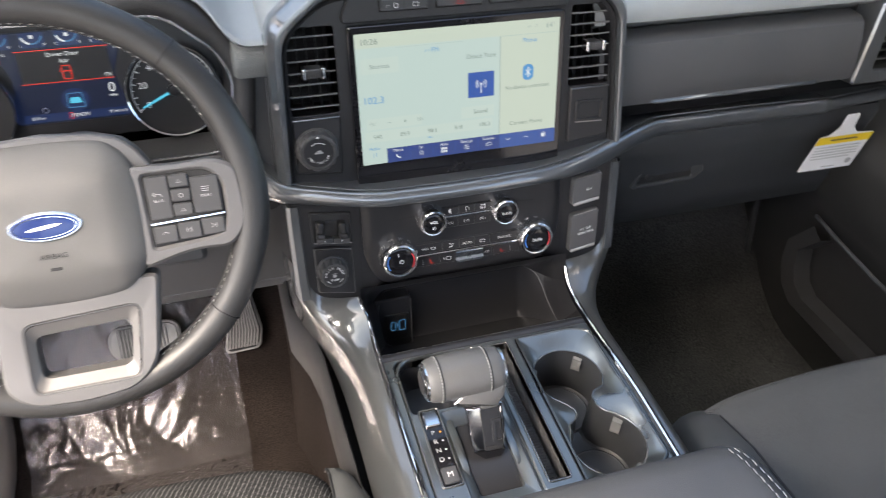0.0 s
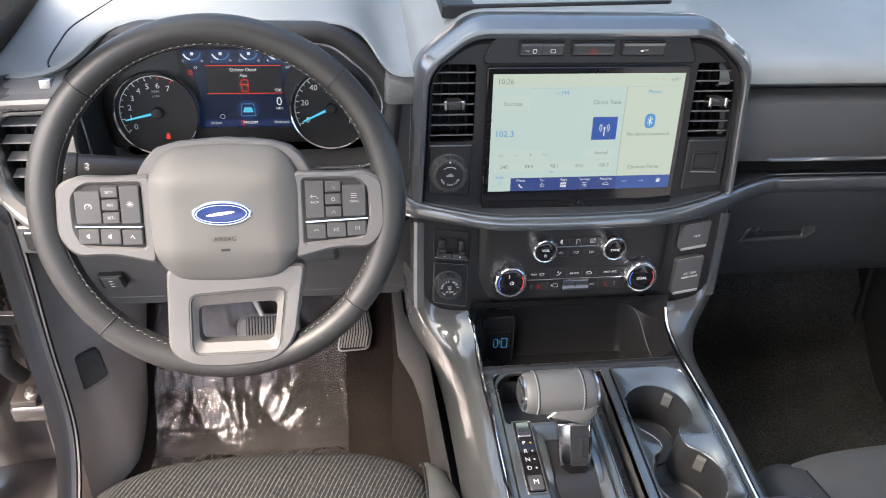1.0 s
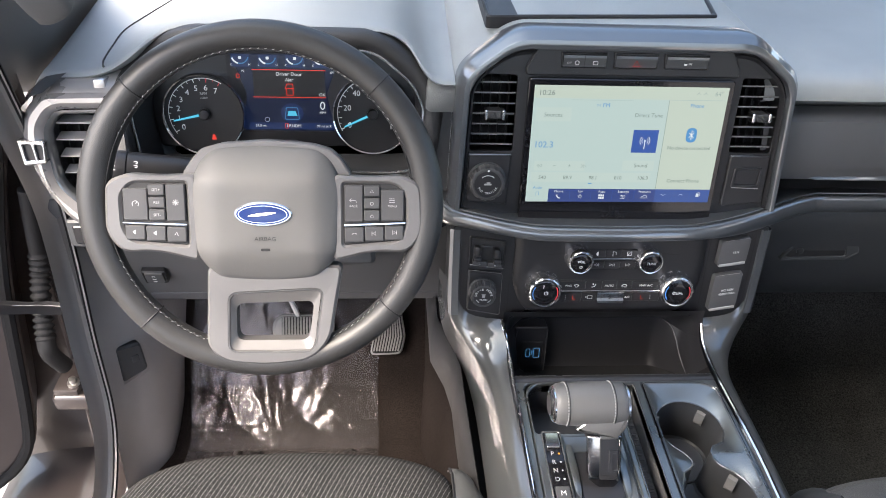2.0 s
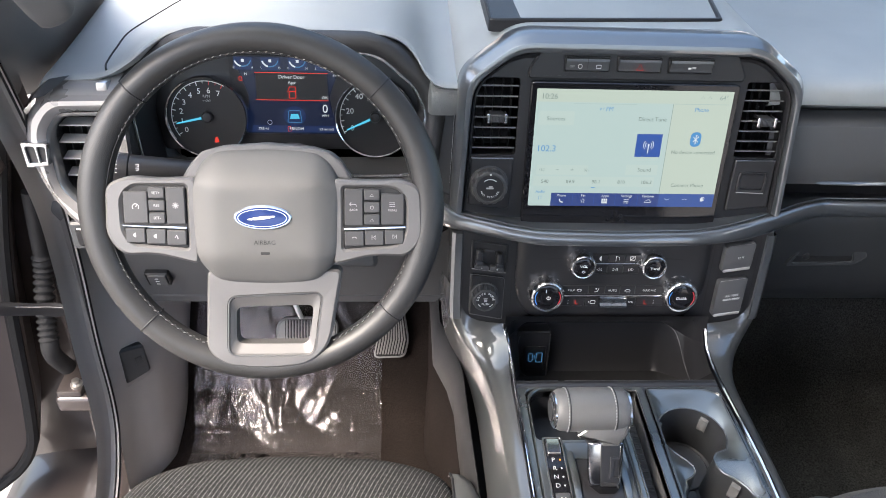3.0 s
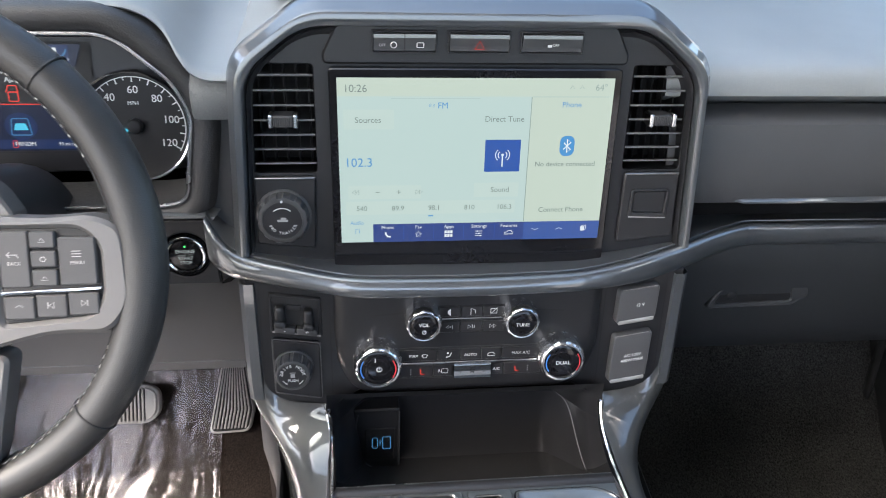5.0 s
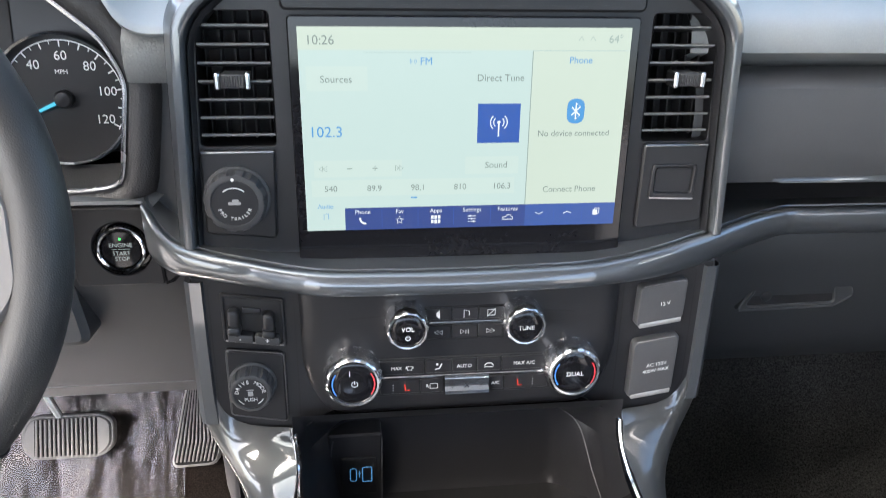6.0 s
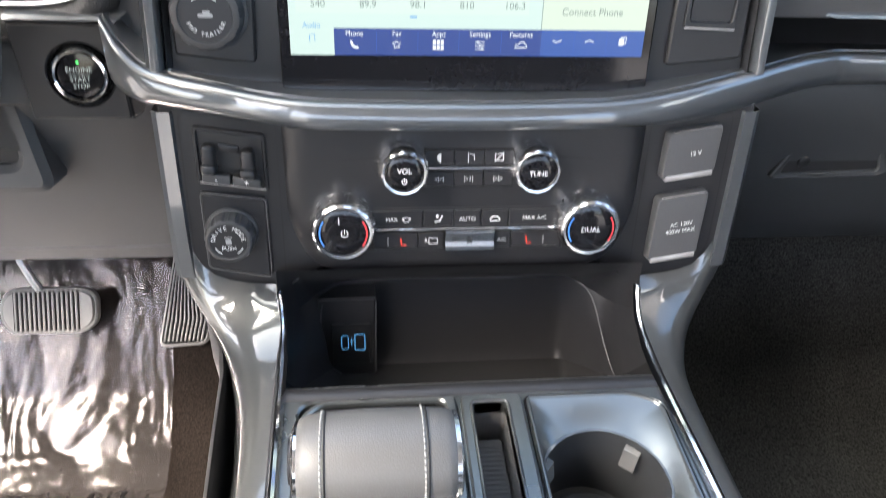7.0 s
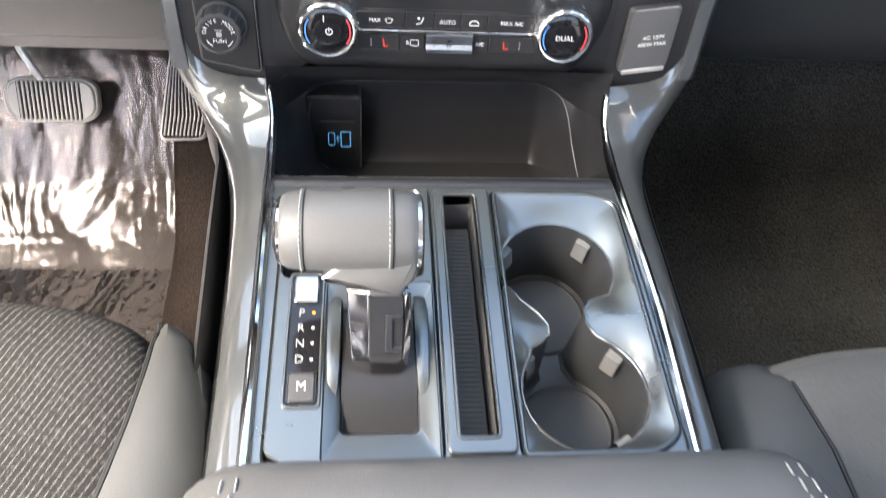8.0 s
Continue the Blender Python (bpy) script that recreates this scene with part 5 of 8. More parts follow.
def chrome_knob(u, v, r, n0, n1, label):
    """A faceted chrome knob with a black cap, standing on the panel."""
    bm = bmesh.new()
    seg = 72
    rows = [(r * 1.02, n0, 0), (r * 1.06, n0 + 0.001, 0), (r * 1.06, n0 + 0.003, 0.05), (r * 1.05, n0 + 0.55 * (n1 - n0), 0.05), (r * 1.03, n0 + 0.66 * (n1 - n0), 0.0), (r * 1.01, n1 - 0.0045, 0.028), (r * 0.95, n1 - 0.0012, 0.028), (r * 0.88, n1, 0), (r * 0.81, n1 - 0.0003, 0), (r * 0.79, n1 - 0.002, 0)]
    rings = [[(u + q * (1 - (dip if (i // 3) % 2 else 0)) * math.cos(2 * math.pi * i / seg), v + q * (1 - (dip if (i // 3) % 2 else 0)) * math.sin(2 * math.pi * i / seg), z) for i in range(seg)] for q, z, dip in rows]
    loft(bm, rings, True, False)
    kb = part("knob", bm, KNURL, panel, label, 25)
    bm = bmesh.new()
    pillow(bm, ngon(u, v, r * 0.80, 48), [(0, n1 - 0.003), (0, n1 - 0.0016), (0.05, n1 - 0.0010), (0.5, n1 - 0.0006), (0.95, n1 - 0.0005)])
    part("cap", bm, GLOSS, kb, "gloss black cap")
    return kb


NV, NP = 0.0345, 0.0335
vol = chrome_knob(-0.0495, -0.0785, 0.0182, 0.0125, NV, "faceted chrome volume knob")
tune = chrome_knob(0.0505, -0.0785, 0.0182, 0.0125, NV, "faceted chrome tuning knob")
pwr = chrome_knob(-0.0955, -0.1265, 0.0245, 0.0115, NP, "faceted chrome temperature knob")
dual = chrome_knob(0.0965, -0.1265, 0.0245, 0.0115, NP, "faceted chrome temperature knob")
words("VOL", 0.0056, WHITE, vol, T(-0.0495, -0.0765, NV + 0.0001))
words("TUNE", 0.0054, WHITE, tune, T(0.0505, -0.0795, NV + 0.0001))
words("DUAL", 0.0060, WHITE, dual, T(0.0965, -0.1270, NP + 0.0001))
for kb, x, y, z, r in ((vol, -0.0495, -0.0845, NV, 0.0019), (pwr, -0.0945, -0.1265, NP, 0.0026)):
    part("icon", stroke(arc(x, y, r, 115, 425, 12), 0.0006, z + 0.0001), WHITE, kb)
    part("icon", stroke([(x, y), (x, y + r * 1.3)], 0.0006, z + 0.0001), WHITE, kb)
part("marking", stroke([(-0.0985, -0.1185), (-0.0985, -0.1135)], 0.0007, NP + 0.0001), WHITE, pwr)
for kb, x in ((pwr, -0.0955), (dual, 0.0965)):
    part("red_arc", stroke(arc(x, -0.1265, 0.0178, -35, 35, 10), 0.0013, NP + 0.0002), REDP, kb, "red arc")
    part("blue_arc", stroke(arc(x, -0.1265, 0.0178, 145, 215, 10), 0.0013, NP + 0.0002), BLUEP, kb, "blue arc")
# dark flat lines paint the shade of shallow ramps beside the upper knobs
for s in (-1, 1):
    part("crease", stroke([(s * 0.070 + 0.0005, -0.0735), (s * 0.098, -0.0755)], 0.0016, 0.0133), BLACK, panel)


def key(x0, y0, x1, y1, z=0.0150, material=SATIN):
    bm = bmesh.new()
    plate(bm, rect(x0 + 0.0004, y0 + 0.0003, x1 - 0.0004, y1 - 0.0003, 0.0008), [], 0.012, z, 0.0006)
    return part("button", bm, material, panel)


def shade(x0, y0, x1, y1):
    return block("key_bed", panel, rect(x0, y0, x1, y1, 0.001), 0.011, 0.0136, BLACK)


shade(-0.034, -0.098, 0.036, -0.066)
shade(-0.080, -0.1525, 0.081, -0.1145)
for k, (a, b) in enumerate(((-0.033, -0.0105), (-0.0105, 0.0125), (0.0125, 0.035))):
    up, low = key(a, -0.0788, b, -0.0668), key(a, -0.0970, b, -0.0838)
    cx = (a + b) / 2
    if k == 0:
        part("icon", flat([(cx - 0.002, -0.0745), (cx + 0.001, -0.0775), (cx + 0.001, -0.0690), (cx - 0.002, -0.0715)], 0.0151), WHITE, up)
    elif k == 1:
        part("icon", stroke([(cx - 0.001, -0.0770), (cx - 0.001, -0.0695), (cx + 0.0035, -0.071), (cx + 0.0035, -0.075)], 0.0007, 0.0151), WHITE, up)
    else:
        part("icon", stroke(rect(cx - 0.0032, -0.0755, cx + 0.0032, -0.0702, 0.0005), 0.0006, 0.0151, True), WHITE, up)
        part("icon", stroke([(cx - 0.0035, -0.0765), (cx + 0.0035, -0.0692)], 0.0006, 0.0151), WHITE, up)
    if k == 1:
        part("icon", stroke([(cx - 0.0035, -0.0925), (cx - 0.0005, -0.0904), (cx - 0.0035, -0.0883)], 0.0006, 0.0151, True), WHITE, low)
        for o in (0.001, 0.003):
            part("icon", stroke([(cx + o, -0.0925), (cx + o, -0.0883)], 0.0006, 0.0151), WHITE, low)
    else:
        s = -1 if k == 0 else 1
        for o in (-0.002, 0.0018):
            part("icon", stroke([(cx + o - s * 0.0015, -0.0925), (cx + o + s * 0.0015, -0.0904), (cx + o - s * 0.0015, -0.0883)], 0.0006, 0.0151, True), WHITE, low)
block("chrome_line", panel, rect(-0.036, -0.0826, 0.038, -0.0799, 0.0006), 0.012, 0.0160, CHROME, "thin chrome line")
block("chrome_line", panel, rect(-0.078, -0.1345, 0.079, -0.1318, 0.0006), 0.012, 0.0160, CHROME, "thin chrome line")
TOPS = (-0.075, -0.0335, -0.0095, 0.0125, 0.0345, 0.080)
for k, (a, b) in enumerate(zip(TOPS, TOPS[1:])):
    kk = key(a, -0.1305, b, -0.1165)
    cx = (a + b) / 2
    if k == 0:
        words("MAX", 0.0044, WHITE, kk, T(cx - 0.004, -0.1240, 0.0151))
        part("icon", stroke(arc(cx + 0.0075, -0.1262, 0.004, 30, 150, 6) , 0.0007, 0.0151), WHITE, kk)
        part("icon", stroke([(cx + 0.0045, -0.1225), (cx + 0.0060, -0.1262), (cx + 0.0090, -0.1262), (cx + 0.0105, -0.1225)], 0.0007, 0.0151), WHITE, kk)
    elif k == 1:
        part("icon", stroke([(cx - 0.003, -0.1265), (cx + 0.001, -0.1255), (cx + 0.003, -0.1210)], 0.0012, 0.0151), WHITE, kk)
        part("icon", flat(ngon(cx - 0.001, -0.1215, 0.0012, 8), 0.0151), WHITE, kk)
    elif k == 2:
        words("AUTO", 0.0048, WHITE, kk, T(cx, -0.1243, 0.0151))
    elif k == 3:
        part("icon", stroke([(cx - 0.0042, -0.1250), (cx - 0.002, -0.1225), (cx + 0.002, -0.1225), (cx + 0.0042, -0.1250)], 0.0009, 0.0151), WHITE, kk)
        part("icon", stroke([(cx - 0.004, -0.1262), (cx + 0.004, -0.1262)], 0.0008, 0.0151), WHITE, kk)
    else:
        words("MAX A/C", 0.0048, WHITE, kk, T(cx - 0.002, -0.1240, 0.0151))
for k, (a, b) in enumerate(((-0.073, -0.0375), (-0.0375, -0.016), (0.0225, 0.0375), (0.0375, 0.078))):
    kk = key(a, -0.1500, b, -0.1355)
    cx = (a + b) / 2
    if k in (0, 3):
        x = cx + (0.006 if k == 0 else -0.006)
        part("icon", stroke([(x - 0.0020, -0.1402), (x - 0.0012, -0.1462), (x + 0.0026, -0.1462)], 0.0012, 0.0152), RED, kk, "lit red seat icon")
        for j in range(3):
            part("lamp", flat(rect(cx + (-0.006 if k == 0 else 0.006) - 0.0006, -0.1412 - j * 0.0026, cx + (-0.006 if k == 0 else 0.006) + 0.0006, -0.1400 - j * 0.0026, 0.0002), 0.0151), GREYPRINT, kk)
    elif k == 1:
        words("R", 0.0042, WHITE, kk, T(cx - 0.0042, -0.1430, 0.0151))
        part("icon", stroke(rect(cx - 0.002, -0.1455, cx + 0.0048, -0.1405, 0.001), 0.0006, 0.0151, True), WHITE, kk)
    else:
        words("A/C", 0.0046, WHITE, kk, T(cx, -0.1430, 0.0151))
bm = bmesh.new()
loft(bm, [[(x, -0.1320, 0.012), (x, -0.1325, 0.018), (x, -0.1340, 0.0200), (x, -0.1425, 0.0185), (x, -0.1455, 0.0215), (x, -0.1485, 0.0215), (x, -0.1495, 0.018), (x, -0.1495, 0.012)] for x in (-0.0160 + 0.0, 0.0230)], False)
tog = part("fan_rocker", bm, SATIN_CHROME, panel, "satin chrome fan rocker")
for x in (-0.009, 0.016):
    part("icon", stroke([(x - 0.0015, -0.1400), (x, -0.1412), (x + 0.0015, -0.1400)], 0.0007, 0.0206), BLACK, tog)
for a in range(4):
    part("icon", stroke([(0.0035, -0.1405), (0.0035 + 0.0028 * math.cos(a * math.pi / 2 + 0.7), -0.1405 + 0.0028 * math.sin(a * math.pi / 2 + 0.7))], 0.0009, 0.0206), BLACK, tog)

# ---- sockets in the storage bin ----
us = thing("usb_socket", plane_matrix((-0.0955, -0.0275, 0.461), 11), "black socket panel with softly lit blue port icons", "socket panel")
bm = bmesh.new()
plate(bm, rect(-0.0275, -0.046, 0.0245, 0.040, 0.004), [], -0.03, 0.0, 0.002)
part("plate", bm, SATIN, us)
bm = bmesh.new()
plate(bm, rect(-0.0155, -0.030, 0.0195, 0.014, 0.002), [rect(-0.0065, -0.013, -0.0015, 0.001, 0.002), rect(0.0055, -0.014, 0.0135, 0.002, 0.001)], -0.01, 0.0015, 0.0008)
sockp = part("socket_plate", bm, BLACK, us)
part("port_outline", stroke(rect(-0.0070, -0.0135, -0.0010, 0.0015, 0.0022), 0.0008, 0.0018, True), SOFTBLUE, sockp)
part("port_outline", stroke(rect(0.0050, -0.0145, 0.0140, 0.0025, 0.0006), 0.0011, 0.0018, True), SOFTBLUE, sockp)
part("port_icon", stroke([(0.002, -0.010), (0.002, -0.001)], 0.0007, 0.0018), SOFTBLUE, sockp)
part("port_icon", stroke([(0.0005, -0.004), (0.002, -0.0065), (0.0038, -0.003)], 0.0006, 0.0018), SOFTBLUE, sockp)
# Pale lines paint the highlights along the plate's edges.
bm = bmesh.new()
tube(bm, [(0.0240, -0.040, 0.0002), (0.0245, 0.036, 0.0002)], 0.0008, 6)
part("edge", bm, KNEE, us, "pale line for the edge highlight")
bm = bmesh.new()
tube(bm, [(p.x, p.y, 0.0002) for p in smooth_path([(-0.0225, 0.034, 0), (-0.0250, 0.018, 0), (-0.0250, -0.010, 0), (-0.0205, -0.030, 0), (-0.0080, -0.0425, 0)], 6)], 0.0008, 6)
part("edge", bm, KNEE, us, "pale line for the edge highlight")

# ---- steering wheel ----
WHEEL = plane_matrix((-0.4564, -0.1369, 0.8052), 25.8)
R = 0.1854
wheel = thing("steering_wheel", WHEEL, "dark grey leather steering wheel with silver-grey spokes", "steering wheel")
SEAMS = (46, 137, 225, 320)
bm = bmesh.new()
rows = []
for i in range(128):
    a = 2 * math.pi * i / 128
    near = min(abs((math.degrees(a) - s + 180) % 360 - 180) for s in SEAMS)
    fat = 0.0165 + 0.0012 * max(0.0, math.cos(2 * a)) ** 2
    rows.append([bm.verts.new(((R + fat * math.cos(b)) * math.cos(a), (R + fat * math.cos(b)) * math.sin(a), 0.0185 * math.sin(b))) for b in (2 * math.pi * k / 24 for k in range(24))])
for i in range(128):
    wall(bm, rows[i - 1], rows[i])
rim = part("rim", bm, LEATHER, wheel, "dark grey grained leather rim")
for s in SEAMS:
    a = radians(s)
    bm = bmesh.new()
    tube(bm, [((R + 0.0172 * math.cos(b)) * math.cos(a), (R + 0.0172 * math.cos(b)) * math.sin(a), 0.0187 * math.sin(b)) for b in (2 * math.pi * k / 24 for k in range(24))], 0.0009, 6, True)
    part("seam", bm, BLACK, rim, "dark leather seam")
# pale thread laced along the inside of the rim, clear of the spokes
bm = bmesh.new()
for i in range(132):
    d = 360 * i / 132
    if 155 < d < 200 or d > 340 or d < 25 or 246 < d < 296:
        continue
    b0, a = radians(152), radians(d)
    p = []
    for db, da in ((-4, -0.7), (5, 0.9)):
        b, aa = b0 + radians(db), a + radians(da)
        p.append(Vector(((R + 0.0174 * math.cos(b)) * math.cos(aa), (R + 0.0174 * math.cos(b)) * math.sin(aa), 0.0191 * math.sin(b))))
    tube(bm, p, 0.00055, 5)
tagged(part("stitching", bm, THREAD, rim, "pale laced stitching"), kind="stuff")
bm = bmesh.new()
tube(bm, [((R + 0.0176 * math.cos(radians(152))) * math.cos(a), (R + 0.0176 * math.cos(radians(152))) * math.sin(a), 0.0188 * math.sin(radians(152))) for a in (2 * math.pi * k / 96 for k in range(96))], 0.0006, 5, True)
part("seam", bm, BLACK, rim)

HUBP = rpoly([(-0.060, 0.064, 0.03), (0.005, 0.0705, 0.1), (0.070, 0.064, 0.03), (0.089, 0.026, 0.02), (0.085, -0.056, 0.02), (0.060, -0.084, 0.02), (0.005, -0.090, 0.08), (-0.052, -0.084, 0.02), (-0.076, -0.056, 0.02), (-0.079, 0.026, 0.02)], 0.02, 6)
bm = bmesh.new()
pillow(bm, HUBP, [(-0.015, -0.03), (0.0, 0.016), (0.008, 0.0205), (0.025, 0.0235), (0.06, 0.0255), (0.12, 0.0265), (0.2, 0.0272), (0.3, 0.0276), (0.4, 0.0279), (0.55, 0.0282), (0.9, 0.0285)])
# the top of the cover falls away behind a crease, and so does the chin
for v in bm.verts:
    if v.co.z > 0.0:
        v.co.z -= 0.55 * max(0.0, v.co.y - 0.030) + 0.45 * max(0.0, -0.050 - v.co.y) + 0.38 * max(0.0, abs(v.co.x - 0.005) - 0.056)
cover = part("airbag_cover", bm, HUB, wheel, "grey grained airbag cover")
words("AIRBAG", 0.0068, BLACK, cover, T(0.005, -0.034, 0.0287))
part("horn_icon", flat(rect(0.000, -0.0475, 0.010, -0.0445, 0.001), 0.0286), BLACK, cover)
bm = bmesh.new()
plate(bm, ngon(0.0035, -0.006, 0.0315, 48, 0.0138), [], 0.026, 0.0302, 0.0012)
em = part("emblem", bm, SATIN_CHROME, wheel, "oval badge, deep blue in a chrome edge")
bm = bmesh.new()
pillow(bm, ngon(0.0035, -0.006, 0.0288, 48, 0.0114), [(0, 0.0298), (0.02, 0.0305), (0.3, 0.0310), (0.9, 0.0312)])
part("blue_field", bm, EMBLEM, em, "blue enamel")
part("inner_line", stroke(ngon(0.0035, -0.006, 0.0262, 48, 0.0094), 0.0006, 0.0316, True), CHROME, em)
part("mark", flat([(x, y + 0.12 * x) for x, y in ngon(0.0025, -0.0062, 0.0150, 40, 0.0017)], 0.0318), WHITE, em, "pale plain mark")

# silver-grey spoke frames
bm = bmesh.new()
ring_in = [Vector(p) for p in inset(HUBP, -0.0012)]
SH = rpoly([(-0.088, 0.034), (-0.078, 0.050), (-0.066, 0.0630), (-0.045, 0.0690), (0.005, 0.0730), (0.055, 0.0690), (0.076, 0.0630), (0.088, 0.052), (0.099, 0.034), (0.088, 0.020), (0.068, 0.0555), (0.005, 0.0635), (-0.058, 0.0555), (-0.078, 0.020)], 0.004, 3)
plate(bm, SH, [], -0.02, 0.004, 0.002)
part("shoulder", bm, SPOKE, wheel, "satin silver-grey shoulder trim")
for s in (-1, 1):
    o = 0.0045
    outer = rpoly([(s * 0.074 + o, 0.036), (s * 0.118 + o, 0.033, 0.02), (s * 0.152 + o, 0.036, 0.012), (s * 0.172 + o, 0.026, 0.01), (s * 0.175 + o, -0.030, 0.02), (s * 0.158 + o, -0.052, 0.012), (s * 0.120 + o, -0.050, 0.02), (s * 0.074 + o, -0.062)], 0.008, 5)
    pod = rpoly([(s * 0.0855 + o, 0.0265), (s * 0.143 + o, 0.0265, 0.008), (s * 0.1555 + o, 0.014, 0.01), (s * 0.1555 + o, -0.024, 0.01), (s * 0.146 + o, -0.0385, 0.008), (s * 0.0855 + o, -0.0435)], 0.003, 4)
    bm = bmesh.new()
    plate(bm, outer, [pod], -0.006, 0.0165, 0.003)
    sp = part("spoke", bm, SPOKE, wheel, "satin silver-grey spoke frame")
    bm = bmesh.new()
    plate(bm, pod, [], 0.0, 0.0135, 0.0006)
    part("pod", bm, BLACK, sp)
    bm = bmesh.new()
    plate(bm, rpoly([(s * 0.086 + o, -0.0215), (s * 0.155 + o, -0.0185), (s * 0.155 + o, -0.0165), (s * 0.086 + o, -0.0190)], 0.0004), [], 0.010, 0.0182, 0.0006)
    part("chrome_line", bm, CHROME, sp, "thin chrome line")

    def wheel_key(x0, y0, x1, y1, z=0.0172, tilt=0.0):
        bm = bmesh.new()
        plate(bm, rpoly([(s * x0 + o, y0 - tilt), (s * x1 + o, y0), (s * x1 + o, y1), (s * x0 + o, y1)], 0.0018), [], 0.01, z, 0.0010)
        return part("button", bm, KEYCAP, sp)

    a = wheel_key(0.0870, -0.0160, 0.1075, 0.0248)
    c = wheel_key(0.1270, -0.0150, 0.1530, 0.0200)
    for k in range(3):
        m3 = wheel_key(0.1085, 0.0125 - 0.0138 * k, 0.1260, 0.0245 - 0.0138 * k, 0.0182)
        if s < 0:
            words(("SET+", "RES", "SET-")[k], 0.0042, GREYPRINT, m3, T(s * 0.1172 + o, 0.0185 - 0.0138 * k, 0.0183))
        else:
            part("icon", stroke([(0.1150 + o, 0.0170 - 0.0138 * k), (0.1172 + o, 0.0198 - 0.0138 * k), (0.1194 + o, 0.0170 - 0.0138 * k)] if k != 1 else ngon(0.1172 + o, 0.0046, 0.0018, 10), 0.0005, 0.0183, True), GREYPRINT, m3)
    if s < 0:
        part("icon", stroke(arc(-0.140 + o, 0.003, 0.0034, -40, 220, 10), 0.0008, 0.0173), GREYPRINT, c)
        part("icon", stroke([(-0.140 + o, 0.003), (-0.1382 + o, 0.0052)], 0.0007, 0.0173), GREYPRINT, c)
        for ang in range(0, 180, 45):
            q = radians(ang)
            part("icon", stroke([(-0.0972 + o - 0.0036 * math.cos(q), 0.005 - 0.0036 * math.sin(q)), (-0.0972 + o + 0.0036 * math.cos(q), 0.005 + 0.0036 * math.sin(q))], 0.0006, 0.0173), GREYPRINT, a)
    else:
        part("icon", stroke([(0.0945 + o, 0.010), (0.0925 + o, 0.008), (0.0945 + o, 0.006)], 0.0006, 0.0173), GREYPRINT, a)
        part("icon", stroke([(0.0925 + o, 0.008), (0.099 + o, 0.008), (0.1005 + o, 0.0055)], 0.0006, 0.0173), GREYPRINT, a)
        words("BACK", 0.0036, GREYPRINT, a, T(0.0970 + o, 0.0015, 0.0173))
        for k in range(3):
            part("icon", stroke([(0.1365 + o, 0.0100 - k * 0.002), (0.1430 + o, 0.0100 - k * 0.002)], 0.0006, 0.0173), GREYPRINT, c)
        words("MENU", 0.0036, GREYPRINT, c, T(0.1400 + o, 0.0015, 0.0173))
    for k in range(3):
        x0 = 0.0870 + 0.0222 * k
        kk = wheel_key(x0, -0.0395 + 0.0012 * k, x0 + 0.0212, -0.0225 + 0.0010 * k)
        x, y = s * (x0 + 0.0106) + o, -0.0305 + 0.0011 * k
        if s < 0 and k == 0:
            part("icon", stroke([(x - 0.002, y - 0.001), (x, y + 0.0022), (x + 0.0016, y - 0.002)], 0.0009, 0.0173), GREYPRINT, kk)
        elif s < 0:
            part("icon", flat([(x - 0.0026, y - 0.0009), (x + 0.0006, y - 0.0028), (x + 0.0006, y + 0.0028), (x - 0.0026, y + 0.0009)], 0.0173), GREYPRINT, kk)
        else:
            q = -1 if k == 1 else 1
            if k == 0:
                part("icon", stroke(arc(x, y - 0.0015, 0.003, 30, 150, 6), 0.0006, 0.0173), GREYPRINT, kk)
            else:
                part("icon", stroke([(x - q * 0.0016, y - 0.0022), (x + q * 0.0016, y), (x - q * 0.0016, y + 0.0022)], 0.0006, 0.0173, True), GREYPRINT, kk)
                part("icon", stroke([(x + q * 0.0026, y - 0.0022), (x + q * 0.0026, y + 0.0022)], 0.0006, 0.0173), GREYPRINT, kk)

def rise_low(bm):
    """The foot of the lower spoke rises over the rim."""
    for v in bm.verts:
        v.co.z += 0.010 * ease(-0.105, -0.172, v.co.y)


LOWP = rpoly([(-0.064, -0.070), (-0.0665, -0.162, 0.030), (-0.046, -0.1800, 0.02), (0.000, -0.1845, 0.08), (0.050, -0.1790, 0.02), (0.0735, -0.156, 0.030), (0.088, -0.068, 0.01)], 0.008, 8)
HOLE = rpoly([(-0.0345, -0.1145), (-0.0335, -0.1560), (0.0485, -0.1560), (0.0545, -0.1115)], 0.009, 5)
MIDP = rpoly([(-0.0400, -0.1020), (-0.0400, -0.1660), (0.0545, -0.1660), (0.0640, -0.0965)], 0.010, 5)
bm = bmesh.new()
plate(bm, LOWP, [MIDP], -0.014, 0.0100, 0.003)
rise_low(bm)
low = part("lower_spoke", bm, SPOKE, wheel, "satin silver-grey lower spoke")
bm = bmesh.new()
n = len(MIDP)
tops, lows = loop_of(bm, inset(MIDP, 0.0004), 0.0085), loop_of(bm, HOLE, 0.0025)
deep = loop_of(bm, HOLE, -0.016)
wall(bm, tops, lows)
wall(bm, lows, deep)
rise_low(bm)
part("opening_lip", bm, SPOKE, low, "silver-grey lip round the opening")
bm = stroke(inset(MIDP, -0.0015), 0.0010, 0.0104, True)
rise_low(bm)
part("groove", bm, KNEE, low)
# back of the wheel: column shroud
bm = bmesh.new()
tube(bm, [(0.003, 0.0, -0.012), (0.003, 0.0, -0.06), (0.003, 0.004, -0.11), (0.003, 0.0, -0.22)], [0.050, 0.054, 0.058, 0.060], 28)
col = thing("steering_column", WHEEL, "black plastic shroud of the steering column", "steering column")
part("shroud", bm, SATIN, col)
bm = bmesh.new()
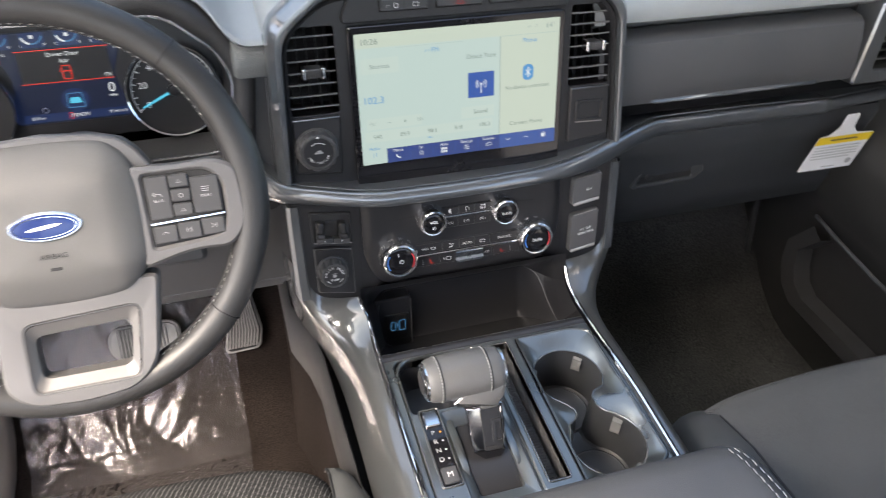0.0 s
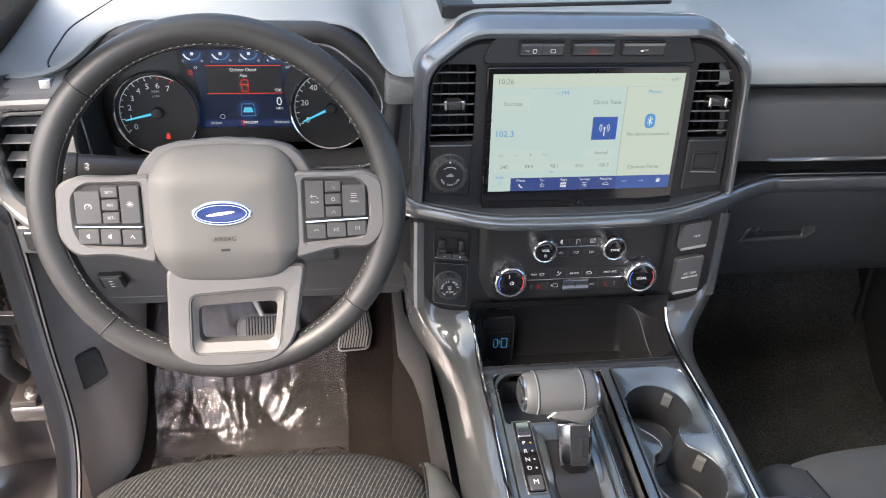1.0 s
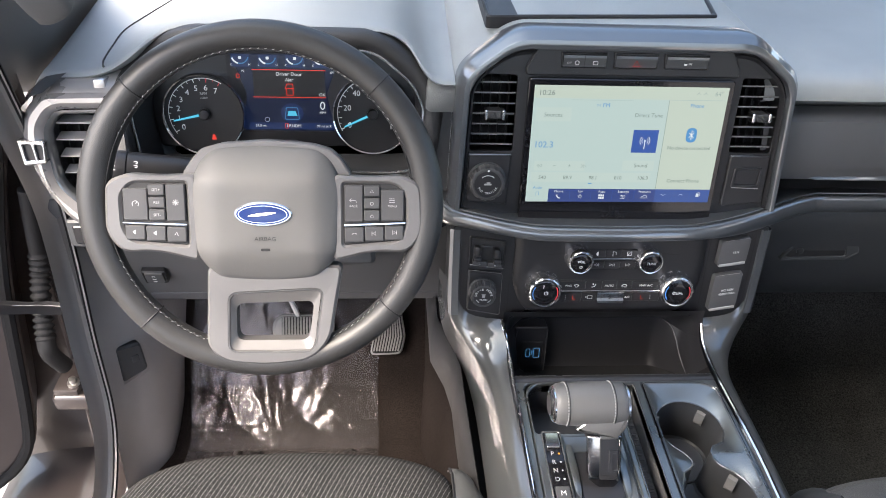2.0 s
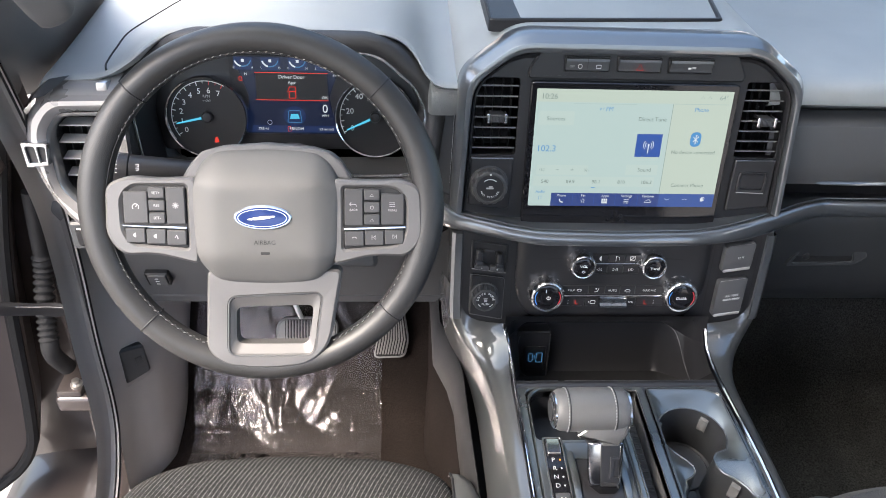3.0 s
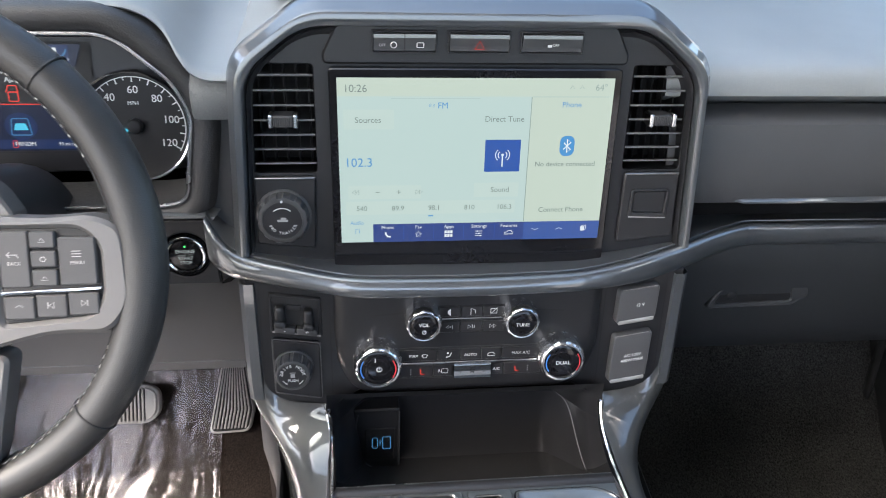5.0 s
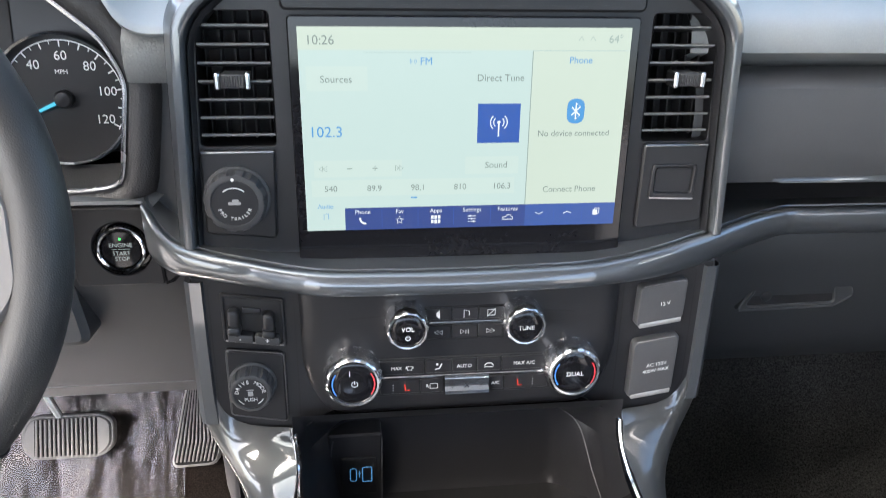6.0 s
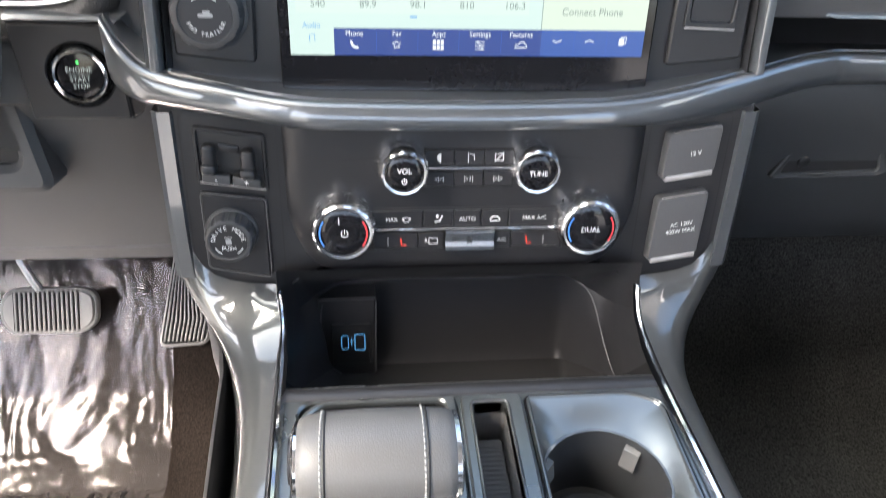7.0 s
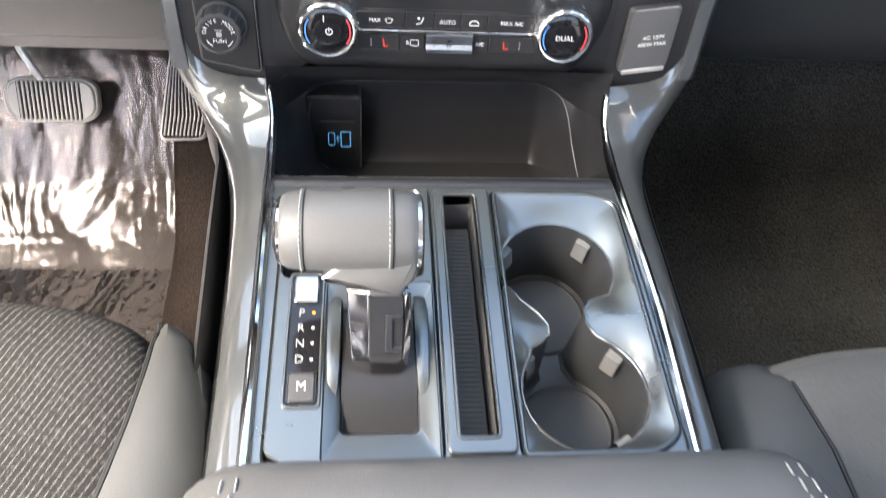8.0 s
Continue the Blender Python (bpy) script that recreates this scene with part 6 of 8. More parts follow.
box(bm, -0.075, 0.083, -0.085, -0.01, -0.20, -0.075, 0.02, 3)
part("lower_cover", bm, PLASTIC, col)

# ---- indicator stalk ----
sk = thing("indicator_stalk", Matrix.Identity(4), "black indicator stalk with a ridged end and white symbols", "stalk")
bm = bmesh.new()
pts = [(-0.51, -0.01, 0.768), (-0.57, -0.0195, 0.7765), (-0.638, -0.0300, 0.788)]
tube(bm, smooth_path(pts, 4), [0.0135, 0.0145, 0.0155, 0.0165, 0.0172, 0.0180, 0.0186, 0.0190, 0.0193], 24)
part("arm", bm, SATIN, sk)
bm = bmesh.new()
tube(bm, [(-0.639, -0.030, 0.788), (-0.6400, -0.0302, 0.7882), (-0.652, -0.032, 0.7905), (-0.670, -0.0345, 0.7935), (-0.680, -0.036, 0.7950), (-0.684, -0.0365, 0.7956)], [0.0185, 0.0202, 0.0206, 0.0206, 0.0198, 0.014], 24)
tip = part("end_grip", bm, SATIN, sk)
for k in range(7):
    a = radians(200 + 13 * k)
    part("marking", flat(rect(-0.0022, -0.0005, 0.0022, 0.0005, 0.0002), 0.0), GREYPRINT, tip).matrix_basis = Matrix.Translation((-0.648, -0.0314 + 0.0209 * math.cos(a), 0.7898 - 0.0209 * math.sin(a))) @ pose(0, 0, 0, 90 - (math.degrees(a) - 180), 0, 0)
for dz in (0.0150, 0.0115):
    part("marking", stroke(ngon(0, 0, 0.0024, 14, 0.0014), 0.0007, 0.0, True), WHITE, sk).matrix_basis = Matrix.Translation((-0.624, -0.0282 - math.sqrt(0.0194 ** 2 - dz ** 2), 0.7860 + dz)) @ pose(0, 0, 0, 62, 0, -8)

# ---- instrument cluster ----
VIS = plane_matrix((-0.456, 0.06, 0.784), 15)
CLU = plane_matrix((-0.456, 0.12, 0.784), 15)
visor = thing("cluster_hood", VIS, "dark textured hood round the instruments with a silver inner line", "instrument hood")
BEZ = rpoly([(-0.190, -0.054), (0.150, -0.050), (0.1765, -0.046, 0.02), (0.1885, 0.040), (0.174, 0.072), (0.132, 0.108), (0.112, 0.1165), (-0.118, 0.1165), (-0.140, 0.108), (-0.190, 0.068), (-0.2015, 0.030), (-0.1945, -0.030)], 0.012, 4)
bm = bmesh.new()
rings = []
for d, z in ((0.010, -0.062), (0.003, -0.02), (0.0, 0.0), (-0.002, 0.004), (-0.008, 0.009), (-0.015, 0.010), (-0.022, 0.006), (-0.027, -0.006), (-0.032, -0.03), (-0.040, -0.10), (-0.050, -0.25)):
    rings.append([(x, y + 0.25 * max(0, -z - 0.03) * 0.0, z) for x, y in inset(BEZ, d)])
loft(bm, [[Vector(p) for p in ring] for ring in rings], True)
part("rim", bm, PAD_DARK, visor, "dark grained rim")
bm = bmesh.new()
tube(bm, [(x, y, 0.0035) for x, y in inset(BEZ, 0.001)], 0.0022, 8, True)
part("inner_line", bm, SATIN_CHROME, visor, "silver line")

FACEP = [(-0.2265, -0.125), (0.240, -0.125), (0.240, 0.088), (0.212, 0.070), (0.190, 0.090), (0.145, 0.127), (0.118, 0.135), (-0.124, 0.135), (-0.152, 0.127), (-0.206, 0.086), (-0.2225, 0.040)]
bm = bmesh.new()
plate(bm, FACEP, [inset(BEZ, -0.012)], -0.05, -0.004, 0.002)
part("face_panel", bm, PLASTIC, visor, "dark grained panel round the instruments")
clu = thing("instrument_cluster", CLU, "black instrument cluster with two round dials and a lit display", "instrument cluster")
bm = bmesh.new()
plate(bm, inset(BEZ, 0.004), [], -0.03, -0.010, 0.002)
part("back_plate", bm, SATIN, clu)


def gauge(cx, cy, r, name, a0, a1, count, labels, needle_at, minor):
    dialp = part(name, flat(ngon(cx, cy, r * 0.985, 56), -0.004), BLACK, clu, "dark dial face")
    bm = bmesh.new()
    loft(bm, [[(cx + q * r * math.cos(2 * math.pi * i / 72), cy + q * r * math.sin(2 * math.pi * i / 72), z) for i in range(72)] for q, z in ((1.04, -0.010), (1.04, 0.003), (1.015, 0.0065), (0.985, 0.0055), (0.965, -0.0045))], True)
    part("dial_ring", bm, CHROME, dialp, "chrome dial ring")
    part("dial_line", stroke(arc(cx, cy, r * 0.90, a0 + 3, a1 - 3, 40), 0.0010, -0.0035), WHITE, dialp)
    for k in range(count * minor + 1):
        a = radians(a0 + (a1 - a0) * k / (count * minor))
        q = 0.80 if k % minor == 0 else 0.84
        part("tick", stroke([(cx + r * 0.90 * math.cos(a), cy + r * 0.90 * math.sin(a)), (cx + r * q * math.cos(a), cy + r * q * math.sin(a))], 0.0012 if k % minor == 0 else 0.0008, -0.0034), REDP if name == "tachometer" and k >= count * minor - 2 else WHITE, dialp)
    for k, body in enumerate(labels):
        a = radians(a0 + (a1 - a0) * k / (len(labels) - 1))
        words(body, r * 0.20, WHITE, dialp, T(cx + r * 0.66 * math.cos(a), cy + r * 0.66 * math.sin(a), -0.0033))
    a = radians(needle_at)
    bm = bmesh.new()
    d, o = Vector((math.cos(a), math.sin(a))), Vector((-math.sin(a), math.cos(a)))
    pts = [Vector((cx, cy)) + d * q * r + o * w for q, w in ((0.05, 0.0016), (0.80, 0.0008), (0.80, -0.0008), (0.05, -0.0016))]
    plate(bm, [tuple(p) for p in pts], [], -0.003, 0.001, 0.0003)
    part("needle", bm, CYAN, dialp, "cyan lit needle")
    part("needle_hub", lathe(bmesh.new(), [(r * 0.14, -0.004), (r * 0.14, 0.002), (r * 0.11, 0.004), (r * 0.02, 0.0045)], 24, T(cx, cy, 0)), SATIN, dialp)
    return dialp


tac = gauge(-0.1195, 0.000, 0.0555, "tachometer", 212, 62, 7, [str(k) for k in range(8)], 193, 2)
words("RPM", 0.0055, GREYPRINT, tac, T(-0.119, 0.0285, -0.0033))
words("x1000", 0.0042, GREYPRINT, tac, T(-0.119, 0.0225, -0.0033))
part("warning_lamp", flat(rpoly([(-0.113, -0.037), (-0.106, -0.037), (-0.108, -0.029), (-0.111, -0.029)], 0.001), -0.0032), RED, tac, "lit red seat belt lamp")
spd = gauge(0.1165, 0.003, 0.0555, "speedometer", 207, -30, 12, ["0", "20", "40", "60", "80", "100", "120"], 205, 2)
words("MPH", 0.0055, WHITE, spd, T(0.1165, 0.026, -0.0033))
DISP = rpoly([(-0.066, -0.0235), (0.062, -0.0235), (0.052, 0.030), (0.072, 0.084), (-0.080, 0.084), (-0.060, 0.030)], 0.003, 3)
part("display_glass", flat(rpoly([(-0.083, -0.026), (0.076, -0.026), (0.080, 0.086), (-0.086, 0.086)], 0.003, 3), -0.0085), BLACK, clu)
cd = part("display", flat(DISP, -0.0078), NIGHT, clu, "dark blue lit display")


def shown(name, poly, material, z=-0.0072):
    return part(name, flat(poly, z), material, cd)


shown("alert_panel", [(-0.050, 0.0245), (0.051, 0.0245), (0.049, 0.0625), (-0.050, 0.0625)], BLACK)
for y in (0.0245, 0.0625):
    shown("alert_line", [(-0.051, y - 0.0005), (0.051, y - 0.0005), (0.051, y + 0.0005), (-0.051, y + 0.0005)], RED, -0.0068)
words("Driver Door", 0.0070, LIT, cd, T(0, 0.0568, -0.0066), "screen_text", depth=0)
words("Ajar", 0.0066, LIT, cd, T(0, 0.0490, -0.0066), "screen_text", depth=0)
part("door_icon", stroke(rpoly([(-0.0042, 0.0275), (0.0048, 0.0275), (0.0048, 0.0368), (-0.0042, 0.0368)], 0.001), 0.0012, -0.0066, True), RED, cd)
part("door_icon", stroke([(-0.0062, 0.0362), (-0.0035, 0.0432), (0.0045, 0.0432), (0.0052, 0.0365)], 0.0013, -0.0066), RED, cd)
words("OK", 0.0060, LIT, cd, T(0.0455, 0.0285, -0.0066), "screen_text", depth=0)
words("0", 0.0165, LIT, cd, T(0.0455, 0.0125, -0.0066), "screen_text", depth=0)
words("MPH", 0.0046, LIT, cd, T(0.0455, 0.0030, -0.0066), "screen_text", depth=0)
words("39.8 mi", 0.0050, LIT, cd, T(-0.0430, -0.0165, -0.0066), "screen_text", depth=0)
words("PRNDM", 0.0060, LIT, cd, T(0.004, -0.0165, -0.0066), "screen_text", depth=0)
words("93 mi to E", 0.0050, LIT, cd, T(0.047, -0.0165, -0.0066), "screen_text", depth=0)
part("gear_box", stroke(rect(-0.0082, -0.0200, -0.0040, -0.0130, 0.0005), 0.0006, -0.0064, True), RED, cd)
words("64°", 0.0050, LIT, cd, T(0.061, 0.060, -0.0066), "screen_text", depth=0)
words("N", 0.0052, LIT, cd, T(-0.063, 0.060, -0.0066), "screen_text", depth=0)
part("door_lamp", stroke(rect(-0.0725, 0.0510, -0.0685, 0.0560, 0.0006), 0.0009, -0.0066, True), RED, cd)
shown("footer", [(-0.060, -0.0215), (0.062, -0.0215), (0.060, -0.0118), (-0.058, -0.0118)], DEEP, -0.0074)
part("truck_glow", flat(ngon(0.002, 0.002, 0.016, 24, 0.014), -0.0073), DEEP, cd)
part("truck_icon", stroke(rpoly([(-0.008, -0.007), (0.012, -0.007), (0.010, 0.010), (-0.006, 0.010)], 0.002), 0.0012, -0.0066, True), SOFTBLUE, cd)
part("truck_icon", flat(rpoly([(-0.005, -0.002), (0.009, -0.002), (0.007, 0.005), (-0.003, 0.005)], 0.001), -0.0067), CYAN, cd)
part("start_stop_icon", stroke(ngon(-0.0335, -0.0075, 0.0032, 12), 0.0007, -0.0066, True), GREYPRINT, cd)
for k, x in enumerate((-0.066, -0.0285, 0.009, 0.0465)):
    shown("gauge_well", [(x - 0.013, 0.066), (x + 0.013, 0.066), (x + 0.013, 0.083), (x - 0.013, 0.083)], DEEP, -0.0074)
    part("mini_gauge", stroke(arc(x, 0.082, 0.0115, 195, 345, 14), 0.0016, -0.0068), SOFTBLUE, cd)
    part("mini_gauge", stroke(arc(x, 0.082, 0.0115, 200, 255, 8), 0.0022, -0.0066), LIT, cd)
    part("mini_icon", flat(rect(x - 0.002, 0.0765, x + 0.002, 0.0805, 0.0008), -0.0066), LIT, cd)
    words("CLCE"[k], 0.0042, LIT, cd, T(x - 0.0125, 0.0690, -0.0066), "screen_text", depth=0)
    words("HHHF"[k], 0.0042, LIT, cd, T(x + 0.0125, 0.0690, -0.0066), "screen_text", depth=0)
# ---- gear selector ----
gs = thing("gear_selector", T(-0.0735, -0.2545, 0.597), "grey leather T-shaped gear selector with chrome neck", "gear selector")
bm = bmesh.new()
rings = []
KNOB = [(-0.0455, 0.0195), (-0.0440, 0.0225), (-0.0400, 0.0248), (-0.030, 0.0262), (-0.012, 0.0270), (0.008, 0.0270), (0.026, 0.0266), (0.036, 0.0258), (0.0415, 0.0240), (0.0435, 0.0215)]
for x, r in KNOB:
    rings.append([(x, r * 1.02 * math.cos(2 * math.pi * i / 40), r * (0.96 if math.sin(2 * math.pi * i / 40) > 0 else 0.9) * math.sin(2 * math.pi * i / 40)) for i in range(40)])
loft(bm, rings, True, True)
kn = part("grip", bm, LEATHER_L, gs, "grey leather grip")
for x, r in ((-0.0315, 0.0262), (0.0240, 0.0268)):
    bm = bmesh.new()
    for i in range(30):
        a0, a1 = 2 * math.pi * (i + 0.15) / 46 - 0.5, 2 * math.pi * (i + 0.75) / 46 - 0.5
        tube(bm, [(x, r * 1.03 * math.cos(a), r * 0.975 * math.sin(a)) for a in (a0, a1)], 0.0006, 5)
    tagged(part("stitching", bm, THREAD, kn, "pale stitching"), kind="stuff")
    bm = bmesh.new()
    tube(bm, [(x + 0.0022, r * 1.022 * math.cos(2 * math.pi * i / 40), r * 0.962 * math.sin(2 * math.pi * i / 40)) for i in range(40)], 0.0006, 5, True)
    part("seam", bm, BLACK, kn)
for s, x, r in ((-1, -0.0450, 0.0205), (1, 0.0432, 0.0225)):
    bm = bmesh.new()
    loft(bm, [[(x + s * dx, r * q * math.cos(2 * math.pi * i / 36), 0.94 * r * q * math.sin(2 * math.pi * i / 36)) for i in range(36)] for dx, q in ((-0.003, 1.08), (0.001, 1.08), (0.0022, 1.0), (0.0028, 0.85), (0.0022, 0.75), (0.0022, 0.0001))], True)
    part("end_cap", bm, CHROME if s < 0 else SATIN_CHROME, kn, "chrome end cap")
bm = bmesh.new()
tube(bm, [(-0.048, 0, 0), (-0.0495, 0, 0)], 0.013, 20)
part("release_button", bm, SATIN, kn)


def neck(rows, material, name, label):
    """A rounded bar through rows of centre x, y, z, width, depth and lean."""
    bm = bmesh.new()
    rings = []
    for x, y, z, w, d, lean in rows:
        ring = []
        for px, py in rect(-w / 2, -d / 2, w / 2, d / 2, min(w, d) * 0.3, 3):
            ring.append((x + px, y + py * math.cos(radians(lean)), z + py * math.sin(radians(lean))))
        rings.append(ring)
    loft(bm, rings, True, True)
    return part(name, bm, material, gs, label)


neck([(0.0105, -0.002, -0.004, 0.056, 0.030, 0), (0.0120, -0.008, -0.022, 0.048, 0.030, 0), (0.0190, -0.018, -0.044, 0.034, 0.026, 0), (0.0215, -0.034, -0.080, 0.030, 0.026, 0), (0.0225, -0.042, -0.100, 0.028, 0.024, 0)], SATIN, "stem", "dark selector stem")
COLLAR = rpoly([(-0.0300, -0.0080, 0.001), (-0.0145, 0.0052, 0.004), (-0.0080, 0.0068, 0.004), (0.0305, 0.0085, 0.002), (0.0325, 0.0010, 0.003), (0.0302, -0.0080, 0.003), (0.0238, -0.0160, 0.003), (0.0215, -0.0225, 0.002), (0.0018, -0.0225, 0.002), (-0.0020, -0.0155, 0.003), (-0.0150, -0.0118, 0.003)], 0.002)
co_m = plane_matrix((0.0105, -0.0265, -0.006), 20)
bm = bmesh.new()
loft(bm, [[(x, y, z) for x, y in inset(COLLAR, d)] for d, z in ((0.004, -0.016), (0.0002, -0.008), (-0.0004, -0.0035), (0.0, -0.0012), (0.0012, -0.0002))], True)
co = part("collar", bm, CHROME, gs, "bright chrome edge of the collar")
co.matrix_basis = co_m
bm = bmesh.new()
steps(bm, COLLAR, [(0.0011, -0.0004), (0.0018, 0.0006), (0.0030, 0.0010)])
cf = part("collar_face", bm, LEATHER_L, co, "smooth grey collar face")
# shaft: chrome flanks round a dark face
sh_m = plane_matrix((0.0200, -0.0370, -0.036), 30)
flank = rpoly([(-0.0237, 0.0125), (-0.0224, -0.0118), (-0.0205, -0.0420), (-0.0075, -0.0528), (0.0118, -0.0530), (0.0168, -0.0470), (0.0190, -0.0250), (0.0187, 0.0115)], 0.002)
face = rpoly([(-0.0096, 0.0118), (-0.0092, -0.0118), (-0.0090, -0.0380), (-0.0078, -0.0412), (0.0112, -0.0415), (0.0136, -0.0370), (0.0147, -0.0200), (0.0137, 0.0112)], 0.002)
bm = bmesh.new()
loft(bm, [[(x, y, z) for x, y in inset(flank, 0.002)] for z in (-0.020, -0.008)] + [[(x, y, -0.0045) for x, y in flank], [(x, y, -0.0036) for x, y in inset(flank, 0.0008)], [(x, y, 0.0002) for x, y in inset(face, -0.0010)], [(x, y, 0.0008) for x, y in face]], True)
sh = part("shaft", bm, DARK_CHROME, gs, "dark chrome shaft", 30)
sh.matrix_basis = sh_m
bm = bmesh.new()
plate(bm, face, [], -0.004, 0.0012, 0.0008)
fp = part("front_plate", bm, SATIN, sh, "dark grey shaft face")
# Thin black band painted as the shadow at the foot of the face.
bm = bmesh.new()
plate(bm, [(-0.0080, -0.0405), (0.0112, -0.0408), (0.0130, -0.0365), (-0.0084, -0.0345)], [], 0.0008, 0.0016, 0.0003)
part("shadow_step", bm, BLACK, sh, "black band for the shadow at the foot of the face")
bm = bmesh.new()
plate(bm, rect(0.0018, -0.0310, 0.0132, -0.0035, 0.001), [rect(0.0068, -0.0285, 0.0124, -0.0075, 0.001)], 0.0, 0.0030, 0.0006)
lk = part("lock_key", bm, SATIN, sh)
bm = bmesh.new()
loft(bm, [[(x, y, z) for x in (-0.0078, -0.006, 0.042, 0.0438)] for y, z in ((-0.1025, -0.096), (-0.098, -0.0935), (-0.090, -0.0905), (-0.078, -0.0870), (-0.064, -0.0845), (-0.045, -0.0835), (-0.020, -0.0835), (-0.006, -0.086))])
part("slide_cover", bm, SATIN, gs, "smooth dark curved slide cover")

# ---- selector plate with letters ----
pl = thing("gear_indicator", T(-0.1075, -0.287, 0.5165), "gloss black gear indicator strip rimmed in chrome", "indicator panel")
bm = bmesh.new()
plate(bm, rect(-0.0130, -0.0545, 0.0130, 0.0545, 0.004), [rect(-0.0108, -0.0522, 0.0108, 0.0522, 0.003)], -0.002, 0.0024, 0.0008)
part("rim", bm, RAIL, pl)
gp = part("strip", flat(rect(-0.0109, -0.0523, 0.0109, 0.0523, 0.003), 0.0012), GLOSS, pl)
bm = bmesh.new()
plate(bm, rect(-0.0088, 0.0275, 0.0088, 0.0500, 0.002), [], 0.0005, 0.0046, 0.0012)
part("chrome_key", bm, CHROME, pl, "chrome release key")
for k, ch in enumerate("PRND"):
    words(ch, 0.0086, GREYPRINT, gp, T(-0.0030, 0.0195 - 0.0125 * k, 0.0014))
    part("lamp", flat(ngon(0.0055, 0.0195 - 0.0125 * k, 0.0013, 10), 0.0015), AMBER if k == 0 else GREYPRINT, gp)
bm = bmesh.new()
pillow(bm, rect(-0.0085, -0.0500, 0.0085, -0.0300, 0.002), [(0, 0.001), (0, 0.0035), (0.06, 0.0042), (0.6, 0.0045), (0.95, 0.0045)])
mk = part("manual_key", bm, KEYCAP, pl, "grey key lettered M")
words("M", 0.0095, WHITE, mk, T(0, -0.0400, 0.0048))
part("key_rim", stroke(rect(-0.0092, -0.0507, 0.0092, -0.0293, 0.002), 0.0010, 0.0030, True), SATIN, pl)

# ---- cup holder fittings ----
def cup_tab(x, y, turn):
    ob = thing("cup_tab", T(x, y, 0.486) @ pose(0, 0, 0, 0, 0, turn), "grey spring tab inside the cup holder", "cup holder tab", "cup holder tabs")
    bm = bmesh.new()
    loft(bm, [[(-0.006, 0.004, 0.014), (0.006, 0.004, 0.014)], [(-0.006, -0.003, 0.012), (0.006, -0.003, 0.012)], [(-0.006, -0.006, -0.004), (0.006, -0.006, -0.004)], [(-0.006, 0.004, -0.018), (0.006, 0.004, -0.018)]])
    part("tab", bm, RUBBER_G, ob)


for x, y, r in ((0.114, -0.190, -40), (0.047, -0.199, 52), (0.119, -0.296, -42), (0.053, -0.298, 50), (0.113, -0.362, -150)):
    cup_tab(x, y, r)
for x, y in ((0.084, -0.222), (0.0895, -0.327)):
    mt = thing("cup_mat", T(x, y, 0.4352), "round grey rubber mat in the cup holder", "mat", "cup holder mats")
    part("mat", lathe(bmesh.new(), [(0.0375, 0.0), (0.0375, 0.0025), (0.036, 0.0035), (0.034, 0.0025), (0.002, 0.0027)], 48), DIALRUB, mt)
sl = thing("card_slot_mat", T(0.01, -0.258, 0.4825), "ribbed grey rubber strip lining a narrow slot", "mat")
bm = bmesh.new()
plate(bm, rect(-0.0115, -0.0975, 0.0115, 0.0955, 0.003), [], -0.012, 0.0, 0.001)
strip = part("strip", bm, KNEE, sl)
for k in range(46):
    bm = bmesh.new()
    box(bm, -0.0095, 0.0095, -0.092 + 0.004 * k - 0.0009, -0.092 + 0.004 * k + 0.0009, -0.001, 0.001, 0.0003, 1)
    part("rib", bm, KNEE, strip)
# thin bright rims on the tray and the panels
bm = bmesh.new()
tube(bm, [(x, y, 0.5142) for x, y in CT], 0.0013, 6, True)
part("tray_rim", bm, GLOSS, console)
bm = bmesh.new()
tube(bm, [(x, y, 0.5064) for x, y in CUPS], 0.0013, 6, True)
part("cup_rim", bm, RAIL, console, "glossy cup holder rim")
bm = bmesh.new()
tube(bm, [(x, y, 0.5188) for x, y in SLOT], 0.0013, 6, True)
part("slot_rim", bm, RAIL, console)
# front lip of the console
bm = bmesh.new()
profile_sweep(bm, [(-0.146, 0.514), (-0.142, 0.5165), (-0.136, 0.5165), (-0.131, 0.513), (-0.130, 0.49), (-0.130, 0.43)], spread(-0.144, 0.144, 4))
part("front_lip", bm, SATIN, console)

# double stitching on the armrest
for s, x in ((1, 0.185), (1, 0.194), (-1, -0.135), (-1, -0.144)):
    bm = bmesh.new()
    for k in range(26):
        y0, y1 = -0.4035 - 0.011 * k, -0.4035 - 0.011 * k - 0.0075
        pts = []
        for y in (y0, y1):
            z = np.interp(-y, [-a[0] for a in ARMS[2:]], [a[1] for a in ARMS[2:]])
            w = 0.187 + np.interp(-y, [-a[0] for a in ARMS[2:]], [a[2] for a in ARMS[2:]])
            e = max(0.0, (abs((x - 0.026) / w) - 0.8) / 0.2)
            pts.append((x + s * 0.02 * (1 - math.exp(-(k * 0.011) / 0.05)) * 0.6, y, z - 0.028 * e * e + 0.0004))
        tube(bm, pts, 0.0008, 5)
    tagged(part("stitching", bm, THREAD, arm, "pale stitching"), kind="stuff")

# ---- seat details ----
# vinyl bolster of the driver's seat towards the console
bm = bmesh.new()
rings = []
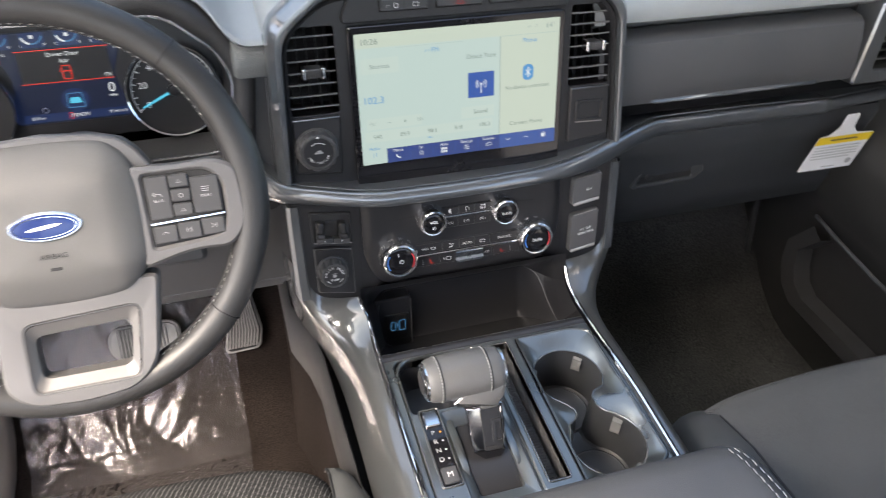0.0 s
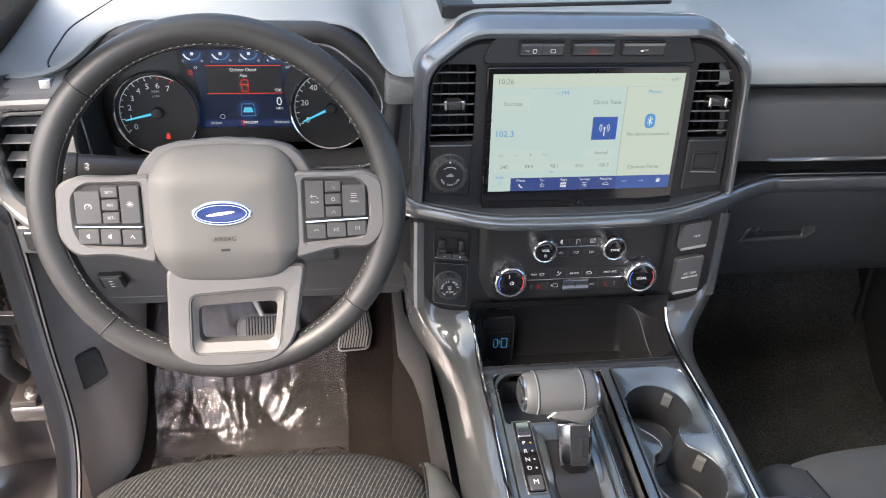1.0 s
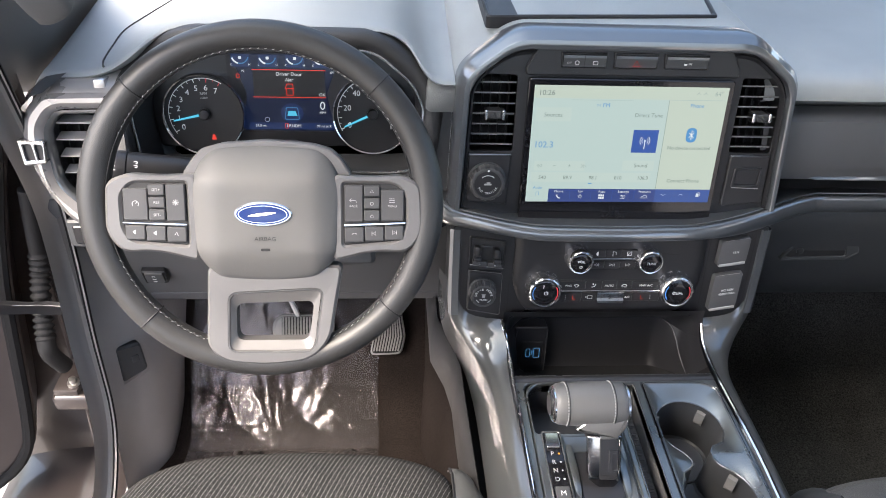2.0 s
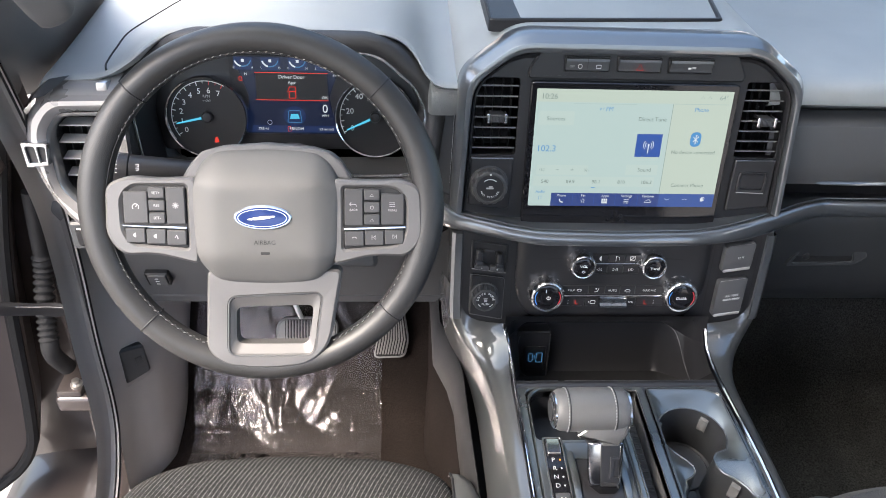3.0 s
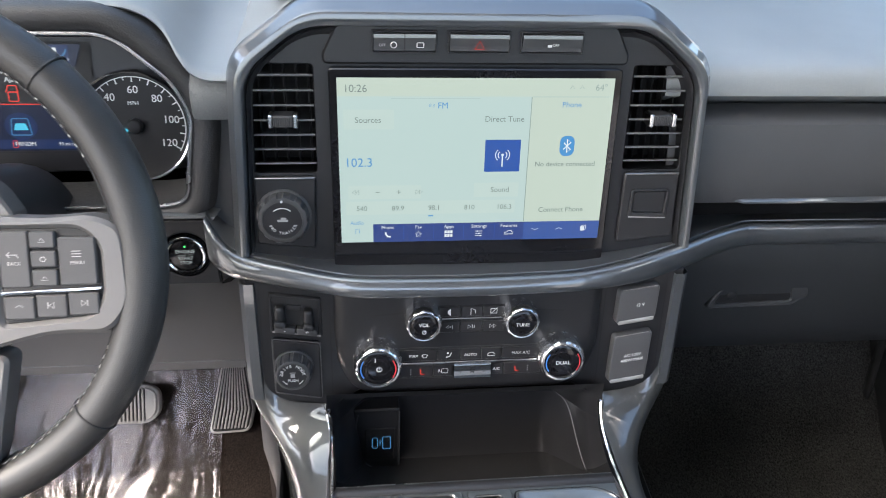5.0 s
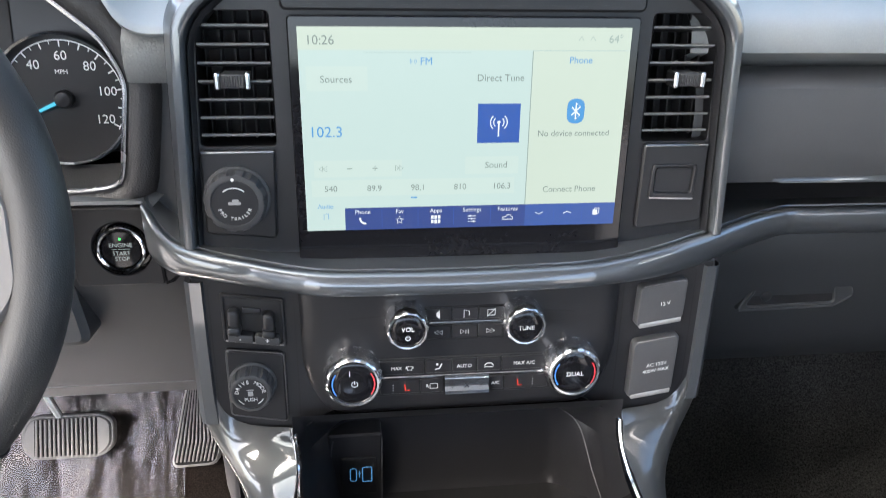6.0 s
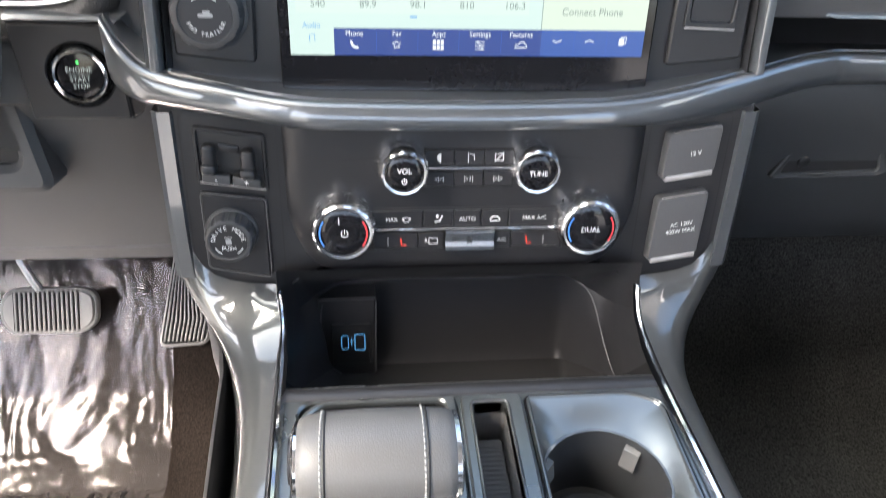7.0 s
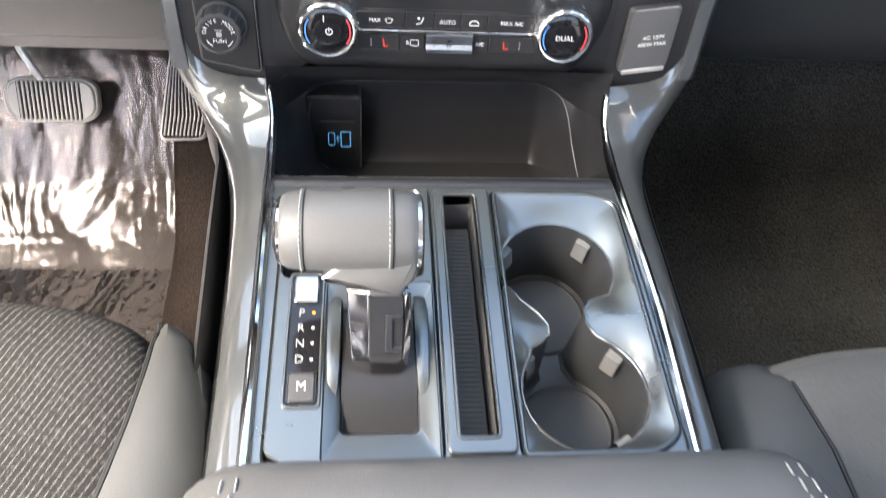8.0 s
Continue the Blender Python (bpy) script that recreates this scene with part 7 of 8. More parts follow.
for y, xi, xo, z in ((-0.220, -0.236, -0.220, 0.420), (-0.232, -0.232, -0.210, 0.436), (-0.25, -0.231, -0.198, 0.448), (-0.30, -0.232, -0.183, 0.459), (-0.36, -0.239, -0.174, 0.466), (-0.45, -0.256, -0.170, 0.470), (-0.70, -0.275, -0.170, 0.47)):
    w = xo - xi
    rings.append([(xi, y, z - 0.002), (xi + 0.02 * w, y, z + 0.002), (xi + 0.3 * w, y, z + 0.006), (xi + 0.65 * w, y, z + 0.002), (xi + 0.9 * w, y, z - 0.014), (xo, y, z - 0.04), (xo + 0.001, y, z - 0.10), (xo - 0.004, y, z - 0.25)])
loft(bm, rings)
part("bolster", bm, VINYL, seat_d, "dark grey vinyl bolster")
bm = bmesh.new()
tube(bm, smooth_path([(-0.234, -0.226, 0.434), (-0.232, -0.236, 0.4385), (-0.232, -0.25, 0.4485), (-0.233, -0.30, 0.4595), (-0.240, -0.36, 0.4665), (-0.257, -0.45, 0.4705)], 4), 0.0022, 6)
part("piping", bm, BLACK, seat_d)

# outer piping of the driver's bolster
bm = bmesh.new()
tube(bm, smooth_path([(-0.206, -0.250, 0.430), (-0.197, -0.27, 0.4385), (-0.187, -0.32, 0.444), (-0.180, -0.38, 0.447), (-0.177, -0.47, 0.449)], 6), 0.0028, 8)
part("piping", bm, VINYL, seat_d, "raised grey piping")
# vinyl bolster of the passenger's seat towards the console
bm = bmesh.new()
rings = []
for y, xi, xo, z in ((-0.268, 0.262, 0.230, 0.420), (-0.276, 0.268, 0.222, 0.440), (-0.30, 0.276, 0.214, 0.458), (-0.36, 0.285, 0.207, 0.465), (-0.45, 0.290, 0.204, 0.466), (-0.70, 0.290, 0.204, 0.466)):
    w = xi - xo
    rings.append([(xi, y, z - 0.003), (xi - 0.05 * w, y, z + 0.003), (xi - 0.35 * w, y, z + 0.005), (xi - 0.7 * w, y, z - 0.001), (xo + 0.004, y, z - 0.018), (xo, y, z - 0.05), (xo, y, z - 0.25)])
loft(bm, rings)
part("bolster", bm, VINYL, seat_p, "grey vinyl bolster")
bm = bmesh.new()
tube(bm, [(0.263, -0.268, 0.424), (0.269, -0.276, 0.441), (0.277, -0.30, 0.4575), (0.286, -0.36, 0.4635), (0.291, -0.45, 0.4645)], 0.0020, 6)
part("piping", bm, BLACK, seat_p)

# ribs sewn along the front edge of the passenger's cushion
front = [p for p in PASS if p[1] > -0.300 and p[0] > 0.236]
front.sort()
pcx, pcy = sum(p[0] for p in PASS) / len(PASS), sum(p[1] for p in PASS) / len(PASS)
bm = bmesh.new()
for x in spread(0.245, 0.700, 105):
    y = float(np.interp(x, [p[0] for p in front], [p[1] for p in front]))
    pts = [(pcx + (x - pcx) * (1 - k), pcy + (y - pcy) * (1 - k), z + 0.0003) for k, z in ((0.0, 0.400), (0.012, 0.427), (0.03, 0.443), (0.06, 0.452), (0.085, 0.4548))]
    tube(bm, pts, [0.0007, 0.0012, 0.0013, 0.0011, 0.0004], 5)
tagged(part("edge_ribs", bm, LEATHER_L, seat_p, "pale ribs sewn along the front edge"), kind="stuff")

# ---- driver's footwell ----
bp = thing("brake_pedal", plane_matrix((-0.484, 0.218, 0.272), 35) @ Matrix.Diagonal((0.93, 0.86, 1, 1)), "ribbed grey rubber brake pedal on a pale arm", "pedal")
bm = bmesh.new()
plate(bm, rpoly([(-0.062, -0.014), (-0.048, -0.0345), (0.048, -0.0345), (0.066, -0.018), (0.066, 0.022), (0.050, 0.034), (-0.048, 0.034), (-0.062, 0.016)], 0.014, 4), [], -0.012, 0.0, 0.002)
part("edge", bm, PEDAL, bp)
bm = bmesh.new()
plate(bm, rpoly([(-0.058, -0.012), (-0.046, -0.031), (0.046, -0.031), (0.062, -0.016), (0.062, 0.020), (0.048, 0.0305), (-0.046, 0.0305), (-0.058, 0.014)], 0.012, 4), [], -0.002, 0.003, 0.002)
rp = part("rubber_pad", bm, PEDAL, bp)
part("groove_bed", flat(rect(-0.0425, -0.0285, 0.0435, 0.0285, 0.002), 0.0033), RUBBER, rp)
for k in range(14):
    x = -0.0390 + 0.0061 * k
    bm = bmesh.new()
    box(bm, x - 0.0019, x + 0.0019, -0.029, 0.029, 0.002, 0.0058, 0.0012, 2)
    part("rib", bm, PEDAL, rp)
bm = bmesh.new()
tube(bm, [(-0.006, 0.02, -0.008), (-0.014, 0.045, 0.004), (-0.026, 0.075, 0.010), (-0.040, 0.13, 0.006)], [0.0055, 0.0055, 0.0055, 0.006], 8)
part("arm", bm, PAPER_METAL, bp, "pale steel arm")
ap = thing("accelerator_pedal", plane_matrix((-0.305, 0.235, 0.262), 35), "tall ribbed grey accelerator pedal beside the console", "pedal")
bm = bmesh.new()
plate(bm, rpoly([(-0.050, -0.058, 0.012), (0.014, -0.056, 0.012), (0.022, -0.020), (0.004, 0.085), (-0.022, 0.085)], 0.008, 4), [], -0.012, 0.0, 0.003)
pad_ = part("pad", bm, PEDAL, ap)
part("groove_bed", flat(rpoly([(-0.0465, -0.054, 0.010), (0.0105, -0.052, 0.010), (0.018, -0.020), (0.002, 0.082), (-0.0195, 0.082)], 0.006, 4), 0.0003), RUBBER, pad_)
for k in range(10):
    u = (k + 0.5) / 10
    bm = bmesh.new()
    rows = []
    for y, x in ((-0.049, -0.0440 + 0.0530 * u), (-0.02, -0.0385 + 0.0540 * u), (0.080, -0.0190 + 0.0205 * u)):
        w = 0.0017 if y < 0.05 else 0.0007
        rows.append([(x - w, y, 0.0), (x - w * 0.6, y, 0.0026), (x + w * 0.6, y, 0.0026), (x + w, y, 0.0)])
    loft(bm, rows, False)
    part("rib", bm, PEDAL, pad_)

# clear protective sheet, crumpled over the carpet
bm = bmesh.new()
nx, ny = 210, 170
ys = spread(-0.34, 0.30, ny)
rings = []
for i in range(nx + 1):
    u = i / nx
    row = []
    for y in ys:
        left = -0.700 + 0.012 * noise.noise((y * 7, 1.0, 0)) - 0.10 * max(0.0, -y - 0.02)
        x = left + (-0.337 + 0.004 * noise.noise((y * 9, 4, 0)) - left) * u
        up = ease(0.05, 0.14, y) * (1 - 0.8 * ease(0.17, 0.25, y))
        fold = abs(noise.noise((x * 9 + 4 * y, y * 8, 1.7)))
        warp = noise.noise((x * 9, y * 9, 9))
        tight = noise.noise((x * 70 + 5 * warp, y * 34 + 4 * warp, 6.1))
        crink = noise.noise((x * 120 + 3 * warp, y * 110, 2.2)) + 0.8 * noise.noise((x * 55, y * 60 + 3 * warp, 7.7))
        w = up * (0.011 * fold + 0.0017 * tight + 0.0007 * crink) + (1 - up) * (0.004 * fold + 0.0004 * tight + 0.00035 * crink)
        w = max(0.0, w + 0.002)
        z = floor_z(y) + 0.007 + w
        row.append((x, y - 0.4 * w * (y > 0.1), z))
    rings.append(row)
loft(bm, rings)
fs = thing("plastic_sheet", Matrix.Identity(4), "clear crinkled plastic sheet covering the footwell carpet", "plastic sheet")
part("sheet", bm, FILM, fs, angle=180)
# foot rest
fr_ = thing("foot_rest", plane_matrix((-0.70, 0.24, 0.20), 40), "black ribbed foot rest beside the footwell wall", "foot rest")
bm = bmesh.new()
plate(bm, rect(-0.035, -0.09, 0.035, 0.09, 0.01), [], -0.02, 0.0, 0.004)
part("pad", bm, RUBBER, fr_)

# ---- driver's side: kick panel, sill, door opening, open door ----
kp = thing("kick_panel", Matrix.Identity(4), "moulded kick panel, lightened as if lit, with a small fuse cover", "trim panel")
bm = bmesh.new()
KP = [(0.42, -0.715), (0.20, -0.720), (0.125, -0.727), (0.098, -0.738), (0.080, -0.750), (0.060, -0.762), (0.036, -0.771), (0.012, -0.777)]
rings = []
for z, push in ((0.06, 0.006), (0.12, 0.004), (0.20, 0.0), (0.32, 0.0), (0.44, 0.0), (0.56, -0.002), (0.66, -0.004)):
    rings.append([(x + push, y - 0.30 * max(0.0, 0.30 - z) * (y < 0.3) + 0.10 * max(0.0, z - 0.40), z) for y, x in KP])
loft(bm, rings)
part("panel", bm, KICK, kp)
FCM = Matrix.Translation((-0.7565, 0.0665, 0.348)) @ pose(0, 0, 0, 0, 0, 42) @ plane_matrix((0, 0, 0), 4)
bm = bmesh.new()
plate(bm, rpoly([(-0.020, -0.036), (0.026, -0.032), (0.025, 0.028), (-0.018, 0.040)], 0.007), [], -0.02, 0.008, 0.004)
fc = part("fuse_cover", bm, PLASTIC, kp)
fc.matrix_basis = FCM
bm = bmesh.new()
plate(bm, rpoly([(-0.027, -0.034), (-0.020, -0.036), (-0.018, 0.040), (-0.025, 0.036)], 0.003), [], -0.02, 0.004, 0.001)
q = part("finger_slot", bm, BLACK, kp)
q.matrix_basis = FCM
bm = bmesh.new()
loft(bm, [[(-0.020, -0.037, 0.009), (0.026, -0.033, 0.009)], [(-0.020, -0.041, 0.006), (0.026, -0.037, 0.006)]])
q = part("bright_lip", bm, SPOKE, kp)
q.matrix_basis = FCM
bm = bmesh.new()
box(bm, 0.004, 0.016, -0.004, 0.010, 0.006, 0.0088, 0.001)
q = part("mark", bm, PLASTIC, kp)
q.matrix_basis = FCM

# sill and opening edge, swept along the door aperture
EDGE = smooth_path([(-0.715, -0.30, 1.47), (-0.745, -0.14, 1.20), (-0.772, -0.02, 0.98), (-0.785, 0.04, 0.82), (-0.778, 0.050, 0.70), (-0.773, 0.034, 0.60), (-0.776, 0.016, 0.45), (-0.779, 0.006, 0.31), (-0.780, -0.022, 0.235), (-0.782, -0.075, 0.170), (-0.785, -0.15, 0.13), (-0.79, -0.30, 0.11), (-0.79, -0.8, 0.105)], 6)


def along(name, profile, material, label, category):
    """Sweep a cross-section (outwards along x, towards the opening's middle) along the aperture."""
    bm = bmesh.new()
    rings = []
    for i, p in enumerate(EDGE):
        d = (EDGE[min(i + 1, len(EDGE) - 1)] - EDGE[max(i - 1, 0)]).normalized()
        side = Vector((1, 0, 0))
        inn = d.cross(side).normalized()
        rings.append([p + side * a + inn * b for a, b in profile])
    loft(bm, rings)
    return structure(name, bm, material, label, category)


along("trim_1", [(0.006, 0.004), (0.0, 0.0), (-0.005, -0.005), (-0.011, -0.005), (-0.016, 0.0), (-0.018, 0.008), (-0.018, 0.035)], TRIMV, "grey brown trim strip round the door opening", "trim")
along("trim_2", [(0.010, 0.006), (0.007, -0.001), (0.003, -0.001), (0.000, 0.004)], BLACK, "thin black joint of the door opening trim", "trim")
bm = bmesh.new()
rings = []
for z in spread(-0.05, 0.97, 20):
    b = 0.02 * math.sin(z * 9)
    o = -0.62 * max(0.0, z - 0.86)
    rings.append([(-0.788, 0.075 - 0.25 * max(0, 0.25 - z) + o, z), (-0.80, 0.095 + o - 0.25 * max(0, 0.25 - z), z), (-0.815, 0.10 + b * 0.4 + o, z), (-0.85, 0.12 + b + o, z), (-0.865, 0.135 + b + o, z), (-0.90, 0.135 + b + o, z), (-0.93, 0.14 + o, z), (-1.10, 0.17 + o, z)])
loft(bm, rings)
hinge_wall = structure("wall_hinge_pillar", bm, PAINT, "dark grey painted hinge pillar in the door opening", "pillar")
for x, y, z, r in ((-0.812, 0.092, 0.56, 0.011), (-0.830, 0.100, 0.36, 0.013), (-0.822, 0.086, 0.255, 0.010), (-0.846, 0.106, 0.72, 0.012)):
    bm = bmesh.new()
    lathe(bm, [(r, 0.0), (r, 0.003), (r * 0.8, 0.005), (r * 0.35, 0.0045), (r * 0.1, 0.004)], 20, Matrix.Translation((x, y + 0.004, z)) @ pose(0, 0, 0, 90, 0, -20))
    part("grommet", bm, RUBBER, hinge_wall, "black rubber grommet")
for x, y, z in ((-0.815, 0.088, 0.435), (-0.836, 0.098, 0.445), (-0.818, 0.086, 0.305)):
    bm = bmesh.new()
    lathe(bm, [(0.009, 0.0), (0.009, 0.002), (0.006, 0.003), (0.0058, 0.008), (0.002, 0.009)], 12, Matrix.Translation((x, y + 0.002, z)) @ pose(0, 0, 0, 90, 0, -20))
    part("bolt", bm, STEEL, hinge_wall, "zinc bolt")
for x0, x1, z0, z1 in ((-0.806, -0.812, 0.20, 0.66), (-0.856, -0.858, 0.12, 0.50)):
    bm = bmesh.new()
    tube(bm, smooth_path([(x0, 0.090 + 0.25 * min(0, z0 - 0.25), z0), ((x0 + x1) / 2 - 0.004, 0.093, (z0 + z1) / 2), (x1, 0.098, z1)], 8), 0.0045, 8)
    part("pressed_rib", bm, PAINT, hinge_wall, "pressed rib in the painted steel")
bm = bmesh.new()
profile = [(-0.79, 0.10), (-0.80, 0.105), (-0.83, 0.10), (-0.86, 0.085), (-0.875, 0.06), (-0.90, 0.05), (-0.96, 0.045), (-1.02, 0.03), (-1.06, 0.0), (-1.07, -0.25)]
loft(bm, [[(x, y, z) for x, z in profile] for y in (0.12, 0.0, -0.15, -0.5, -1.2)])
structure("sill", bm, PAINT, "dark grey painted door sill", "sill")
ck = thing("door_check", Matrix.Identity(4), "black ridged door check strap across the hinge gap", "door check")
bm = bmesh.new()
loft(bm, [[(x, y, z + 1.7 * h), (x, y - 0.006, z + 1.3 * h), (x, y - 0.004, z), (x, y - 0.006, z - 1.3 * h), (x, y, z - 1.7 * h)] for x, y, z, h in ((-0.800, 0.050, 0.482, 0.011), (-0.812, 0.046, 0.486, 0.006), (-0.835, 0.038, 0.494, 0.008), (-0.85, 0.030, 0.502, 0.006), (-0.87, 0.015, 0.516, 0.007), (-0.90, -0.005, 0.535, 0.008), (-0.93, -0.02, 0.55, 0.008))], True, True)
part("strap", bm, SATIN, ck)
bm = bmesh.new()
tube(bm, [(-0.812, 0.038, 0.496), (-0.835, 0.030, 0.506), (-0.87, 0.008, 0.526)], 0.0009, 6)
part("worn_edge", bm, SATIN_CHROME, ck, "thin bright edge")
bm = bmesh.new()
box(bm, -0.015, 0.012, -0.012, 0.012, -0.016, 0.014, 0.004, 2, T(-0.802, 0.062, 0.480))
part("bracket", bm, SATIN, ck)
lm = thing("wiring_loom", Matrix.Identity(4), "black corrugated rubber wiring boot between door and pillar", "cable")
bm = bmesh.new()
line = smooth_path([(-0.835, 0.085, 0.68), (-0.845, 0.082, 0.60), (-0.850, 0.078, 0.548), (-0.852, 0.062, 0.515), (-0.852, 0.042, 0.475), (-0.850, 0.024, 0.445), (-0.848, 0.015, 0.42), (-0.845, 0.035, 0.37)], 14)
tube(bm, line, [0.0115 + (0.0035 if (i // 2) % 2 else 0) * (22 < i < 72) + 0.002 * (i >= 72) for i in range(len(line))], 16)
part("boot", bm, RUBBER, lm, angle=60)

# the opened driver's door, of which the hinge end shows
HD = Matrix(((-0.94, -0.34, 0, -0.905), (-0.34, 0.94, 0, 0.075), (0, 0, 1, 0), (0, 0, 0, 1))) @ Matrix(((1, 0, 0, 0), (0, 0, -1, 0), (0, 1, 0, 0), (0, 0, 0, 1)))
dr = thing("driver_door", HD, "opened dark grey driver's door with black seal", "car door")
DOORP = rpoly([(0.150, 0.060, 0.10), (1.05, 0.05, 0.05), (1.05, 0.93), (-0.085, 0.93), (-0.072, 0.78, 0.2), (-0.012, 0.56, 0.2), (0.030, 0.27, 0.2), (0.055, 0.14, 0.06)], 0.03, 6)
bm = bmesh.new()
plate(bm, DOORP, [], -0.10, 0.02, 0.012)
part("shell", bm, PAINT, dr)
bm = bmesh.new()
tube(bm, [(x, y, 0.022) for x, y in inset(DOORP, 0.012)], 0.010, 8, True)
part("seal", bm, RUBBER, dr)
bm = bmesh.new()
plate(bm, inset(DOORP, 0.075), [], 0.0, 0.055, 0.02)
part("inner_panel", bm, DOORT, dr)

for at in ((-0.838, 0.030, 0.325), (-0.875, 0.050, 0.765)):
    bm = bmesh.new()
    box(bm, -0.035, 0.030, -0.020, 0.045, -0.040, -0.006, 0.008, 3)
    box(bm, -0.030, 0.010, -0.015, 0.06, -0.008, 0.006, 0.003, 2)
    hg = part("hinge", bm, PAINT, dr, "dark painted hinge")
    hg.matrix_basis = HD.inverted() @ T(*at)
    bm = bmesh.new()
    lathe(bm, [(0.010, 0.006), (0.010, 0.011), (0.006, 0.012), (0.006, 0.019), (0.002, 0.020)], 12)
    part("bolt", bm, STEEL, hg, "zinc bolt")

# ---- driver's side windscreen pillar with grab handle ----
bm = bmesh.new()
rings = []
for y, z, x in ((0.60, 0.80, -0.835), (0.34, 0.86, -0.798), (0.20, 0.92, -0.774), (0.08, 1.02, -0.752), (-0.1, 1.24, -0.715), (-0.24, 1.47, -0.69)):
    rings.append([(x + 0.01, y + 0.055, z + 0.03), (x + 0.022, y + 0.045, z + 0.02), (x + 0.020, y, z), (x + 0.008, y - 0.05, z - 0.045), (x - 0.015, y - 0.085, z - 0.085), (x - 0.05, y - 0.10, z - 0.10)])
loft(bm, rings)
structure("pillar_left", bm, PILLAR, "grey trimmed windscreen pillar on the driver's side", "pillar")
gh = thing("grab_handle", Matrix.Identity(4), "slate grey moulded grab handle on the windscreen pillar", "grab handle")
bm = bmesh.new()
rings = []
for x, y, z, w, d in ((-0.664, -0.046, 0.962, 0.006, 0.003), (-0.664, -0.047, 0.966, 0.014, 0.008), (-0.665, -0.050, 0.972, 0.0175, 0.012), (-0.668, -0.058, 0.988, 0.019, 0.014), (-0.672, -0.070, 1.010, 0.0195, 0.015), (-0.678, -0.10, 1.060, 0.021, 0.016), (-0.68, -0.15, 1.14, 0.022, 0.016), (-0.68, -0.20, 1.22, 0.022, 0.016), (-0.69, -0.23, 1.27, 0.018, 0.014)):
    rings.append([(x - 0.004 + px, y + 0.012 + 0.55 * px * 0.5 + py * 0.7, z + 0.014 + 0.45 * px + py * 0.4) for px, py in rect(-w, -d, w, d, 0.008, 4)])
loft(bm, rings, True, True)
part("grip", bm, PILLAR, gh)
bm = bmesh.new()
box(bm, -0.012, 0.012, -0.01, 0.10, -0.012, 0.012, 0.005, 2, T(-0.70, -0.02, 1.03))
part("mount", bm, PILLAR, gh)

# ---- outer vent on the driver's side ----
VL = plane_matrix((-0.70, 0.020, 0.76), 12)
lv = thing("vent_surround", VL, "glossy surround of the driver's outer vent, paled for the light it reflects", "trim panel")
OUTL = rpoly([(-0.072, -0.030, 0.03), (-0.085, 0.030, 0.03), (-0.077, 0.070, 0.015), (-0.049, 0.099, 0.012), (0.038, 0.102), (0.038, -0.10), (0.01, -0.100, 0.02), (-0.040, -0.085, 0.04)], 0.01, 6)
INL = rpoly([(-0.050, 0.046, 0.010), (-0.034, 0.068, 0.010), (0.030, 0.070), (0.030, -0.075), (-0.005, -0.070, 0.02), (-0.046, -0.025, 0.015)], 0.006, 5)
bm = bmesh.new()
rings = []
edge_in = INL
for d, z in ((0.0, -0.03), (0.0, 0.000), (-0.002, 0.003), (-0.006, 0.0045)):
    rings.append([(x, y, z) for x, y in inset(INL, d)])
loft(bm, rings, True)
part("inner_edge", bm, TRIM, lv, "dark glossy inner edge")
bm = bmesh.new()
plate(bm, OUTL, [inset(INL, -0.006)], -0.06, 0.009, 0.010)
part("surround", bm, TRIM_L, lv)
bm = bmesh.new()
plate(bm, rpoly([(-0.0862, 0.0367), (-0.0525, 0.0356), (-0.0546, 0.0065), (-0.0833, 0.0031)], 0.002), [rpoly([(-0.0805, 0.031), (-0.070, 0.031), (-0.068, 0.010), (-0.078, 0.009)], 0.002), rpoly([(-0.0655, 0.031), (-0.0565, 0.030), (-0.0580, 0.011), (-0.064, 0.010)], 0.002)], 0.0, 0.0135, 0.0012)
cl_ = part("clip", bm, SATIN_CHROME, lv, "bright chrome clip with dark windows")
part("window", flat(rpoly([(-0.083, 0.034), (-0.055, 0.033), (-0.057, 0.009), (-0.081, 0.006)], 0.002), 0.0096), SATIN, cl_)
# The ledge's pale colour holds the bright reflection on it.
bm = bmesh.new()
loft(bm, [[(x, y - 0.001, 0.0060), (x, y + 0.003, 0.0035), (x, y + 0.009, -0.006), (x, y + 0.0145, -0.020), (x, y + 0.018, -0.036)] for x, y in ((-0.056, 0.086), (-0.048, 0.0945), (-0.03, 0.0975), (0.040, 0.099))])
part("top_ledge", bm, TRIM_L, lv, "glossy ledge over the vent, paled for its reflection")
# Small pale block stands in for the glint at the ledge's end.
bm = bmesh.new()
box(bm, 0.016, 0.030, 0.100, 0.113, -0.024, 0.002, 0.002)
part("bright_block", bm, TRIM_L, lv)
ov = air_vent(VL, INL, (0.008, 0.014), "slatted outer air vent inside a glossy surround, slats paled as if lit", 6, "outer air vents", SLAT_L, SLAT_L, 0.006)
# end cap of the dash towards the door
bm = bmesh.new()
loft(bm, [[(-0.779, 0.06, 0.80), (-0.779, 0.6, 0.80)], [(-0.782, 0.06, 0.76), (-0.782, 0.6, 0.76)], [(-0.776, 0.05, 0.68), (-0.776, 0.6, 0.68)], [(-0.765, 0.06, 0.60), (-0.76, 0.6, 0.60)]])
part("end_panel", bm, PLASTIC, dash)
bm = bmesh.new()
loft(bm, [[(-0.783, 0.05, 0.80), (-0.770, 0.05, 0.85), (-0.745, 0.055, 0.868), (-0.72, 0.058, 0.872)], [(-0.783, 0.03, 0.795), (-0.770, 0.02, 0.842), (-0.748, 0.012, 0.862), (-0.735, 0.012, 0.866)]])
part("vent_shoulder", bm, TRIM, dash, "glossy corner beside the vent")
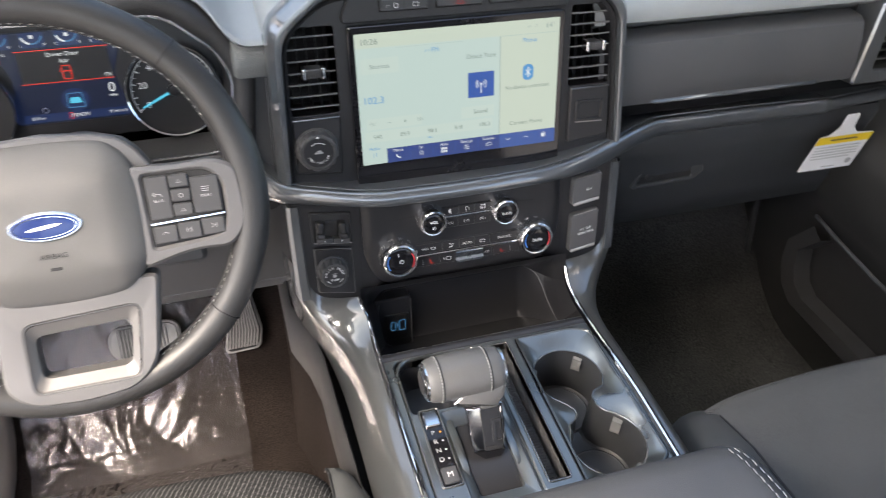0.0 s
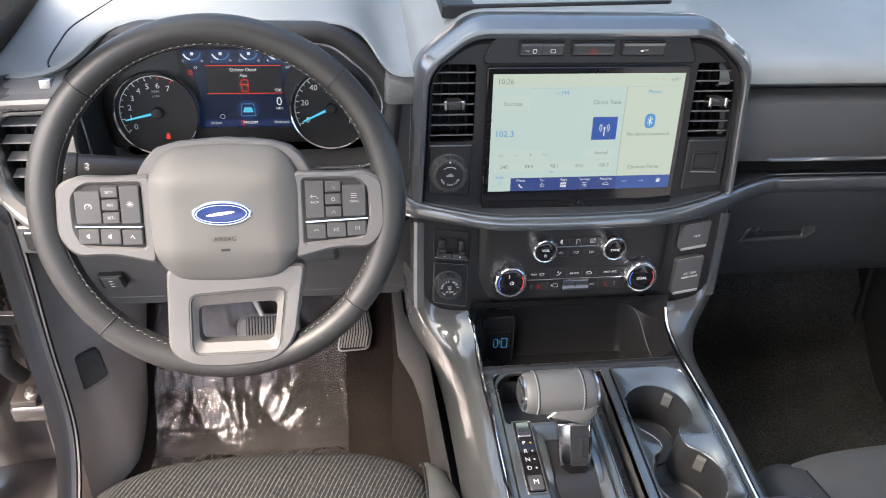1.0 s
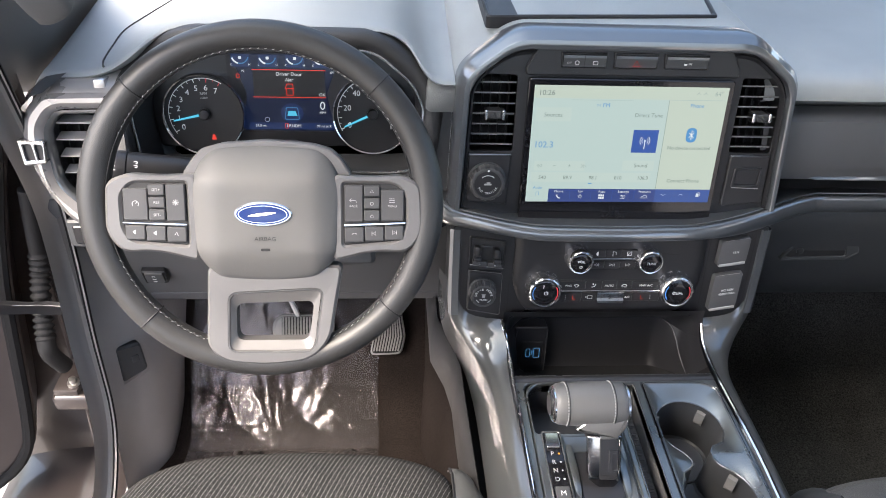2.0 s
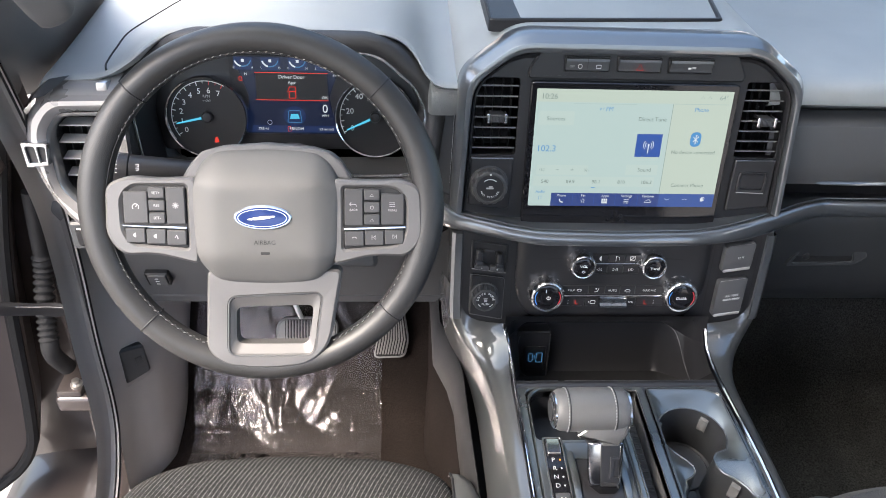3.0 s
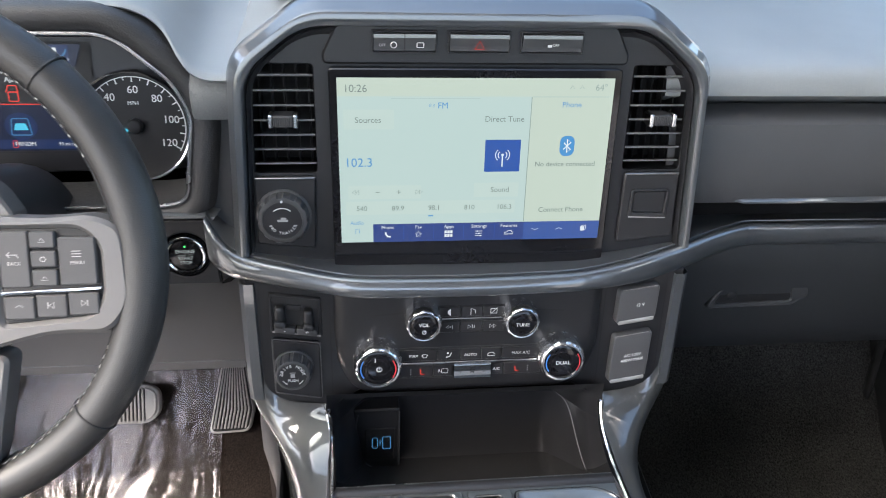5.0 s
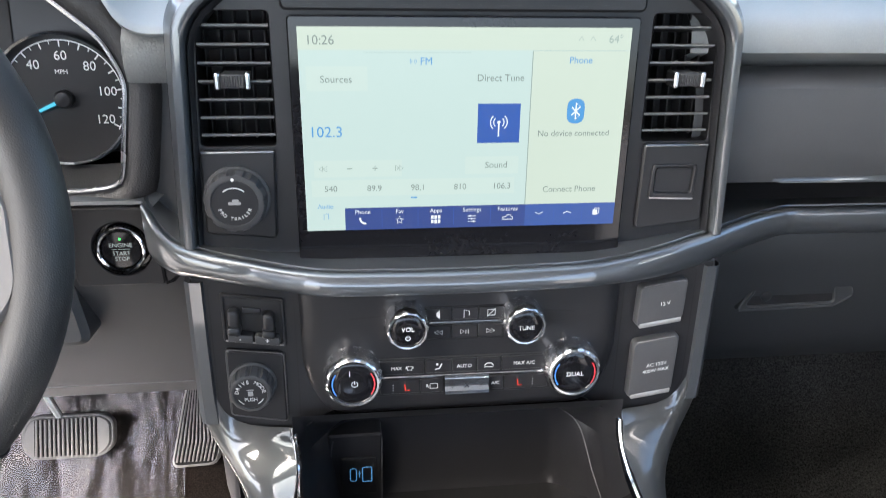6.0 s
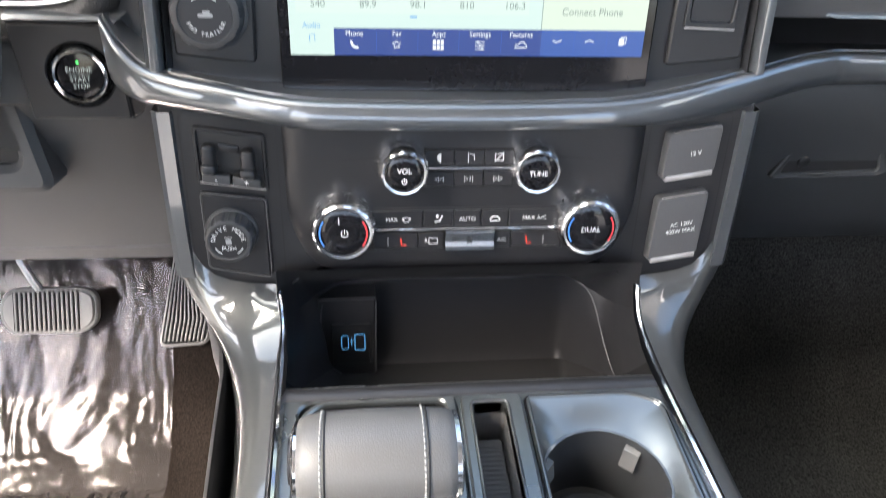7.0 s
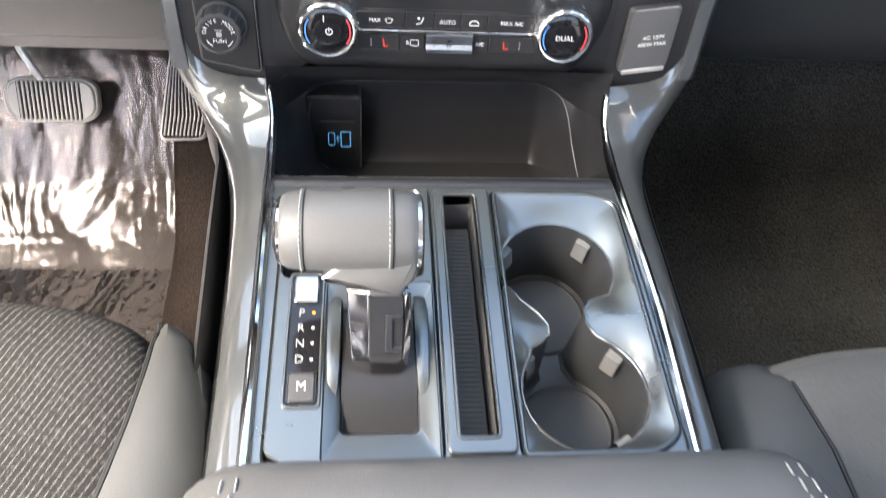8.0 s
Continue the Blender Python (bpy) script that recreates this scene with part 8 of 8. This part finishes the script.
# lamp switch and the small switch under the dash
ls = thing("lamp_switch", plane_matrix((-0.735, 0.020, 0.648), 12), "framed black headlamp switch panel under the vent", "switch panel")
bm = bmesh.new()
plate(bm, rpoly([(-0.028, -0.020), (0.05, -0.028), (0.05, 0.020), (-0.030, 0.020)], 0.006), [], -0.02, 0.0, 0.003)
part("plate", bm, PLASTIC, ls)
bm = bmesh.new()
plate(bm, rpoly([(-0.018, -0.014), (0.01, -0.016), (0.01, 0.013), (-0.020, 0.013)], 0.004), [], -0.002, 0.004, 0.002)
part("key", bm, GLOSS, ls)
ps = thing("pedal_switch", plane_matrix((-0.6828, 0.0845, 0.522), -17), "black rocker switch with pale marks under the dash", "switch")
bm = bmesh.new()
plate(bm, rect(-0.0185, -0.0165, 0.0185, 0.0165, 0.004), [rect(-0.0150, -0.0135, 0.0150, 0.0135, 0.003)], -0.03, 0.007, 0.0015)
part("bezel", bm, BLACK, ps)
bm = bmesh.new()
pillow(bm, rect(-0.0148, -0.0133, 0.0148, 0.0133, 0.003), [(0, -0.01), (0, 0.0065), (0.08, 0.0085), (0.5, 0.0092), (0.95, 0.0094)])
k_ = part("rocker", bm, PLASTIC, ps)
for y in (0.007, 0.0, -0.007):
    part("mark", flat(rect(-0.0028, y - 0.0009, 0.0028, y + 0.0009, 0.0005), 0.0099), WHITE, k_)

# ---- moulded collar under the steering column ----
CCM = plane_matrix((-0.456, 0.054, 0.622), 15)
cm = thing("column_collar", CCM, "slate grey moulded collar round the steering column opening", "trim panel")
CO = rpoly([(-0.145, -0.041, 0.03), (0.122, -0.045, 0.016), (0.106, 0.052), (-0.135, 0.052)], 0.006, 6)
CI = rpoly([(-0.125, -0.018, 0.02), (0.098, -0.021, 0.012), (0.088, 0.049), (-0.12, 0.049)], 0.004, 6)
bm = bmesh.new()
plate(bm, CO, [CI], -0.03, 0.014, 0.006)
part("collar", bm, KNEE, cm)
# Flat black sheet stands in for the shaded depth of the opening.
part("opening", flat(CI, 0.0035), BLACK, cm, "black sheet for the shade in the opening")

# ---- passenger side: handle, outer vent, hang tag, door ----
gh2 = thing("glove_box_handle", plane_matrix((0.372, 0.0625, 0.588), 8), "black recessed glove box handle with a bright lower lip", "handle")
bm = bmesh.new()
plate(bm, rpoly([(-0.066, -0.018), (0.048, -0.016), (0.066, -0.004), (0.058, 0.016), (-0.048, 0.016)], 0.006), [rpoly([(-0.056, -0.012), (0.044, -0.010), (0.038, 0.012), (-0.044, 0.012)], 0.005)], -0.004, 0.004, 0.0015)
part("frame", bm, PLASTIC, gh2)
part("recess", flat(rpoly([(-0.056, -0.012), (0.044, -0.010), (0.038, 0.012), (-0.044, 0.012)], 0.005), 0.0012), BLACK, gh2)
bm = bmesh.new()
tube(bm, [(-0.062, -0.0165, 0.003), (0.045, -0.0145, 0.003), (0.062, -0.003, 0.003)], 0.0016, 6)
part("lower_lip", bm, PLASTIC, gh2)
part("lock", lathe(bmesh.new(), [(0.006, 0.001), (0.006, 0.003), (0.004, 0.004), (0.001, 0.004)], 20, T(-0.034, -0.001, 0)), SATIN, gh2)

VR = plane_matrix((0.715, 0.040, 0.780), 8)
rv = thing("vent_surround", VR, "dark satin surround of the passenger's outer vent", "trim panel")
INR = rpoly([(-0.052, -0.030), (0.055, -0.030), (0.06, 0.056), (-0.040, 0.056)], 0.006, 4)
bm = bmesh.new()
plate(bm, rpoly([(-0.086, -0.052), (0.085, -0.052), (0.085, 0.075), (-0.066, 0.075)], 0.008), [INR], -0.04, 0.006, 0.003)
part("surround", bm, TRIM, rv)
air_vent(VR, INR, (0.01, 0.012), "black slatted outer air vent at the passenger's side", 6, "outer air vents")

tg = thing("hang_tag", plane_matrix((0.660, 0.030, 0.606), -6), "white and yellow paper tag hanging from the dash", "tag")
bm = bmesh.new()
plate(bm, rpoly([(-0.057, -0.036), (0.050, -0.038), (0.060, 0.033), (0.024, 0.036), (0.012, 0.048), (0.010, 0.075), (-0.016, 0.075), (-0.016, 0.050), (-0.030, 0.036), (-0.047, 0.034)], 0.004), [], -0.0006, 0.0, 0.0002)
card = part("card", bm, PAPER, tg)
part("band", flat([(-0.0496, 0.018), (0.0575, 0.017), (0.0596, 0.0325), (-0.0474, 0.0338)], 0.0003), YELLOW, card, "yellow band")
bar_ = GREYPRINT
part("text_bar", flat([(-0.022, 0.0245), (0.030, 0.0240), (0.030, 0.0268), (-0.022, 0.0273)], 0.0006), KNEE, card)
for k in range(5):
    y = 0.011 - 0.0058 * k
    part("text_bar", flat([(-0.044, y), (0.044 - 0.012 * (k == 4), y - 0.0008), (0.044 - 0.012 * (k == 4), y + 0.0008), (-0.044, y + 0.0016)], 0.0004), GREYPRINT, card)
part("text_bar", flat(ngon(0.038, -0.024, 0.006, 12), 0.0004), GREYPRINT, card)
part("text_bar", flat([(-0.012, -0.0315), (0.014, -0.0320), (0.014, -0.0300), (-0.012, -0.0295)], 0.0004), GREYPRINT, card)

pd = thing("passenger_door", Matrix.Identity(4), "black moulded passenger door with a deep pocket and pull", "car door")
bm = bmesh.new()
rings = []
for y in spread(0.42, -1.0, 14):
    rings.append([(0.80, y, 0.06), (0.785, y, 0.10), (0.780, y, 0.30), (0.775, y, 0.40), (0.745, y, 0.44), (0.722, y, 0.52), (0.722, y, 0.60), (0.745, y, 0.66), (0.765, y, 0.80), (0.79, y, 0.88), (0.84, y, 0.89)])
loft(bm, rings)
part("panel", bm, DOORT, pd)
bm = bmesh.new()
loft(bm, [[(0.742 - 0.006, y, z), (0.738, y - 0.01 * c, z - 0.012 * s_), (0.742, y - 0.030 * c, z - 0.03 * s_), (0.775, y - 0.036 * c, z - 0.034 * s_)] for y, z, c, s_ in ((0.067, 0.407, 0.7, 0.7), (0.111, 0.340, 0.9, 0.2), (0.106, 0.290, 1.0, -0.2), (0.083, 0.248, 0.8, -0.6), (0.048, 0.226, 0.6, -0.8), (-0.142, 0.226, 0.3, -0.95), (-0.40, 0.226, 0.3, -0.95))])
part("pocket_rim", bm, DOORT, pd)
bm = bmesh.new()
tube(bm, smooth_path([(0.76, 0.25, 0.38), (0.765, 0.239, 0.275), (0.765, 0.204, 0.14), (0.762, 0.149, 0.095), (0.76, 0.083, 0.082), (0.76, -0.3, 0.08)], 6), 0.007, 10)
part("lower_edge", bm, DOORT, pd)
bm = bmesh.new()
tube(bm, [(0.738, 0.075, 0.425), (0.735, 0.0, 0.418), (0.733, -0.09, 0.412), (0.732, -0.3, 0.405)], 0.004, 8)
part("armrest_edge", bm, PLASTIC, pd)

# ---- tray in the top of the dash ----
dt = thing("dash_top_tray", Matrix.Identity(4), "shallow black tray let into the dash top", "tray")
bm = bmesh.new()
plate(bm, rpoly([(-0.190, 0.099), (0.127, 0.119), (0.172, 0.40), (-0.192, 0.40)], 0.008), [rpoly([(-0.185, 0.106), (0.121, 0.126), (0.164, 0.392), (-0.187, 0.392)], 0.006)], 0.925, 0.942, 0.002)
part("rim", bm, SATIN, dt)
part("floor", flat(rpoly([(-0.187, 0.104), (0.123, 0.124), (0.166, 0.394), (-0.189, 0.394)], 0.006), 0.9375), PLASTIC, dt)
